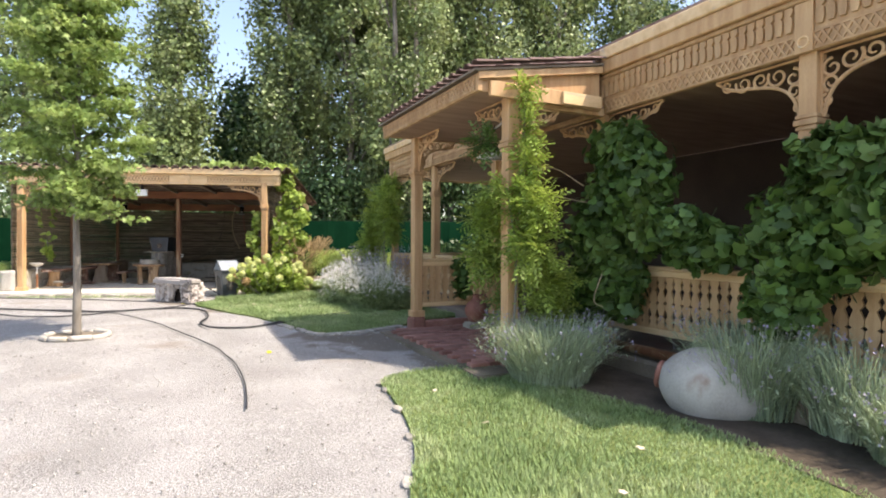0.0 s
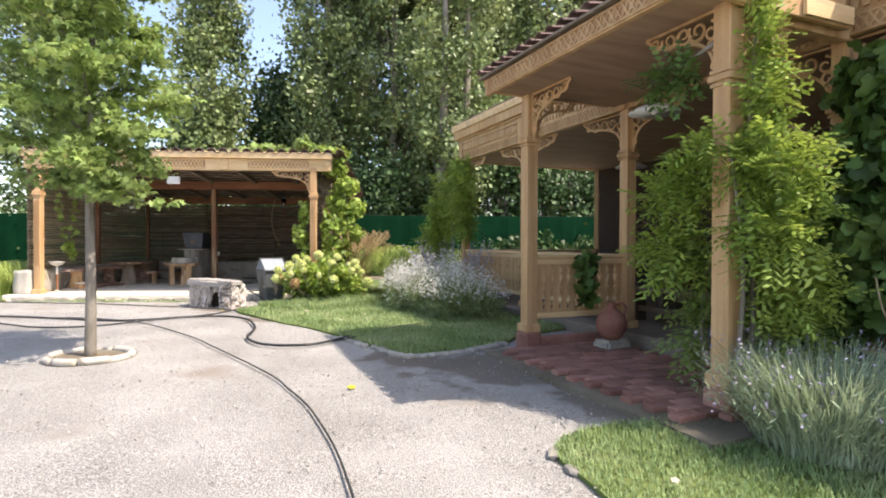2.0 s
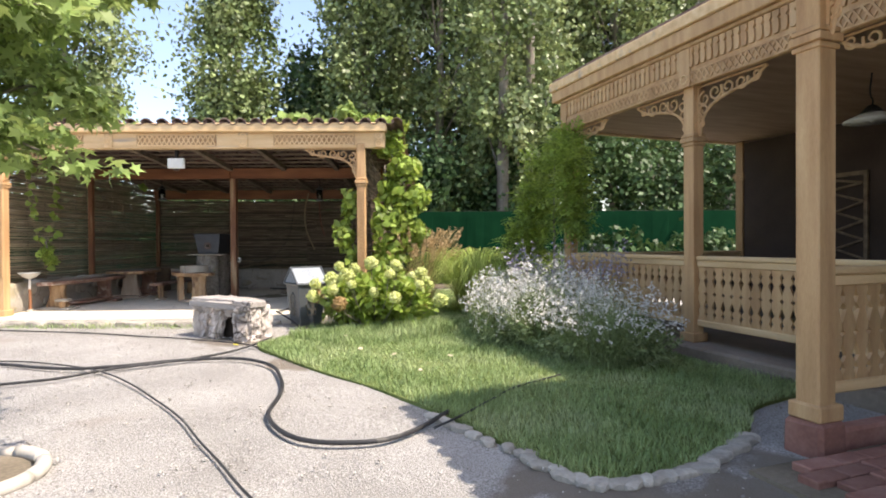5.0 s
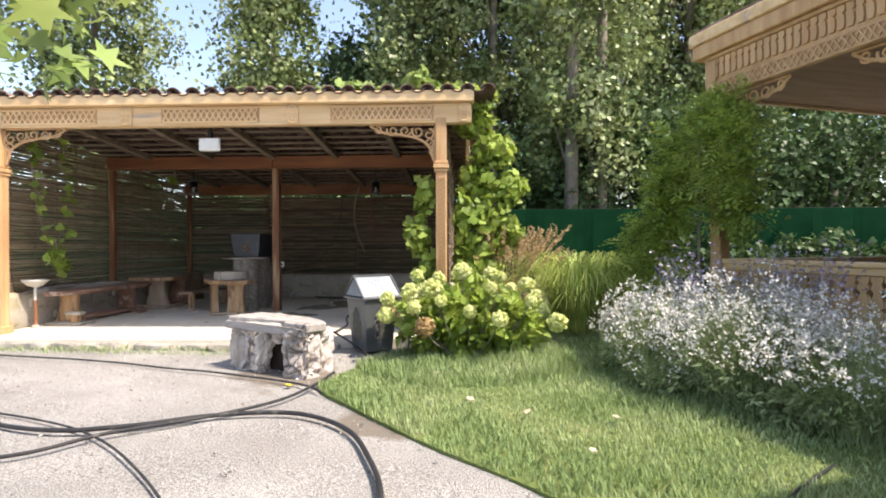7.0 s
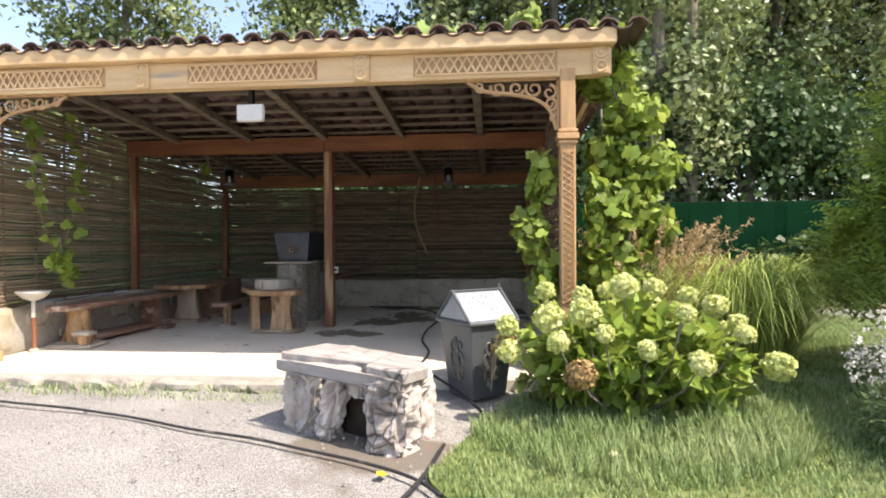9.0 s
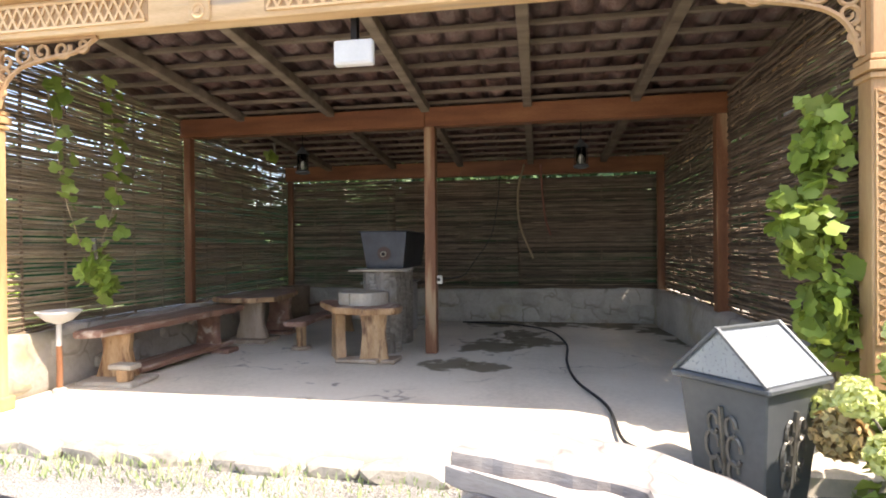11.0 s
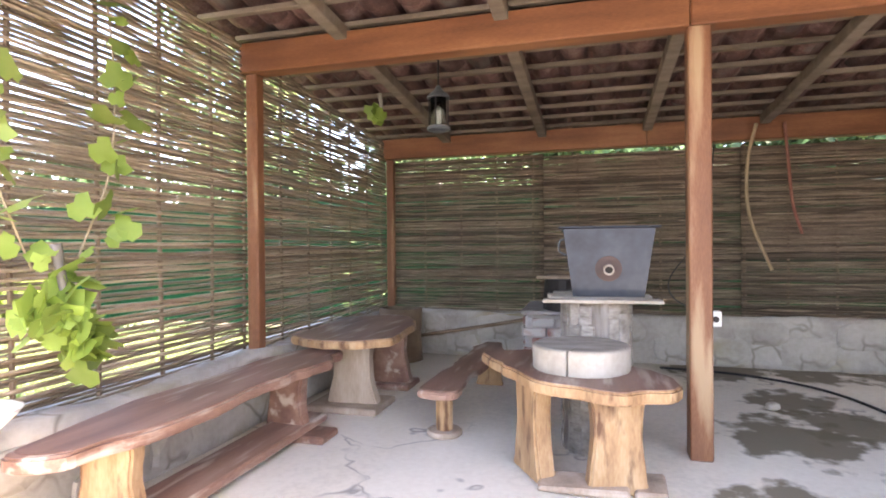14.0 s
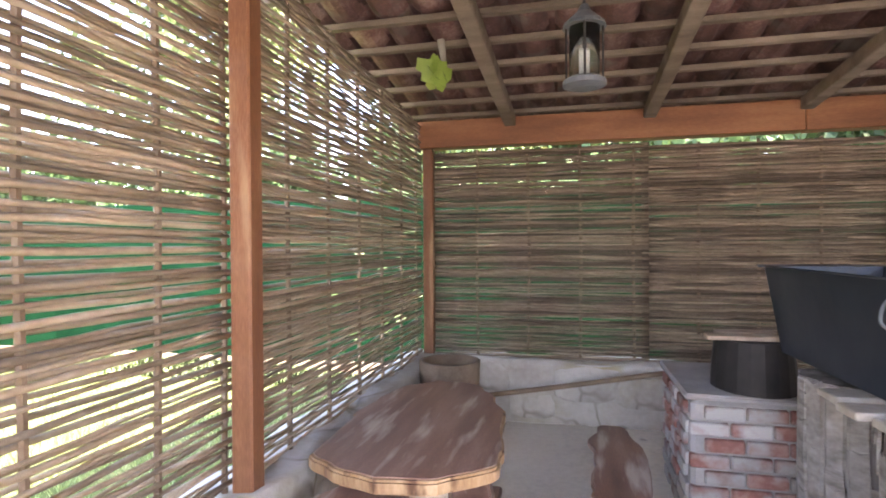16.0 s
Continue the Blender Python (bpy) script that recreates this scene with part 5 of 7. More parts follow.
part("stretcher", Geo().box(-8.50, -8.22, 15.24, 16.72, 0.046, 0.10), WALNUT, t, bevel=0.012)
part("runner", Geo().box(-8.62, -8.06, 14.92, 15.26, 0.0, 0.045, jit=0.012), LOGCUT, t, bevel=0.012)
part("runner", Geo().box(-8.58, -8.08, 16.38, 16.60, 0.0, 0.05), WALNUT, t, bevel=0.012)
t = thing("foot_block", pose(-8.19, 14.99, FLOOR + 0.045), "small log block with a pale plank on top", "block")
part("block", Geo().lathe([(0.065, 0.0), (0.07, 0.10)], 10), HONEY, t)
part("plank", Geo().box(-0.11, 0.11, -0.07, 0.07, 0.10, 0.145), LOGCUT, t, bevel=0.01)

# dish on a red stand
DISH = material("pale_stone_dish", [(0.55, 0.53, 0.49), (0.66, 0.64, 0.60)], 5, 0.6, bump=0.2)
t = thing("dish_stand", pose(-8.56, 14.72, FLOOR), "pale shallow dish on a slim red wooden stand", "stand")
part("dish", Geo().lathe([(0.03, 0.56), (0.09, 0.585), (0.15, 0.645), (0.165, 0.665), (0.15, 0.665), (0.08, 0.615), (0.02, 0.605)], 28), DISH, t, smooth=True)
part("pole", Geo().tube([(0, 0, 0.03), (0.004, 0, 0.2), (-0.003, 0, 0.38)], [0.024, 0.022, 0.022], 10), RED_WOOD, t)
part("neck", Geo().tube([(-0.003, 0, 0.37), (0, 0, 0.57)], [0.0215, 0.019], 10), DISH, t, "whitened upper pole")
part("foot", Geo().lathe([(0.055, 0.0), (0.05, 0.03), (0.025, 0.045)], 16), STONE, t)

# table by the wall
t = thing("slab_table", pose(0, 0, FLOOR), "live-edge walnut table on a pedestal by the wicker wall", "table")
live_slab(t, [(-8.66, 16.98), (-8.30, 16.80), (-7.98, 16.92), (-7.86, 17.15), (-7.94, 17.7), (-8.10, 18.2), (-8.42, 18.3), (-8.64, 18.0), (-8.68, 17.5)], 0.57, 0.06, "tabletop", 3.0)
slab_leg(t, -8.24, 17.18, 4, 0.44, 0.30, 0.508, 0.12, OLDPALE, seed=3.0)
slab_leg(t, -8.20, 17.85, 4, 0.44, 0.30, 0.508, 0.12, WALNUT, seed=4.0)
part("base", Geo().box(-8.55, -7.98, 16.98, 17.40, 0.0, 0.05), OLDPALE, t, bevel=0.012)
part("base", Geo().box(-8.50, -7.98, 17.70, 18.02, 0.0, 0.05), WALNUT, t, bevel=0.012)

# stump in the corner
t = thing("hollow_stump", pose(-8.50, 18.95, FLOOR), "dark hollow log stump in the shed corner", "stump")
part("log", Geo().lathe([(0.24, 0), (0.22, 0.25), (0.235, 0.56), (0.19, 0.565), (0.17, 0.45), (0.02, 0.44)], 20), STAKE, t, smooth=True)

# small bench
t = thing("small_bench", pose(0, 0, FLOOR), "narrow plank bench with stubby log legs", "bench")
live_slab(t, [(-7.53, 16.58), (-7.28, 16.58), (-7.28, 17.2), (-7.22, 17.8), (-7.26, 18.3), (-7.46, 18.32), (-7.48, 17.8), (-7.50, 17.1)], 0.34, 0.05, "seat", 5.0, WALNUT)
part("leg", Geo().tube([(-7.41, 16.78, 0.03), (-7.41, 16.78, 0.29)], [0.055, 0.06], 10), HONEY, t)
part("foot", Geo().lathe([(0.12, 0.0), (0.115, 0.035)], 16, Matrix.Translation((-7.41, 16.78, 0))), OLDPALE, t, bevel=0.008)
slab_leg(t, -7.36, 18.1, 0, 0.26, 0.2, 0.29, 0.06, seed=6.0)

# main table with a log disc
t = thing("slab_table", pose(0, 0, FLOOR), "live-edge table with golden rim on slab legs", "table")
live_slab(t, [(-7.14, 16.72), (-6.93, 16.32), (-6.70, 16.02), (-6.50, 15.93), (-6.25, 15.93), (-6.08, 16.04), (-6.12, 16.30), (-6.30, 16.52), (-6.60, 16.64), (-6.86, 16.86)], 0.57, 0.065, "tabletop", 8.0)
slab_leg(t, -6.78, 16.30, -58, 0.34, 0.25, 0.504, 0.10, seed=8.0)
slab_leg(t, -6.36, 16.18, 12, 0.32, 0.27, 0.504, 0.11, seed=9.0)
part("base", Geo().box(-6.74, -6.30, 16.06, 16.26, 0.0, 0.045, jit=0.01), OLDPALE, t, bevel=0.012)
part("base", Geo().box(-6.28, -6.12, 16.10, 16.36, 0.0, 0.04, jit=0.01), OLDPALE, t, bevel=0.012)
t = thing("log_disc", pose(-6.53, 16.36, FLOOR + 0.572), "thick pale sawn log disc with a crack on the table", "log disc")
n = 40
out = []
for k in range(n):
    a = 2 * math.pi * (k + 0.5) / n - math.pi / 2 - 0.25
    r = 0.255 * (1 + 0.03 * noise.noise(Vector((math.cos(a) * 2, math.sin(a) * 2, 3))))
    out.append((r * math.cos(a), r * math.sin(a)))
lo = -math.pi / 2 - 0.25
notch = [(0.01, -0.02), (0.255 * math.cos(lo + 0.02), 0.255 * math.sin(lo + 0.02))]
part("disc", Geo().prism(notch + out + [(0.255 * math.cos(lo - 0.02), 0.255 * math.sin(lo - 0.02))], 0, 0.125), LOGCUT, t, bevel=0.012, segments=2)
cut = [(x * 0.93, y * 0.93) for x, y in notch + out + [(0.255 * math.cos(lo - 0.02), 0.255 * math.sin(lo - 0.02))]]
part("cut_face", Geo().prism(cut, 0.1252, 0.1285), material("sawn_log_face", [(0.20, 0.175, 0.145), (0.33, 0.30, 0.255), (0.44, 0.41, 0.36)], 6.0, 0.85, bump=0.5, fine=45, stretch=(1, 3, 1), dist=0.006), t, "greyed sawn face")

# trough on a log
STEEL = material("blue_grey_sheet_steel", [(0.022, 0.027, 0.036), (0.040, 0.049, 0.064), (0.072, 0.080, 0.092)], 2.2, 0.42, metal=0.55, bump=0.1, fine=20, dist=0.003, spec=0.5)
RUST = material("rust_ring", [(0.062, 0.047, 0.044), (0.10, 0.066, 0.057)], 8, 0.8, bump=0.3, dist=0.003)
t = thing("steel_trough", pose(-6.40, 17.22, 1.125, 0, 0, 2), "tapered blue-grey steel trough with a round spout hole", "trough")


def trough_shell(top_w, bot_w, top_d, bot_d, h, thick):
    g = Geo()
    ring = lambda w, d, z: [(-w, -d, z), (w, -d, z), (w, d, z), (-w, d, z)]
    v = ring(bot_w, bot_d, 0) + ring(top_w, top_d, h) + ring(top_w - thick, top_d - thick, h) + ring(bot_w - thick, bot_d - thick, thick)
    f = [(3, 2, 1, 0), (12, 13, 14, 15)]
    for k in range(4):
        k2 = (k + 1) % 4
        f += [(k, k2, 4 + k2, 4 + k), (4 + k, 4 + k2, 8 + k2, 8 + k), (8 + k, 8 + k2, 12 + k2, 12 + k)]
    return g.add(v, f)


part("shell", trough_shell(0.255, 0.20, 0.62, 0.56, 0.40, 0.006), STEEL, t)
g = Geo()
for a, b in (((-0.28, -0.65), (0.28, -0.65)), ((0.28, -0.65), (0.28, 0.65)), ((0.28, 0.65), (-0.28, 0.65)), ((-0.28, 0.65), (-0.28, -0.65))):
    d = Vector((b[0] - a[0], b[1] - a[1], 0)).normalized()
    nrm = Vector((-d.y, d.x, 0)) * 0.03
    g.add([(a[0], a[1], 0.405), (b[0], b[1], 0.405), (b[0] + nrm.x, b[1] + nrm.y, 0.397), (a[0] + nrm.x, a[1] + nrm.y, 0.397)] + [(a[0], a[1], 0.410), (b[0], b[1], 0.410), (b[0] + nrm.x, b[1] + nrm.y, 0.402), (a[0] + nrm.x, a[1] + nrm.y, 0.402)], [(3, 2, 1, 0), (4, 5, 6, 7), (0, 1, 5, 4), (2, 3, 7, 6)])
part("flange", g, STEEL, t)
lean = math.degrees(math.atan2(0.06, 0.40))
mm = Matrix.Translation((0.0, -0.592, 0.165)) @ pose(0, 0, 0, 90 + lean, 0, 0)
part("rust_patch", Geo().lathe([(0.075, 0.0), (0.05, 0.003)], 24, mm), RUST, t, "round rusty patch")
part("spout", Geo().lathe([(0.029, 0.0), (0.030, 0.05), (0.023, 0.05), (0.021, 0.012)], 20, mm), LOGCUT, t, "pale spout ring", smooth=False)
# Solid black plug stands in for the darkness inside the spout.
part("spout_hole", Geo().lathe([(0.0225, 0.008), (0.0225, 0.03)], 16, mm), IRON, t)
part("handle", Geo().tube(spline([(-0.245, -0.40, 0.34), (-0.275, -0.40, 0.33), (-0.285, -0.40, 0.27), (-0.24, -0.40, 0.24)], 5), 0.006, 6), ZINC, t)
t = thing("plank_slab", pose(-6.43, 16.78, 1.095, 0, 0, 3), "pale rough boards beneath the steel trough", "boards")
for y, w, l, dz in ((-0.20, 0.10, 0.33, 0.0), (-0.06, 0.12, 0.29, 0.0), (0.10, 0.12, 0.31, 0.0), (0.28, 0.14, 0.28, 0.0)):
    part("board", Geo().box(-l, l, y - w / 2, y + w / 2, 0, 0.026, jit=0.004), LOGCUT, t, bevel=0.004)
t = thing("log_pedestal", pose(-6.45, 16.80, FLOOR), "upright grey log with cracked bark", "log")
g = Geo().lathe([(r, z) for r, z in [(0.20 - 0.01 * math.sin(3 * k / 12), 0.892 * k / 12) for k in range(13)]], 40)
g.v = [tuple(Vector((p[0], p[1], p[2])) + Vector((p[0], p[1], 0)) * (0.16 * (0.3 - abs(noise.noise(Vector((p[0] * 16, p[1] * 16, p[2] * 1.6))))) + 0.06 * noise.noise(Vector((p[0] * 40, p[1] * 40, p[2] * 5))))) for p in g.v]
part("log", g, LOGBARK, t)
# cracked bark: upright plates with gaps between them
PLATE = material("bark_plate", [(0.13, 0.112, 0.093), (0.26, 0.235, 0.205), (0.37, 0.345, 0.31)], 9, 0.9, bump=0.8, fine=35, stretch=(1, 1, 0.4), vary=0.12, dist=0.008)
plates = []
for k in range(4):
    g = Geo()
    w, q = 0.036, 0.006
    for r, s in ((0.0, 1.0), (0.008, 0.9)):
        g.v += [(r + random.uniform(0, 0.004) * (r > 0), y * s + random.uniform(-q, q), z * (0.9 + 0.1 * s) + random.uniform(-0.06, 0.06)) for y, z in ((-w, 0.0), (0.0, 0.0), (w, 0.0), (w, 1.0), (0.0, 1.0), (-w, 1.0))]
    g.f += [(6, 7, 10, 11), (7, 8, 9, 10)] + [(i, (i + 1) % 6, 6 + (i + 1) % 6, 6 + i) for i in range(6)]
    plates.append(g.mesh("bark_plate", PLATE))
for k in range(17):
    z = random.uniform(-0.06, 0.0)
    while z < 0.87:
        hgt = min(random.choice((0.07, 0.11, 0.17, 0.26)), 0.885 - max(z, 0.005))
        if hgt > 0.03 and random.random() < 0.9:
            ang = 360 * (k + random.uniform(-0.12, 0.12)) / 17
            rad = 0.199 + random.uniform(-0.003, 0.004)
            part("bark_plate", random.choice(plates), PLATE, t, m=pose(rad * math.cos(math.radians(ang)), rad * math.sin(math.radians(ang)), max(z, 0.005), 0, 0, ang) @ Matrix.Diagonal((1, random.uniform(0.92, 1.05), hgt, 1)))
        z += hgt + 0.004
        if hgt < 0.02:
            break
copy_thing(t, pose(-6.46, 17.42, FLOOR, 0, 0, 140))

# brick stove
MORTAR = material("mortar", [(0.26, 0.245, 0.23), (0.38, 0.36, 0.34)], 6, 0.9, bump=0.6, fine=40)
STBRICK = material("red_brick", [(0.16, 0.07, 0.055), (0.25, 0.11, 0.085), (0.36, 0.22, 0.185)], 5, 0.85, bump=0.5, fine=40, vary=0.25, dirt=((0.40, 0.38, 0.355), 4.0, 0.45), dist=0.008)
t = thing("brick_stove", pose(-6.72, 18.12, FLOOR), "small red brick stove smeared with mortar", "stove")
part("core", Geo().box(-0.29, 0.29, -0.30, 0.40, 0, 0.66), MORTAR, t, bevel=0.02)
bm_me = Geo().box(-0.09, 0.09, -0.035, 0.035, -0.032, 0.032).mesh("brick", STBRICK, bevel=0.006)
for c in range(8):
    z = 0.045 + c * 0.08
    for k in range(3):
        x = -0.19 + k * 0.19 + (0.05 if c % 2 else -0.02)
        part("brick", bm_me, STBRICK, t, m=pose(x, -0.29, z))
        part("brick", bm_me, STBRICK, t, m=pose(-0.28, -0.2 + k * 0.25 + (0.06 if c % 2 else 0), z, 0, 0, 90))
part("top", Geo().box(-0.33, 0.33, -0.335, 0.43, 0.66, 0.695, jit=0.015), MORTAR, t, bevel=0.012)
t = thing("charred_log", pose(-6.68, 18.0, FLOOR + 0.69), "short blackened log with boards lying on top", "log")
part("log", Geo().lathe([(0.20, 0), (0.195, 0.12), (0.18, 0.26)], 20), IRON, t)
part("board", Geo().box(-0.24, 0.22, -0.12, -0.02, 0.262, 0.285), OLDPALE, t, bevel=0.004)
part("board", Geo().box(-0.16, 0.30, 0.02, 0.12, 0.262, 0.285), OLDPALE, t, bevel=0.004)

# leaning pole, hanging canes, outlet, lanterns
solid("wooden_pole", Geo().tube(spline([(-8.42, 19.16, 0.42), (-7.6, 19.17, 0.56), (-6.3, 19.18, 0.80), (-5.6, 19.2, 0.90)], 6), 0.02, 8), STAKE, "long thin grey pole leaning along the low wall", "pole", smooth=True)
CANE = material("pale_cane", [(0.30, 0.22, 0.13), (0.42, 0.32, 0.20)], 8, 0.6, bump=0.2)
solid("hanging_cane", Geo().tube(spline([(-4.93, 19.30, 2.60), (-5.02, 19.26, 2.2), (-5.0, 19.27, 1.7), (-4.80, 19.30, 1.17)], 8), 0.016, 8), CANE, "pale bent cane hanging from the beam", "cane", "canes hanging from the back beam", smooth=True)
solid("hanging_cane", Geo().tube(spline([(-4.68, 19.32, 2.60), (-4.66, 19.28, 2.2), (-4.62, 19.29, 1.8), (-4.54, 19.30, 1.52)], 8), 0.015, 8), CLAY, "reddish hose hanging from the beam", "cane", "canes hanging from the back beam", smooth=True)
t = thing("power_outlet", pose(-5.795, MIDY + 0.02, 1.0), "small white power outlet box on the red post", "outlet")
part("plate", Geo().box(-0.022, 0.03, -0.03, 0.03, -0.045, 0.045), ENAMEL, t, bevel=0.006)
part("socket", Geo().lathe([(0.018, 0.0), (0.018, 0.008)], 12, pose(0.0, -0.029, 0.0, 90, 0, 0)), IRON, t)
LAMP_GLASS = bpy.data.materials.new("lantern_glass")
LAMP_GLASS.use_nodes = True
lb = LAMP_GLASS.node_tree.nodes["Principled BSDF"]
lb.inputs["Transmission Weight"].default_value, lb.inputs["Roughness"].default_value, lb.inputs["Base Color"].default_value = 1.0, 0.12, (0.85, 0.88, 0.86, 1)


def lantern(x, y, z):
    t = thing("hanging_lantern", pose(x, y, z), "hanging lantern with glass cylinder and dark metal caps", "lantern", "lanterns hanging from the rafters")
    part("base", Geo().lathe([(0.05, 0.0), (0.085, 0.012), (0.085, 0.03), (0.06, 0.045)], 16), ZINC, t)
    gl = part("glass", Geo().lathe([(0.058, 0.045), (0.06, 0.24), (0.056, 0.24), (0.054, 0.049)], 20), LAMP_GLASS, t, smooth=True)
    gl.visible_shadow = False
    part("cap", Geo().lathe([(0.085, 0.24), (0.08, 0.255), (0.03, 0.30), (0.015, 0.33)], 16), ZINC, t)
    part("candle", Geo().lathe([(0.02, 0.046), (0.02, 0.13)], 10), ENAMEL, t)
    for k in range(4):
        a = k * math.pi / 2
        part("bar", Geo().tube([(0.07 * math.cos(a), 0.07 * math.sin(a), 0.03), (0.07 * math.cos(a), 0.07 * math.sin(a), 0.245)], 0.005, 5), IRON, t)
    part("chain", Geo().tube([(0, 0, 0.33), (0, 0, roof_z(y) - 0.04 - z)], 0.006, 6), IRON, t)


lantern(-7.53, 17.12, 2.25)
lantern(-4.24, 17.3, 2.24)
n_wall, w_wall = bpy.data.objects["wall_north"], bpy.data.objects["wall_west"]


def wall_stone(parent, x, y, z, w, h, turn, seed):
    ob = rock("stone", x, y, z, w, 0.035, h, turn, PLASTER, "", "", "", seed)
    ob.parent = parent


for k in range(13):
    wall_stone(n_wall, SX0 + 0.5 + k * 0.43 + random.uniform(-0.06, 0.06), SY1 - 0.115, FLOOR + random.choice((0.16, 0.28, 0.34)), random.uniform(0.22, 0.34), random.uniform(0.12, 0.20), random.uniform(-4, 4), k * 2.7)
for k in range(11):
    wall_stone(w_wall, SX0 + 0.095, SY0 + 0.3 + k * 0.45, FLOOR + random.choice((0.14, 0.28, 0.34)), random.uniform(0.15, 0.24), random.uniform(0.08, 0.15), 90 + random.uniform(-4, 4), k * 1.9 + 40)
solid("electric_cable", Geo().tube(spline([(-5.30, 19.34, 2.44), (-5.34, 19.31, 2.0), (-5.45, 19.30, 1.5), (-5.72, 19.28, 1.1), (-5.78, 18.6, 0.95), (-5.80, MIDY + 0.1, 1.0)], 8), 0.006, 6), RUBBER, "thin black cable hanging along the wicker wall", "cable", smooth=True)
rock("pale_stone", -5.2, 17.86, FLOOR + 0.03, 0.055, 0.045, 0.035, 20, LOGCUT, "small pale stone on the damp floor", "stone", "", 5.0)

# ---- plants ----
def grape_leaves(c, size, out=None, up=0.3):
    """Lobed leaves: a centre and eight rim points each."""
    n = len(c)
    d = unit(rng.normal(size=(n, 3)))
    d[:, 2] = -np.abs(d[:, 2]) * 0.9
    d = unit(d)
    nrm = rng.normal(size=(n, 3)) * 0.55
    nrm[:, 2] += up
    if out is not None:
        nrm += out * 0.9
    nrm = unit(nrm - d * (nrm * d).sum(1, keepdims=True))
    s = np.cross(d, nrm)
    ln = (size * (1 + 0.4 * rng.uniform(-1, 1, n)))[:, None]
    rim = [(0.0, -0.35), (0.42, -0.48), (0.55, -0.05), (0.34, 0.12), (0.40, 0.42), (0.0, 0.62), (-0.40, 0.42), (-0.34, 0.12), (-0.55, -0.05), (-0.42, -0.48)]
    v = [c]
    for a, b in rim:
        v.append(c + s * a * ln + d * b * ln - nrm * ln * 0.22 * (a * a + max(b, 0) ** 2))
    return np.stack(v, 1)


GRAPE = [(0, k, k + 1) for k in range(1, 10)] + [(0, 10, 1)]


def blob_points(n, centres, radii, shell=0.55):
    """Points in a set of ellipsoids, thicker towards their outsides, with the outward direction."""
    centres, radii = np.array(centres, float), np.array(radii, float)
    w = radii.prod(1) ** (2 / 3)
    k = rng.choice(len(centres), n, p=w / w.sum())
    d = unit(rng.normal(size=(n, 3)))
    r = shell + (1 - shell) * rng.uniform(0, 1, n)
    r *= 1 + 0.18 * np.sin(d[:, 0] * 7 + k) * np.cos(d[:, 2] * 6 + k * 2)
    return centres[k] + d * r[:, None] * radii[k], d


def stems(pts_list, r, mat, parent, name="stem"):
    g = Geo()
    for pts in pts_list:
        p = spline(pts, 5)
        g.tube(p, [r * (1 - 0.6 * i / len(p)) for i in range(len(p))], 6)
    return part(name, g, mat, parent, smooth=True, kind="stuff" if name == "branchwork" else "")


def creeper(name, label, m, blobs, n, size, mat, leaf="grape", trunks=(), category="vine", shell=0.5, up=0.3):
    t = thing(name, m, label, category)
    c, d = blob_points(n, [b[0] for b in blobs], [b[1] for b in blobs], shell)
    if leaf == "grape":
        cloud("foliage", grape_leaves(c, size, d, up), GRAPE, mat, t, "stuff")
    else:
        # feathered leaves: each point carries a drooping row of leaflets
        k = 9
        ax = unit(d + rng.normal(size=d.shape) * 0.5)
        ax[:, 2] -= 0.05
        ax = unit(ax)
        sd = unit(np.cross(ax, np.array([0, 0, 1.0]) + rng.normal(size=d.shape) * 0.3))
        ln = size * (1 + 0.3 * rng.uniform(-1, 1, n))
        vs = []
        for i in range(k):
            f = (i // 2 + 0.5) / (k / 2)
            side = -1 if i % 2 else 1
            base = c + ax * (ln * (f - 0.3))[:, None]
            base[:, 2] -= ln * 0.16 * f * f
            tip = base + sd * (side * ln * 0.27)[:, None] + ax * (ln * 0.14)[:, None]
            tip[:, 2] -= ln * 0.06
            w = ax * (ln * 0.075)[:, None]
            mid = (base + tip) / 2
            vs.append(np.stack([base, mid + w, tip, mid - w], 1))
        cloud("foliage", np.concatenate(vs), QUAD, mat, t, "stuff")
    if trunks:
        stems(trunks, 0.022, BARK, t)
    return t


# creeper on the near porch post
creeper("climbing_wisteria", "bright yellow-green climber round the porch post", pav_m(PU, 5.34, 0.12),
        [((0.08, -0.20, 3.0), (0.10, 0.10, 0.22)), ((0.08, -0.24, 2.6), (0.12, 0.13, 0.35)), ((0.08, -0.25, 2.15), (0.16, 0.18, 0.32)), ((0.0, 0.10, 1.86), (0.30, 0.42, 0.22)), ((0.05, -0.32, 1.72), (0.30, 0.36, 0.26)), ((-0.05, 0.42, 1.55), (0.28, 0.34, 0.26)), ((0.05, -0.35, 1.25), (0.34, 0.36, 0.34)), ((0.0, 0.55, 1.12), (0.26, 0.32, 0.26)), ((0.35, -0.25, 0.85), (0.36, 0.32, 0.34)), ((0.5, -0.1, 0.45), (0.3, 0.3, 0.3))],
        1900, 0.20, LEAF_BRIGHT, "feather", [[(0.1, -0.1, 0), (0.12, -0.13, 0.8), (0.05, -0.12, 1.6), (0.1, -0.16, 2.9)], [(-0.05, -0.12, 0), (0.0, -0.14, 1.0), (-0.1, -0.1, 1.9)]], shell=0.2)
creeper("climbing_wisteria", "dark green feathery creeper under the porch bracket", pav_m(PU, 5.75, 2.55), [((-0.1, 0.1, 0.1), (0.14, 0.3, 0.14))], 70, 0.22, LEAF_VINE, "feather", [[(0.0, -0.38, 0.3), (-0.05, -0.1, 0.2), (-0.1, 0.25, 0.1)]], category="creeper")
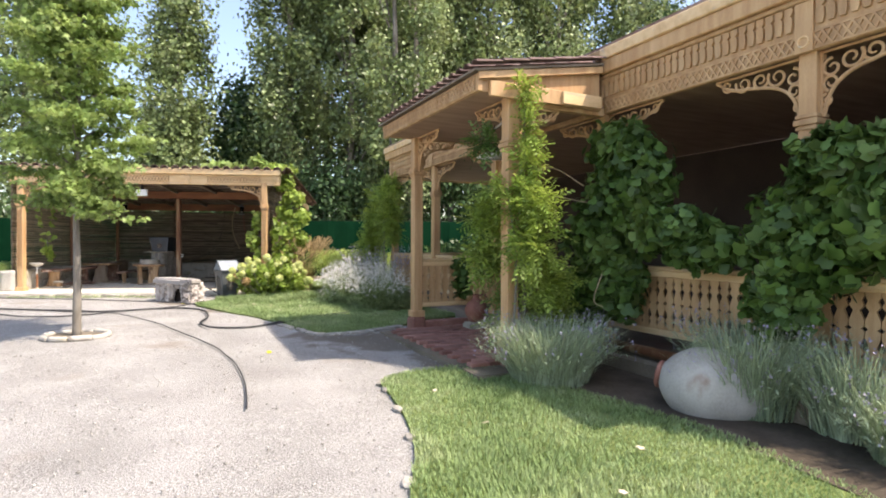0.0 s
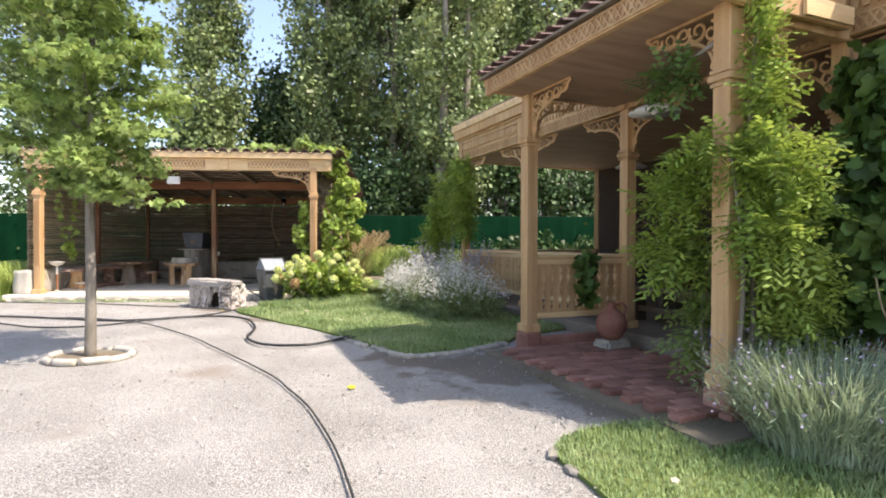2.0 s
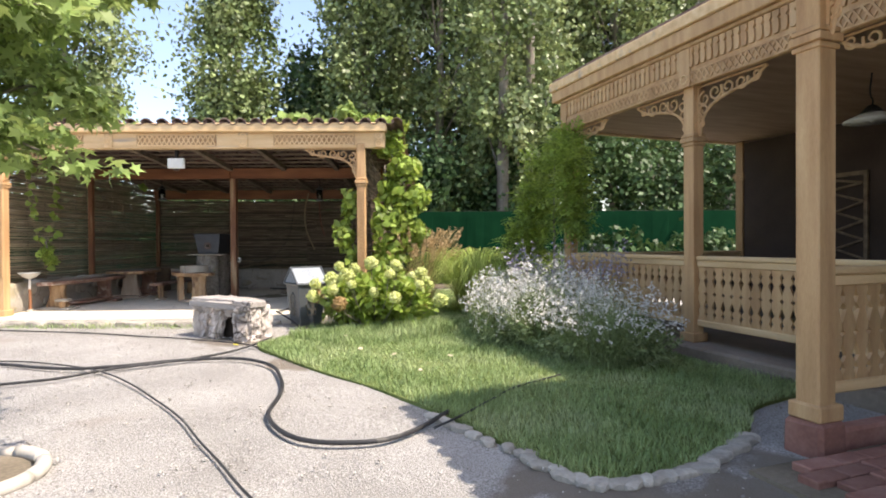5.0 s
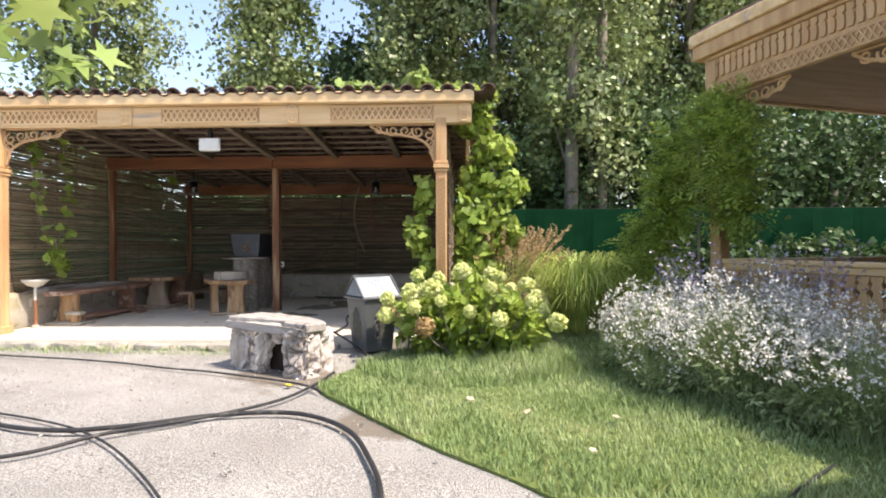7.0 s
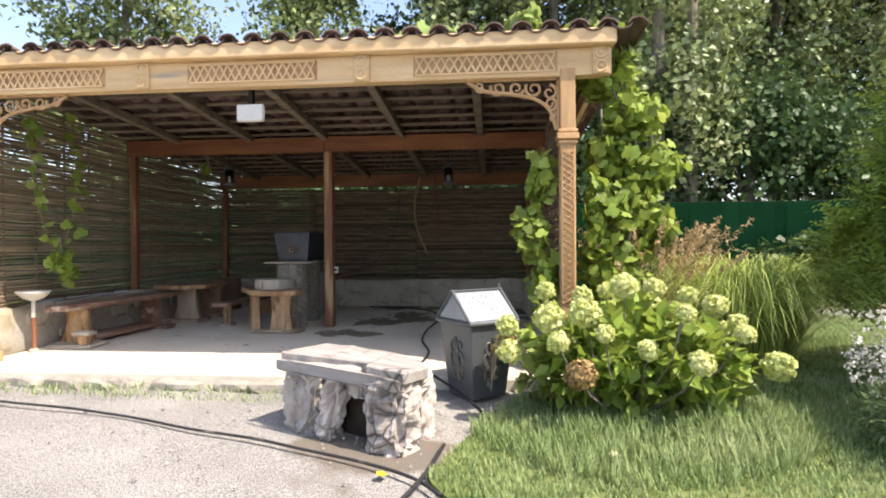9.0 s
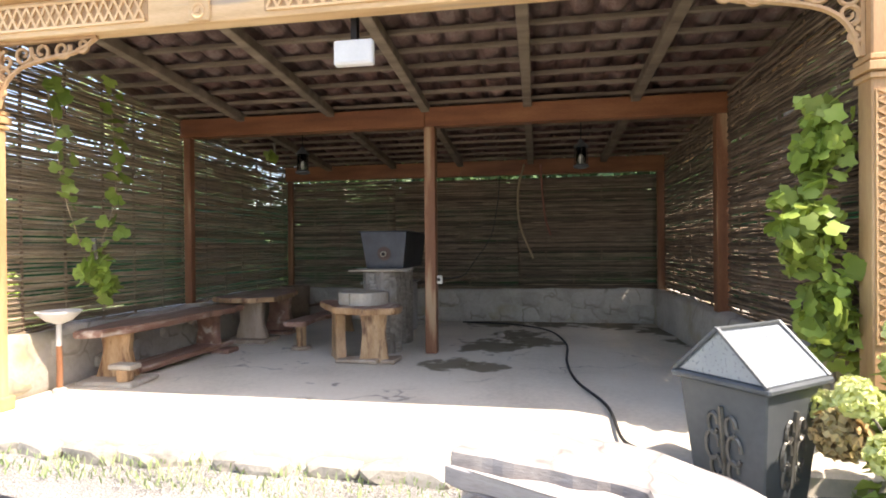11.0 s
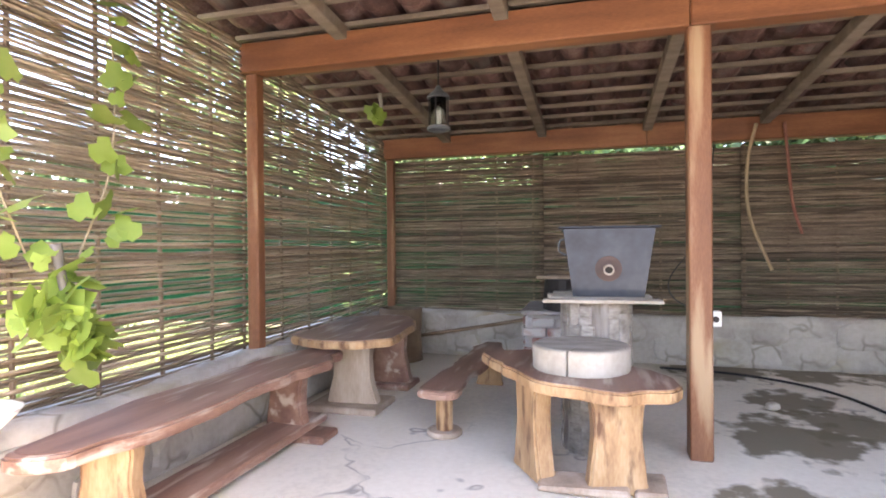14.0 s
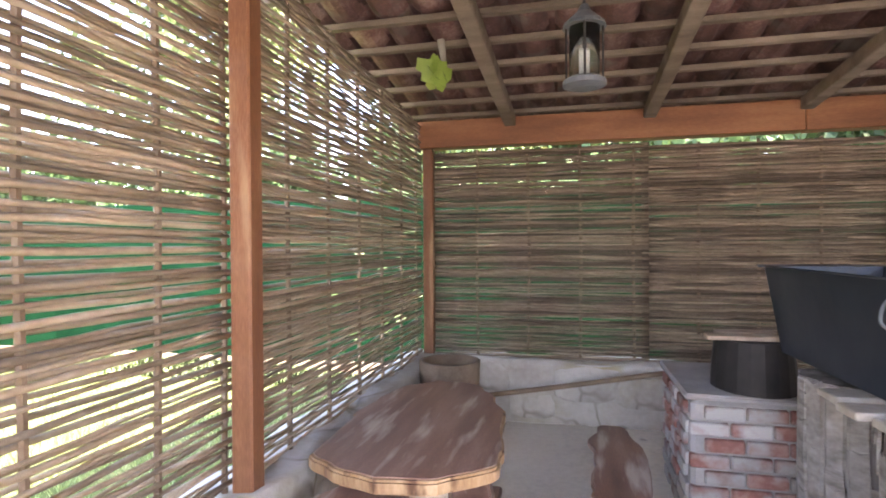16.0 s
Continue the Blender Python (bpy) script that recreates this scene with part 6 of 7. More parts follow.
# grape on the main front
creeper("grape_vine", "dense dark green grape vine on the pavilion front", pav_m(MU - 0.25, 4.6, 0.2),
        [((0, 0.55, 1.2), (0.35, 0.5, 0.8)), ((0, 0.1, 1.9), (0.32, 0.62, 0.55)), ((0.02, 0.35, 2.35), (0.25, 0.45, 0.35)), ((0, -0.45, 1.35), (0.30, 0.6, 0.28)), ((-0.05, 0.75, 0.55), (0.35, 0.38, 0.5)), ((0, -0.9, 1.15), (0.25, 0.5, 0.22)), ((-0.05, 0.25, 0.75), (0.3, 0.35, 0.45))],
        5200, 0.105, LEAF_VINE, trunks=[[(0, 0.6, 0), (0.05, 0.6, 0.9), (0, 0.5, 1.8)]])
creeper("grape_vine", "dense dark green grape vine round the carved post", pav_m(MU - 0.25, 2.75, 0.2),
        [((0, 0.0, 1.25), (0.32, 0.55, 0.55)), ((0, -0.45, 1.5), (0.32, 0.6, 0.5)), ((-0.02, 0.2, 0.7), (0.26, 0.34, 0.35)), ((0, -0.3, 1.9), (0.25, 0.5, 0.25))],
        3200, 0.105, LEAF_VINE, trunks=[[(0, 0.1, 0), (0.05, 0.1, 0.9), (0, 0, 1.6)]])
for shoot in ([(4.4, 5.25, 2.1), (4.2, 5.6, 2.35), (4.05, 5.9, 2.3)], [(4.4, 5.2, 1.9), (4.2, 5.7, 2.0), (4.1, 6.0, 1.85)], [(4.4, 4.9, 1.1), (4.0, 4.6, 0.8), (3.9, 4.35, 0.75)]):
    stems([shoot], 0.008, CANE, pavilion, "bare_shoot")
# creeper on the far corner post
creeper("climbing_wisteria", "bright green creeper wrapped round the far corner post", pav_m(MU - 0.18, MV[-1], 0.1),
        [((0, -0.1, 2.75), (0.25, 0.55, 0.22)), ((-0.1, -0.45, 2.4), (0.32, 0.36, 0.28)), ((-0.1, 0.3, 2.45), (0.32, 0.4, 0.26)), ((-0.12, -0.45, 1.95), (0.35, 0.40, 0.30)), ((-0.2, 0.35, 2.0), (0.36, 0.42, 0.28)), ((-0.1, -0.5, 1.55), (0.32, 0.32, 0.24)), ((-0.2, 0.45, 1.6), (0.38, 0.55, 0.24)), ((-0.2, 0.75, 1.3), (0.38, 0.5, 0.2)), ((-0.25, 0.75, 0.95), (0.4, 0.55, 0.25))],
        1900, 0.23, LEAF_BRIGHT, "feather", [[(-0.1, 0, 0), (-0.12, 0, 1.4), (-0.1, 0, 2.8)]], shell=0.2)
creeper("hanging_plant", "green trailing plant draped over the porch railing", pav_m(PU + 0.72, 8.03, 0.62), [((0, -0.06, 0.42), (0.20, 0.12, 0.16)), ((0.0, -0.1, 0.12), (0.16, 0.08, 0.28))], 95, 0.13, LEAF_VINE, category="plant", shell=0.2)
creeper("climbing_wisteria", "green feathery shoots beside the porch step", pav_m(PU + 0.25, 5.75, 0.1), [((0, 0, 0.95), (0.35, 0.28, 0.3)), ((0, 0.1, 0.5), (0.22, 0.15, 0.4))], 150, 0.26, LEAF_TREE, "feather", [[(0, 0, 0), (0.02, 0.05, 0.5), (0.0, 0.0, 1.0)]], category="creeper", shell=0.3)
# grape on the shed's right post
creeper("grape_vine", "bright green grape vine climbing the shed corner", pose(SX1 + 0.25, SY0 + 0.25, 0.1),
        [((0.15, 0.1, 2.85), (0.28, 0.35, 0.30)), ((0.42, 0.1, 2.45), (0.30, 0.34, 0.26)), ((0.18, 0.1, 2.1), (0.24, 0.3, 0.3)), ((0.55, 0.1, 1.95), (0.32, 0.34, 0.28)), ((0.30, 0.0, 1.6), (0.30, 0.3, 0.3)), ((0.55, 0.1, 1.4), (0.28, 0.3, 0.25)), ((0.2, 0, 1.05), (0.34, 0.35, 0.35)), ((-0.45, -0.1, 1.85), (0.16, 0.16, 0.30)), ((-0.55, -0.1, 1.35), (0.20, 0.2, 0.30)), ((-0.42, -0.1, 0.85), (0.18, 0.2, 0.35)), ((0.0, 0.4, 3.2), (0.5, 0.6, 0.16)), ((0.1, 0.2, 0.5), (0.45, 0.35, 0.35)), ((0.0, -0.2, 1.5), (0.12, 0.1, 0.45))],
        4200, 0.088, LEAF_BRIGHT, trunks=[[(0.1, 0, 0), (0.15, 0, 1.2), (0.1, 0, 2.5)], [(-0.3, 0, 0), (-0.42, 0, 1.0), (-0.45, 0, 1.9)], [(0.0, -0.1, 0.3), (0.3, -0.1, 1.2), (0.45, 0, 2.0), (0.2, 0, 2.7)]], shell=0.2)
creeper("grape_vine", "sprig of bright grape leaves on the tiled roof", pose(-4.1, SY0 + 0.5, 3.28), [((0, 0, 0.08), (0.7, 0.35, 0.12)), ((1.0, 0.2, 0.1), (0.5, 0.4, 0.14)), ((0.85, 0.0, 0.25), (0.22, 0.2, 0.2))], 330, 0.13, LEAF_TREE, shell=0.1)
# strands hanging inside the woven wall
for pts, k, sz, lab in (([(-8.60, 14.66, 2.75), (-8.58, 14.72, 2.3), (-8.57, 14.8, 1.8), (-8.55, 14.95, 1.35)], 24, 0.105, "slender vine strand hanging inside the wicker wall"),
                        ([(-8.60, 15.30, 2.85), (-8.58, 15.36, 2.3), (-8.57, 15.33, 1.8), (-8.55, 15.15, 1.4)], 24, 0.105, "slender vine strand hanging inside the wicker wall")):
    t = thing("vine_strand", pose(0, 0, 0), lab, "vine", "vine strands on the wicker wall")
    p = spline(pts, 8)
    part("stem", Geo().tube(p, 0.005, 5), CANE, t)
    q = np.array([tuple(p[int(i * (len(p) - 1) / (k - 1))]) for i in range(k)]) + rng.normal(size=(k, 3)) * (0.015, 0.06, 0.03)
    q[:, 0] = np.maximum(q[:, 0], -8.62) + 0.05
    cloud("leaves", grape_leaves(q, sz, np.tile([[1.0, -0.5, 0.2]], (k, 1))), GRAPE, LEAF_BRIGHT, t)
creeper("vine_cluster", "bunch of bright grape leaves hanging by the wicker wall", pose(-8.47, 15.0, 0.95), [((0, 0.0, 0.25), (0.08, 0.17, 0.18)), ((0, 0.1, 0.08), (0.07, 0.13, 0.13))], 85, 0.10, LEAF_BRIGHT, trunks=[[(-0.02, 0.0, 0.5), (0, 0.02, 0.3), (0, 0.08, 0.05)]], shell=0.1)
creeper("vine_cluster", "few young grape leaves by the ceiling corner", pose(-8.3, 17.9, 2.62), [((0, 0, 0), (0.1, 0.12, 0.08))], 7, 0.11, LEAF_BRIGHT, trunks=[[(0.0, 0.0, 0.18), (0.01, 0.02, 0.06), (0, 0.05, -0.06)]], shell=0.1)


def maple_leaves(c, size, out=None, up=0.3):
    """Leaves with five deep pointed lobes: a centre and ten rim points each."""
    n = len(c)
    d = unit(rng.normal(size=(n, 3)))
    d[:, 2] = -np.abs(d[:, 2]) * 0.7
    d = unit(d)
    nrm = rng.normal(size=(n, 3)) * 0.6
    nrm[:, 2] += up
    if out is not None:
        nrm += out * 0.5
    nrm = unit(nrm - d * (nrm * d).sum(1, keepdims=True))
    s = np.cross(d, nrm)
    ln = (size * (1 + 0.35 * rng.uniform(-1, 1, n)))[:, None]
    v = [c]
    for k in range(10):
        a = math.pi + 2 * math.pi * k / 10
        r = 0.26 if k % 2 == 0 else (0.52, 0.62, 0.72, 0.62, 0.52)[k // 2]
        p, q = r * math.sin(a), r * math.cos(a)
        v.append(c + s * p * ln + d * q * ln - nrm * ln * 0.2 * r * (k % 2))
    return np.stack(v, 1)


# young tree
def young_tree():
    t = thing("young_tree", pose(TREE_X, TREE_Y, gz(0, TREE_Y)), "slim young tree with lobed bright green leaves", "tree")
    part("trunk", Geo().tube(spline([(0, 0, -0.05), (0.01, 0, 0.8), (-0.01, 0.02, 1.8), (0.03, 0, 3.2), (0.05, 0, 4.8), (0.02, 0, 6.0)], 6), [0.062 - 0.05 * i / 30 for i in range(31)], 10), BARK, t, smooth=True)
    limbs, cs = [], []
    k = 0
    z = 1.80
    while z < 5.9:
        f = (z - 1.80) / 4.1
        reach = (0.90 * (1 - f) ** 0.6 + 0.18) * (0.58 + 0.42 * min(1.0, f / 0.2)) * random.uniform(0.75, 1.1)
        a = k * 2.4 + random.uniform(-0.3, 0.3)
        sag = 0.30 - 0.42 * (1 - f) ** 4
        e = (reach * math.cos(a), reach * math.sin(a), z + sag * reach + 0.08)
        mid = (e[0] * 0.5, e[1] * 0.5, z + 0.20 * reach)
        limbs.append([(0.02, 0, z - 0.1), mid, e])
        for q in spline(limbs[-1], 4)[2:]:
            for _ in range(3):
                cs.append(((q.x + random.gauss(0, 0.14), q.y + random.gauss(0, 0.14), q.z + random.gauss(0, 0.06)), (0.24, 0.24, 0.09)))
        k += 1
        z += 0.105
    stems(limbs, 0.014, BARK, t, "branchwork")
    c, d = blob_points(19000, [b[0] for b in cs], [b[1] for b in cs], 0.1)
    cloud("crown", maple_leaves(c, 0.082, d, 0.8), GRAPE, LEAF_TREE, t, "stuff")


young_tree()


def tall_tree(x, y, h, r, n, leaf, mat, z0=1.2, narrow=0.5, name="poplar_tree", label="tall poplar with pale shimmering grey-green leaves", clump=0.40, lean=0.0):
    t = thing(name, pose(x, y, 0), label, "tree")
    part("trunk", Geo().tube([(0, 0, -0.1), (0.05, 0, h * 0.3), (0.15 + lean * 0.6, 0, h * 0.65), (lean, 0, h * 0.95)], [0.22, 0.18, 0.11, 0.03], 10), BARK, t, smooth=True)
    m = int(n / 190)
    f = rng.uniform(0, 1, m) ** 0.85
    rad = r * np.sin(np.pi * (0.10 + 0.88 * f)) ** narrow * (1 + 0.22 * np.sin(f * 19 + x))
    a = rng.uniform(0, 2 * np.pi, m)
    rr = rad * np.sqrt(rng.uniform(0.15, 1.0, m))
    c = np.stack([rr * np.cos(a) + lean * f, rr * np.sin(a), z0 + (h - z0) * f], 1)
    limbs = [[(0.1 * c[i, 0], 0.1 * c[i, 1], max(c[i, 2] - 1.2 - 0.5 * rr[i], 0.5)), (0.6 * c[i, 0], 0.6 * c[i, 1], c[i, 2] - 0.5), tuple(c[i])] for i in range(0, m, 6)]
    stems(limbs, 0.05, BARK, t, "branchwork")
    k = rng.integers(0, m, n)
    p = c[k] + rng.normal(size=(n, 3)) * (clump, clump, clump * 1.25) * (0.6 + 0.8 * rng.uniform(0, 1, m)[k])[:, None]
    cloud("crown", leaf_quads(p, leaf, 0.8, 0.12, face=unit(p - c[k]) * 0.9 + unit(c[k] * (1, 1, 0)) * 0.5), LEAF, mat, t, "stuff")


for x, y, h, r, n, z0 in ((-9.9, 28, 13.6, 1.75, 20000, 1.5), (-16.3, 27, 15.5, 2.7, 25000, 1.5), (-4.7, 28.5, 18.5, 1.9, 24000, 1.5), (-1.6, 28, 18, 2.6, 26000, 1.8), (2.2, 29, 17.5, 2.6, 26000, 3.5), (5.8, 28.5, 17.5, 2.5, 22000, 4.0), (9.5, 29, 18, 2.9, 20000, 2.0), (14, 29, 17, 3.0, 15000, 1.5), (19, 28, 16, 3.0, 12000, 1.5)):
    tall_tree(x, y, h, r, n, 0.19, LEAF_POPLAR, z0)
# Back row added as filler, leaves coloured dark for the shade between the poplars.
for x, y, h, r, n in ((-13, 33, 5.0, 2.2, 5000), (-7.3, 31, 9.6, 1.9, 11000), (-8.4, 33, 6, 2.4, 7000), (-3.2, 32, 17.5, 3.0, 14000), (0.6, 33, 18, 3.2, 14000), (4.2, 33, 18, 3.2, 13000), (8, 33, 18, 3.2, 12000), (12, 33, 17, 3.4, 10000), (17, 33, 16, 3.5, 9000)):
    tall_tree(x, y, h, r, n, 0.24, LEAF_DARK, 1.0, 0.4, "dark_tree", "dark green tree behind the row of poplars", 0.6)
for x, y, h, r, n in ((-18, 23.8, 3.6, 2.0, 5000), (-13.4, 24, 3.2, 2.0, 5000), (-9.5, 24, 3.0, 1.8, 4000), (-5.5, 24.2, 3.6, 1.8, 4500), (-2.2, 24, 4.4, 1.7, 6000), (0.6, 24.6, 4.0, 1.6, 5000), (3.0, 24.2, 5.2, 1.8, 7000), (5.6, 24, 4.6, 1.7, 6000), (8.2, 24, 5.4, 1.9, 6000), (11.5, 24, 5, 2.0, 5000)):
    tall_tree(x, y, h, r, n, 0.17, LEAF_DARK, 0.3, 0.35, "shrub", "dark leafy shrub behind the green fence", 0.4)

# two bare-stemmed poplars close behind the fence
for x, y, h, r, n, z0 in ((0.43, 23.2, 15.5, 1.7, 8500, 2.9), (1.35, 23.6, 15.0, 1.7, 7500, 3.9)):
    tall_tree(x, y, h, r, n, 0.17, LEAF_POPLAR, z0, label="tall poplar with bare pale trunk behind the green fence", clump=0.3)
for x, y, h, r, n in ((-16.4, 11.5, 1.7, 0.8, 1800), (-16.2, 14.6, 1.9, 0.9, 2000), (-16.5, 18.2, 1.8, 0.9, 2000)):
    tall_tree(x, y, h, r, n, 0.12, LEAF_TREE, 0.2, 0.35, "shrub", "light green shrub at the edge of the lawn", 0.25)

# fences
def fence(x0, y0, x1, y1, top, label):
    ln = math.hypot(x1 - x0, y1 - y0)
    t = thing("fence", pose(x0, y0, 0.05, 0, 0, math.degrees(math.atan2(y1 - y0, x1 - x0))), label, "fence")
    g = Geo()
    n = int(ln / 0.25)
    for k in range(n + 1):
        x = ln * k / n
        y = 0.03 * math.sin(k * 0.9) + 0.02 * math.sin(k * 2.3)
        g.v += [(x, y, 0.0), (x, y * 0.3, top), (x, y + 0.006, 0.0), (x, y * 0.3 + 0.006, top)]
    for k in range(n):
        b = k * 4
        g.f += [(b, b + 4, b + 5, b + 1), (b + 2, b + 3, b + 7, b + 6), (b + 1, b + 5, b + 7, b + 3)]
    part("netting", g, NETTING, t, "green shade netting")
    for k in range(int(ln / 2.6) + 1):
        part("fence_post", Geo().tube([(k * 2.6, 0.05, 0), (k * 2.6, 0.05, top + 0.08)], 0.022, 8), IRON, t)
    part("wire", Geo().tube([(0, 0.04, top), (ln, 0.04, top)], 0.006, 5), IRON, t)


fence(-17.6, 21.6, 17, 21.6, 2.2, "green netting fence stretched between thin posts")
fence(-17.6, 7.0, -17.6, 21.5, 1.5, "green netting fence along the lawn by the shed")
creeper("ivy_hedge", "dark ivy growing over the green fence", pose(4.5, 21.1, 0), [((k * 0.9 - 2.6, 0, 0.8 + 0.2 * (k % 3)), (0.7, 0.3, 0.6)) for k in range(9)], 2600, 0.12, LEAF_DARK, category="hedge")
creeper("low_hedge", "bright low hedge along the side fence", pose(-16.6, 8.0, 0), [((0.3 * math.sin(k * 1.7), k * 0.8, 0.5), (0.5, 0.6, 0.6)) for k in range(17)], 5000, 0.15, LEAF_BRIGHT, category="hedge")


# tufts and flowering bushes
def blades(n, base_r, h, spread, width, mat, parent, name, seg=4, droop=0.5, jitter=0.35, kind="stuff"):
    """Arching blades from a tuft, each a tapering strip."""
    a = rng.uniform(0, 2 * np.pi, n)
    rb = base_r * np.sqrt(rng.uniform(0, 1, n))
    base = np.stack([rb * np.cos(a), rb * np.sin(a), np.zeros(n)], 1)
    a2 = a + rng.normal(0, 0.5, n)
    out = np.stack([np.cos(a2), np.sin(a2), np.zeros(n)], 1)
    hh = h * (1 - jitter * rng.uniform(0, 1, n))
    sp = spread * rng.uniform(0.15, 1.0, n)
    side = np.stack([-np.sin(a2), np.cos(a2), np.zeros(n)], 1)
    vs = []
    for i in range(seg + 1):
        f = i / seg
        p = base + out * (sp * f ** 1.6)[:, None]
        p[:, 2] += hh * (f - droop * f ** 3 * 0.55)
        w = width * (1 - f) ** 0.7 + 0.0006
        vs.append(p - side * w)
        vs.append(p + side * w)
    v = np.stack(vs, 1)
    f = [(2 * i, 2 * i + 1, 2 * i + 3, 2 * i + 2) for i in range(seg)]
    return cloud(name, v, f, mat, parent, kind), v


LAV = material("lavender_green", [(0.24, 0.305, 0.18), (0.35, 0.42, 0.27), (0.46, 0.52, 0.37)], 2, 0.7, bump=0, fine=8, vary=0.35, island=True, through_light=0.2)
LAVF = material("lavender_flower", [(0.26, 0.22, 0.32), (0.38, 0.34, 0.43)], 3, 0.8, bump=0, vary=0.3, island=True)
FEATHER = material("fountain_grass", [(0.25, 0.35, 0.08), (0.38, 0.48, 0.13), (0.52, 0.58, 0.24)], 2, 0.55, bump=0, fine=8, vary=0.4, island=True, through_light=0.4)
GAURA_LEAF = material("grey_green_leaf", [(0.15, 0.21, 0.085), (0.24, 0.31, 0.145), (0.36, 0.42, 0.24)], 2, 0.6, bump=0, fine=8, vary=0.35, island=True, through_light=0.3)
STRAW = material("straw_plume", [(0.33, 0.23, 0.11), (0.46, 0.33, 0.18), (0.56, 0.43, 0.26)], 3, 0.8, bump=0, vary=0.25, island=True, through_light=0.2)
PETAL = material("white_petal", [(0.62, 0.60, 0.58), (0.78, 0.76, 0.74)], 3, 0.7, bump=0, vary=0.12, island=True, through_light=0.25)
CREAM = material("cream_green_petal", [(0.48, 0.56, 0.18), (0.64, 0.69, 0.30), (0.76, 0.78, 0.46)], 4, 0.7, bump=0, fine=10, vary=0.15, island=True, through_light=0.25)


def lavender(x, y, r, h, n, label):
    t = thing("lavender_bush", pose(x, y, gz(x, y) + 0.02), label, "lavender")
    _, v = blades(n, r * 0.6, h, r * 0.85, 0.005, LAV, t, "stalkwork", 3, 0.15, 0.55)
    # small leaves along the stems
    k = rng.integers(0, n, n * 3)
    f = rng.uniform(0.15, 0.9, n * 3)
    i = np.minimum((f * 3).astype(int), 2)
    fr = (f * 3 - i)[:, None]
    p = v[k, 2 * i] * (1 - fr) + v[k, 2 * i + 2] * fr
    cloud("leaves", leaf_quads(p, 0.055, 0.16, 0.0, -0.8), QUAD, LAV, t, "stuff")
    tips = v[rng.choice(n, n // 9, False), -1]
    cloud("blossom", leaf_quads(np.repeat(tips, 4, 0) + rng.normal(size=(len(tips) * 4, 3)) * (0.006, 0.006, 0.02), 0.022, 0.6), QUAD, LAVF, t, "stuff")


lavender(1.75, 5.50, 0.66, 0.74, 2300, "silvery green lavender bush with few purple tips")
lavender(3.2, 4.35, 0.6, 0.9, 1800, "grey-green lavender bush with faded flower spikes")
lavender(3.65, 3.75, 0.6, 0.85, 1800, "grey-green lavender bush with faded flower spikes")
lavender(3.55, 3.15, 0.5, 0.6, 1300, "grey-green lavender bush beside the clay jar")


def gaura(x, y, rx, ry, h, n, label, white=1.0, lush=1.0):
    """Many thin arching stems from a loose crown of leaves, small white flowers along their upper parts."""
    t = thing("flowering_bush", pose(x, y, gz(x, y) + 0.02), label, "bush")
    c, d = blob_points(int(n * 2.4 * lush), [(0, 0, h * 0.28), (-rx * 0.4, ry * 0.2, h * 0.25), (rx * 0.4, -ry * 0.2, h * 0.25), (0.1 * rx, ry * 0.4, h * 0.30)], [(rx * 0.8, ry * 0.8, h * 0.36), (rx * 0.55, ry * 0.6, h * 0.30), (rx * 0.55, ry * 0.6, h * 0.30), (rx * 0.6, ry * 0.5, h * 0.36)], 0.35)
    c[:, 2] = np.maximum(c[:, 2], 0.02)
    cloud("foliage", leaf_quads(c, 0.065, 0.26, 0.15, 0.0, d), LEAF, GAURA_LEAF, t, "stuff")
    k = int(n * 0.42)
    a = rng.uniform(0, 2 * np.pi, k)
    r0, r1 = np.sqrt(rng.uniform(0, 1, k)) * 0.55, np.sqrt(rng.uniform(0.02, 1, k)) * 1.12
    hh = h * np.sqrt(np.clip(1.12 - 0.62 * r1 ** 2, 0.1, 2)) * rng.uniform(0.72, 1.08, k)
    a2 = a + rng.normal(0, 0.25, k)
    pts = []
    for i in range(6):
        f = i / 5
        rr = r0 + (r1 - r0) * f ** 1.3
        aa = a + (a2 - a) * f
        pts.append(np.stack([rx * rr * np.cos(aa), ry * rr * np.sin(aa), hh * (f - 0.16 * f ** 3) / 0.84], 1))
    side = np.stack([-np.sin(a), np.cos(a), 0 * a], 1)
    v = np.stack([q for i, p in enumerate(pts) for q in (p - side * 0.0022 * (1.1 - i / 5), p + side * 0.0022 * (1.1 - i / 5))], 1)
    cloud("stalkwork", v, [(2 * i, 2 * i + 1, 2 * i + 3, 2 * i + 2) for i in range(5)], GAURA_LEAF, t, "stuff")
    m = int(n * 0.75 * white)
    w = rng.integers(0, k, m)
    f = 5 - 1.9 * rng.uniform(0, 1, m) ** 1.6
    i = np.minimum(f.astype(int), 4)
    fr = (f - i)[:, None]
    st = np.stack(pts, 1)
    c = st[w, i] * (1 - fr) + st[w, i + 1] * fr + rng.normal(size=(m, 3)) * 0.014
    c[:, 2] = np.maximum(c[:, 2], 0.06)
    pet = np.repeat(c, 4, 0) + rng.normal(size=(m * 4, 3)) * 0.012
    cloud("blossom", leaf_quads(pet, 0.023, 0.75, 0.4), QUAD, PETAL, t, "stuff", "small white flowers")
    lf = st[rng.integers(0, k, m * 2), rng.integers(1, 4, m * 2)] + rng.normal(size=(m * 2, 3)) * 0.02
    cloud("stem_leaves", leaf_quads(lf, 0.05, 0.22, 0.2, 0.0), LEAF, GAURA_LEAF, t, "stuff")


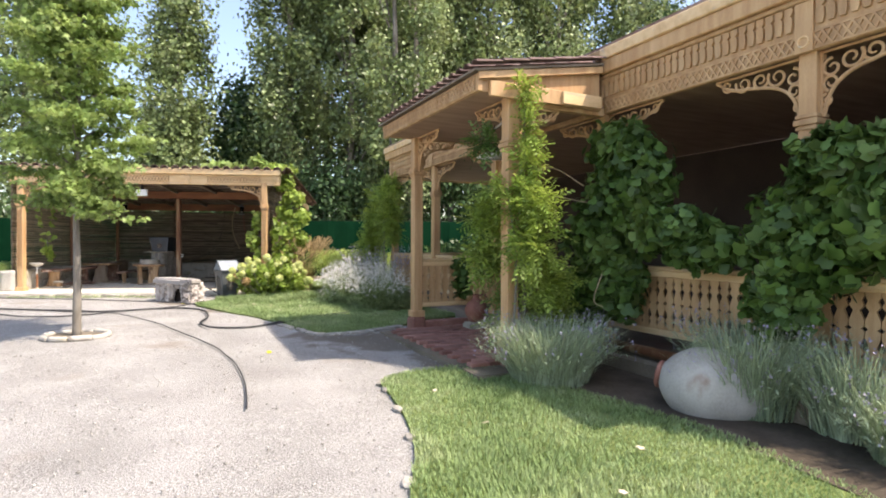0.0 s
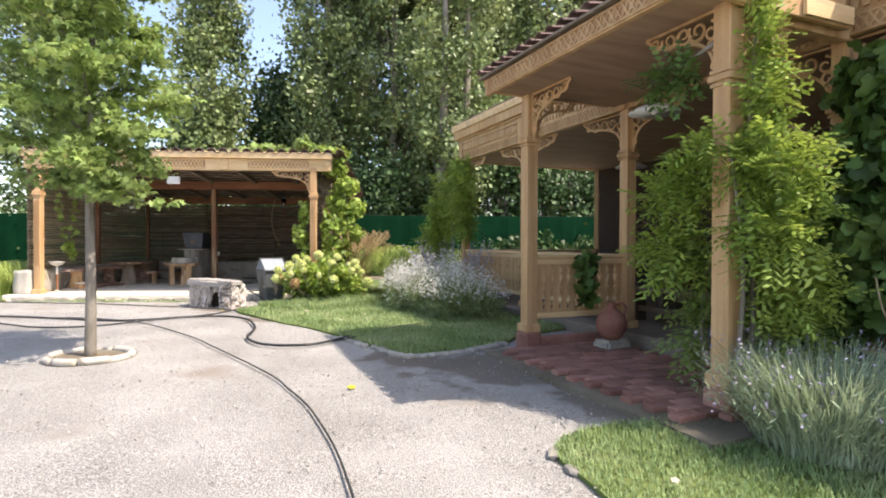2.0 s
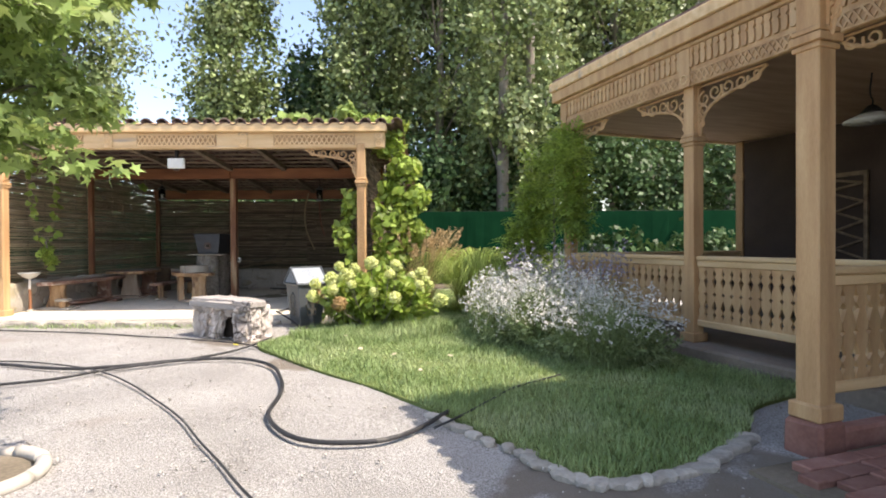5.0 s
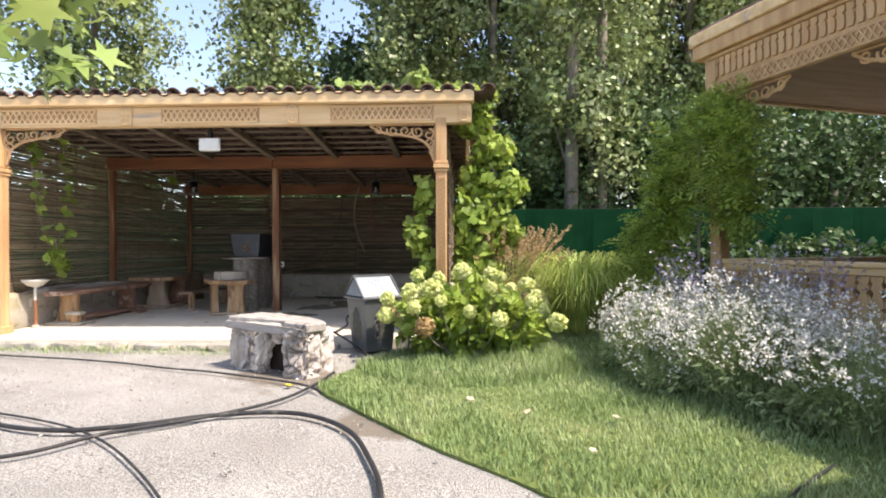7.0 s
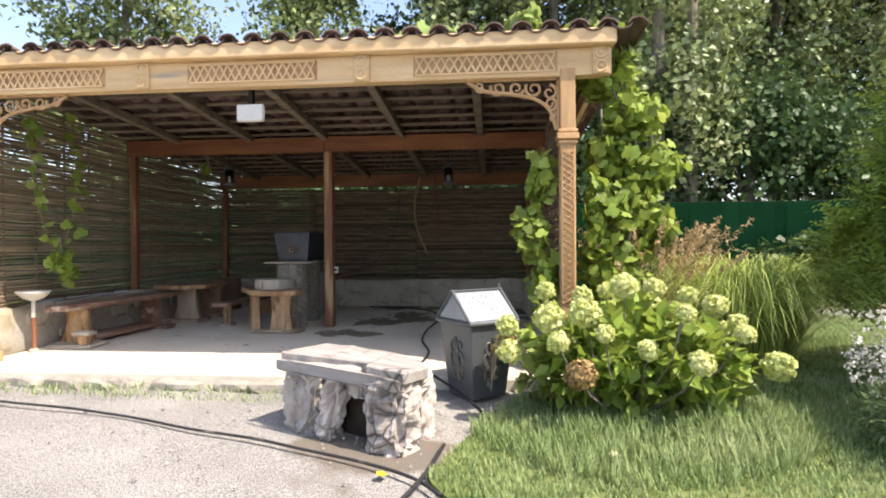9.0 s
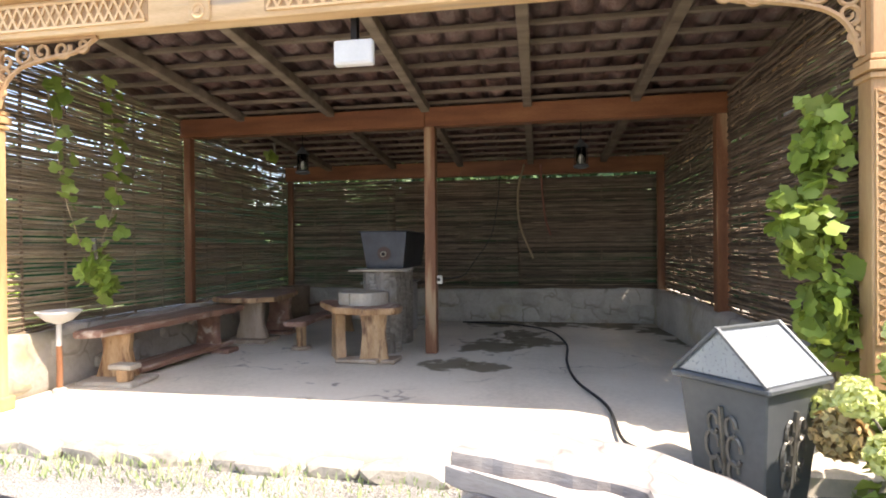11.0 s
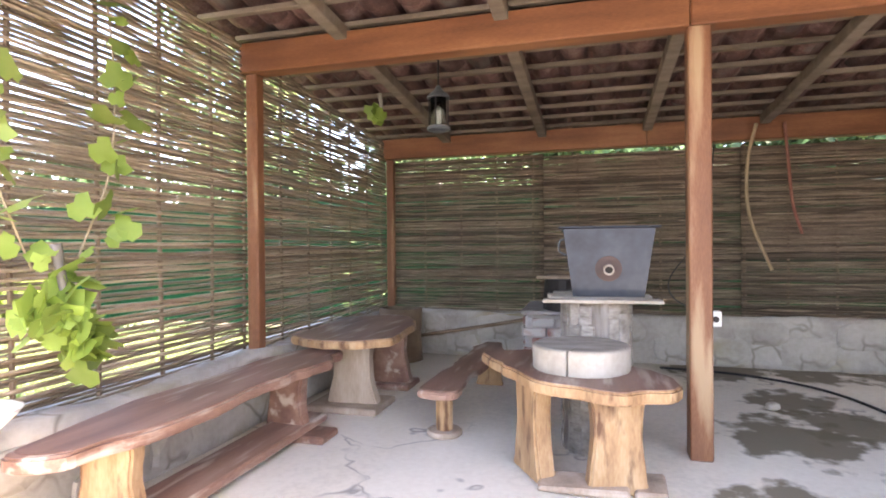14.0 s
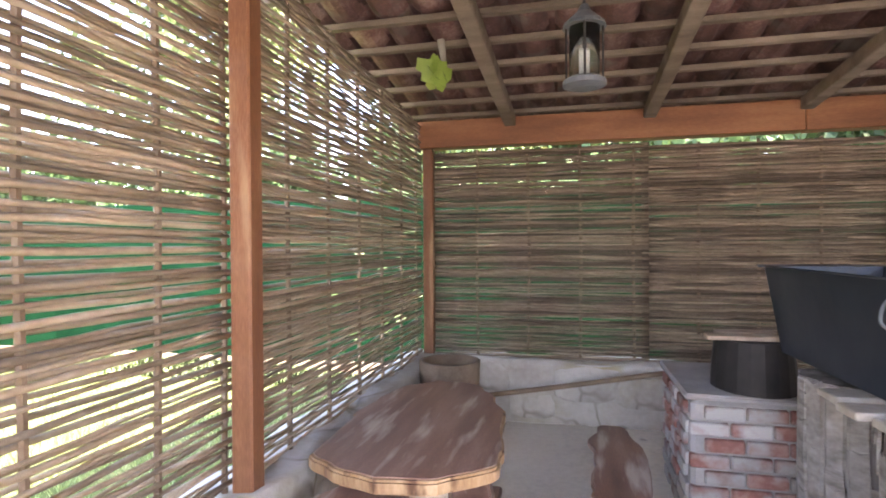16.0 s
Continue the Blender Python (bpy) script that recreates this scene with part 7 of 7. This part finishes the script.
gaura(-0.82, 12.55, 0.58, 0.72, 0.86, 2200, "rounded bush covered in small white flowers", 0.75, 1.3)
gaura(-0.42, 11.75, 0.70, 0.72, 0.98, 3000, "rounded bush covered in small white flowers", 0.7, 1.4)
gaura(0.02, 11.08, 0.72, 0.62, 0.82, 2600, "leafy bush with scattered white flowers", 0.5, 1.5)
gaura(-1.02, 12.05, 0.30, 0.40, 0.42, 700, "low grey-green bush at the lawn edge", 0.15, 1.4)
t = thing("sage_clump", pose(-0.05, 12.45, gz(0, 12.5)), "clump of faded violet flower spikes", "flowers")
_, v = blades(150, 0.5, 1.35, 0.5, 0.004, LAV, t, "stems", 3, 0.1, 0.35)
tp = np.concatenate([v[:, -1] * (1 - q) + v[:, -3] * q for q in (0.0, 0.2, 0.4, 0.6, 0.8)])
cloud("blossom", leaf_quads(np.repeat(tp, 3, 0) + rng.normal(size=(len(tp) * 3, 3)) * 0.01, 0.03, 0.6), QUAD, LAVF, t, "stuff")


def tuft(x, y, r, h, spread, n, mat, label, name="ornamental_grass", w=0.006, droop=1.25):
    t = thing(name, pose(x, y, gz(x, y) + 0.02), label, "grass")
    blades(n, r, h, spread, w, mat, t, "blades", 9, droop, 0.5)
    return t


tuft(-0.95, 15.15, 0.42, 2.45, 1.55, 1700, FEATHER, "arching clump of fine green fountain grass")
tuft(-0.25, 16.4, 0.35, 2.2, 1.3, 1100, FEATHER, "arching clump of fine green fountain grass")
t = tuft(-2.05, 14.75, 0.22, 1.0, 0.45, 500, STRAW, "upright clump of straw-coloured feather reed", "reed_grass", 0.004, 0.3)
_, v = blades(130, 0.2, 1.75, 0.7, 0.003, STRAW, t, "stalks", 5, 0.25, 0.3)
tp = np.concatenate([v[:, -1] * (1 - q) + v[:, -3] * q for q in np.linspace(0, 1.0, 12)])
cloud("plumes", leaf_quads(np.repeat(tp, 3, 0) + rng.normal(size=(len(tp) * 3, 3)) * 0.012, 0.05, 0.25, 0, -0.6), QUAD, STRAW, t, "stuff")
tuft(-9.7, 14.6, 0.35, 1.7, 0.8, 1200, FEATHER, "tall green grass clump beside the shed")
tuft(-10.4, 14.2, 0.4, 1.6, 0.9, 1100, FEATHER, "tall green grass clump beside the shed")
tuft(-9.9, 15.6, 0.35, 1.0, 0.7, 700, FEATHER, "tall green grass clump beside the shed")


WITHERED = material("withered_petal", [(0.28, 0.16, 0.07), (0.42, 0.29, 0.13), (0.50, 0.44, 0.2)], 6, 0.8, bump=0, vary=0.3, island=True)


def hydrangea(x, y):
    t = thing("hydrangea_bush", pose(x, y, gz(x, y) + 0.02), "hydrangea bush with large cream-green flower heads", "hydrangea")
    c, d = blob_points(2000, [(0, 0, 0.42), (0.42, -0.1, 0.36), (-0.40, 0.05, 0.38)], [(0.62, 0.5, 0.45), (0.45, 0.42, 0.36), (0.42, 0.4, 0.36)], 0.45)
    c[:, 2] = np.maximum(c[:, 2], 0.04)
    cloud("foliage", leaf_quads(c, 0.13, 0.62, 0.5, 0.15, d), LEAF, LEAF_BRIGHT, t, "stuff")
    g = Geo()
    mesh_ob = None
    for i in range(32):
        a = i * 2.4
        f = (i + 0.5) / 32
        e = math.acos(1 - f * 1.02 if f < 0.98 else 0.02)
        px, py, pz = 0.92 * math.sin(e) * math.cos(a), 0.62 * math.sin(e) * math.sin(a), 0.40 + 0.52 * math.cos(e)
        s = random.uniform(0.7, 1.25)
        px, py, pz = px + random.gauss(0, 0.07), py + random.gauss(0, 0.07), pz + random.gauss(0, 0.05)
        m = Matrix.Translation((px, py, pz)) @ pose(0, 0, 0, -40 * math.sin(e) * math.sin(a), 40 * math.sin(e) * math.cos(a), random.uniform(0, 360)) @ Matrix.Scale(s, 4)
        if mesh_ob is None:
            q, dd = blob_points(460, [(0, 0, 0.0)], [(0.080, 0.080, 0.072)], 0.86)
            mesh_ob = cloud("flower_head", leaf_quads(q, 0.032, 0.95, 0.0, face=dd * 1.6), QUAD, CREAM, t, m=m)
        else:
            me = mesh_ob.data
            if i in (24, 28, 30):
                me = me.copy()
                me.materials[0] = WITHERED
            ob = new("flower_head", me)
            ob.parent, ob.matrix_basis = t, m
        g.tube([(px * 0.2, py * 0.2, 0.0), (px * 0.8, py * 0.8, pz * 0.6), (px, py, pz)], 0.006, 5)
    part("stalkwork", g, BARK, t)


hydrangea(-2.62, 13.35)

# lawn grass
def sward(name, outline, dens, h, label):
    xs_, ys_ = [p[0] for p in outline], [p[1] for p in outline]
    n = int((max(xs_) - min(xs_)) * (max(ys_) - min(ys_)) * dens)
    x, y = rng.uniform(min(xs_), max(xs_), n), rng.uniform(min(ys_), max(ys_), n)
    k = inside(x, y, outline)
    x, y = x[k], y[k]
    n = len(x)
    z = 0.0137 * (np.clip(y, 0, 14) - 7.5) + 0.008
    base = np.stack([x, y, z], 1)
    a = rng.uniform(0, 2 * np.pi, n)
    patch = 0.75 + 0.35 * np.sin(x * 2.3 + 1.1 * np.sin(y * 1.7)) * np.cos(y * 1.9 + 0.8 * np.sin(x * 2.9))
    hh = h * patch * (0.55 + 0.6 * rng.uniform(0, 1, n))
    tip = base + np.stack([np.cos(a) * hh * 0.6, np.sin(a) * hh * 0.6, hh], 1)
    s = np.stack([-np.sin(a), np.cos(a), 0 * a], 1) * 0.0042
    mid = base * 0.5 + tip * 0.5
    mid[:, 2] += hh * 0.14
    v = np.stack([base - s, base + s, mid + s * 0.8, tip, mid - s * 0.8], 1)
    ob = cloud(name, v, [(0, 1, 2), (0, 2, 4), (4, 2, 3)], GRASS)
    tagged(ob, label, "grass", kind="stuff")


sward("grass", near_o, 5200, 0.065, "short green grass blades of the near lawn")
sward("grass", mid_o, 3000, 0.08, "green grass blades of the middle lawn")
sward("grass", left_o, 500, 0.12, "green grass blades beside the shed")
sward("grass", smooth_outline([(-3.75, 12.95), (-3.3, 12.25), (-2.6, 12.1), (-1.9, 12.4), (-1.5, 13.0), (-1.9, 13.6), (-2.6, 13.2), (-3.3, 13.6)]), 2600, 0.20, "long unmown grass round the hydrangea bush")
sward("weeds", [(-8.6, 13.55), (-4.6, 13.35), (-4.6, 13.85), (-8.6, 13.9)], 800, 0.055, "sparse weeds along the shed floor edge")

# loose pebbles on the gravel
n = 9000
px, py = rng.uniform(-7.5, 2.2, n), 1.5 + 12.0 * rng.uniform(0, 1, n) ** 1.3
ok = ~(inside(px, py, near_o) | inside(px, py, mid_o))
px, py = px[ok], py[ok]
n = len(px)
s = 0.005 + 0.009 * rng.uniform(0, 1, n) ** 3
c = np.stack([px, py, 0.0137 * (np.clip(py, 0, 14) - 7.5) + s * 0.35 + 0.004], 1)
ax = unit(rng.normal(size=(n, 3))) * (1, 1, 0.3)
ax = unit(ax)
bx = unit(np.cross(ax, np.array([0.0, 0.0, 1.0])))
cz = np.cross(bx, ax)
sv = s[:, None]
v = np.stack([c + ax * sv * 1.3, c + bx * sv, c - ax * sv * 1.2, c - bx * sv * 0.9, c + cz * sv * 0.7, c - cz * sv * 0.7], 1)
PEBBLE = material("pebble", [(0.26, 0.24, 0.21), (0.40, 0.375, 0.34), (0.54, 0.515, 0.48)], 6, 0.9, bump=0.2, vary=0.4, island=True)
tagged(cloud("pebbles", v, [(0, 1, 4), (1, 2, 4), (2, 3, 4), (3, 0, 4), (1, 0, 5), (2, 1, 5), (3, 2, 5), (0, 3, 5)], PEBBLE), "loose grey pebbles scattered on the gravel", "pebbles", kind="stuff")
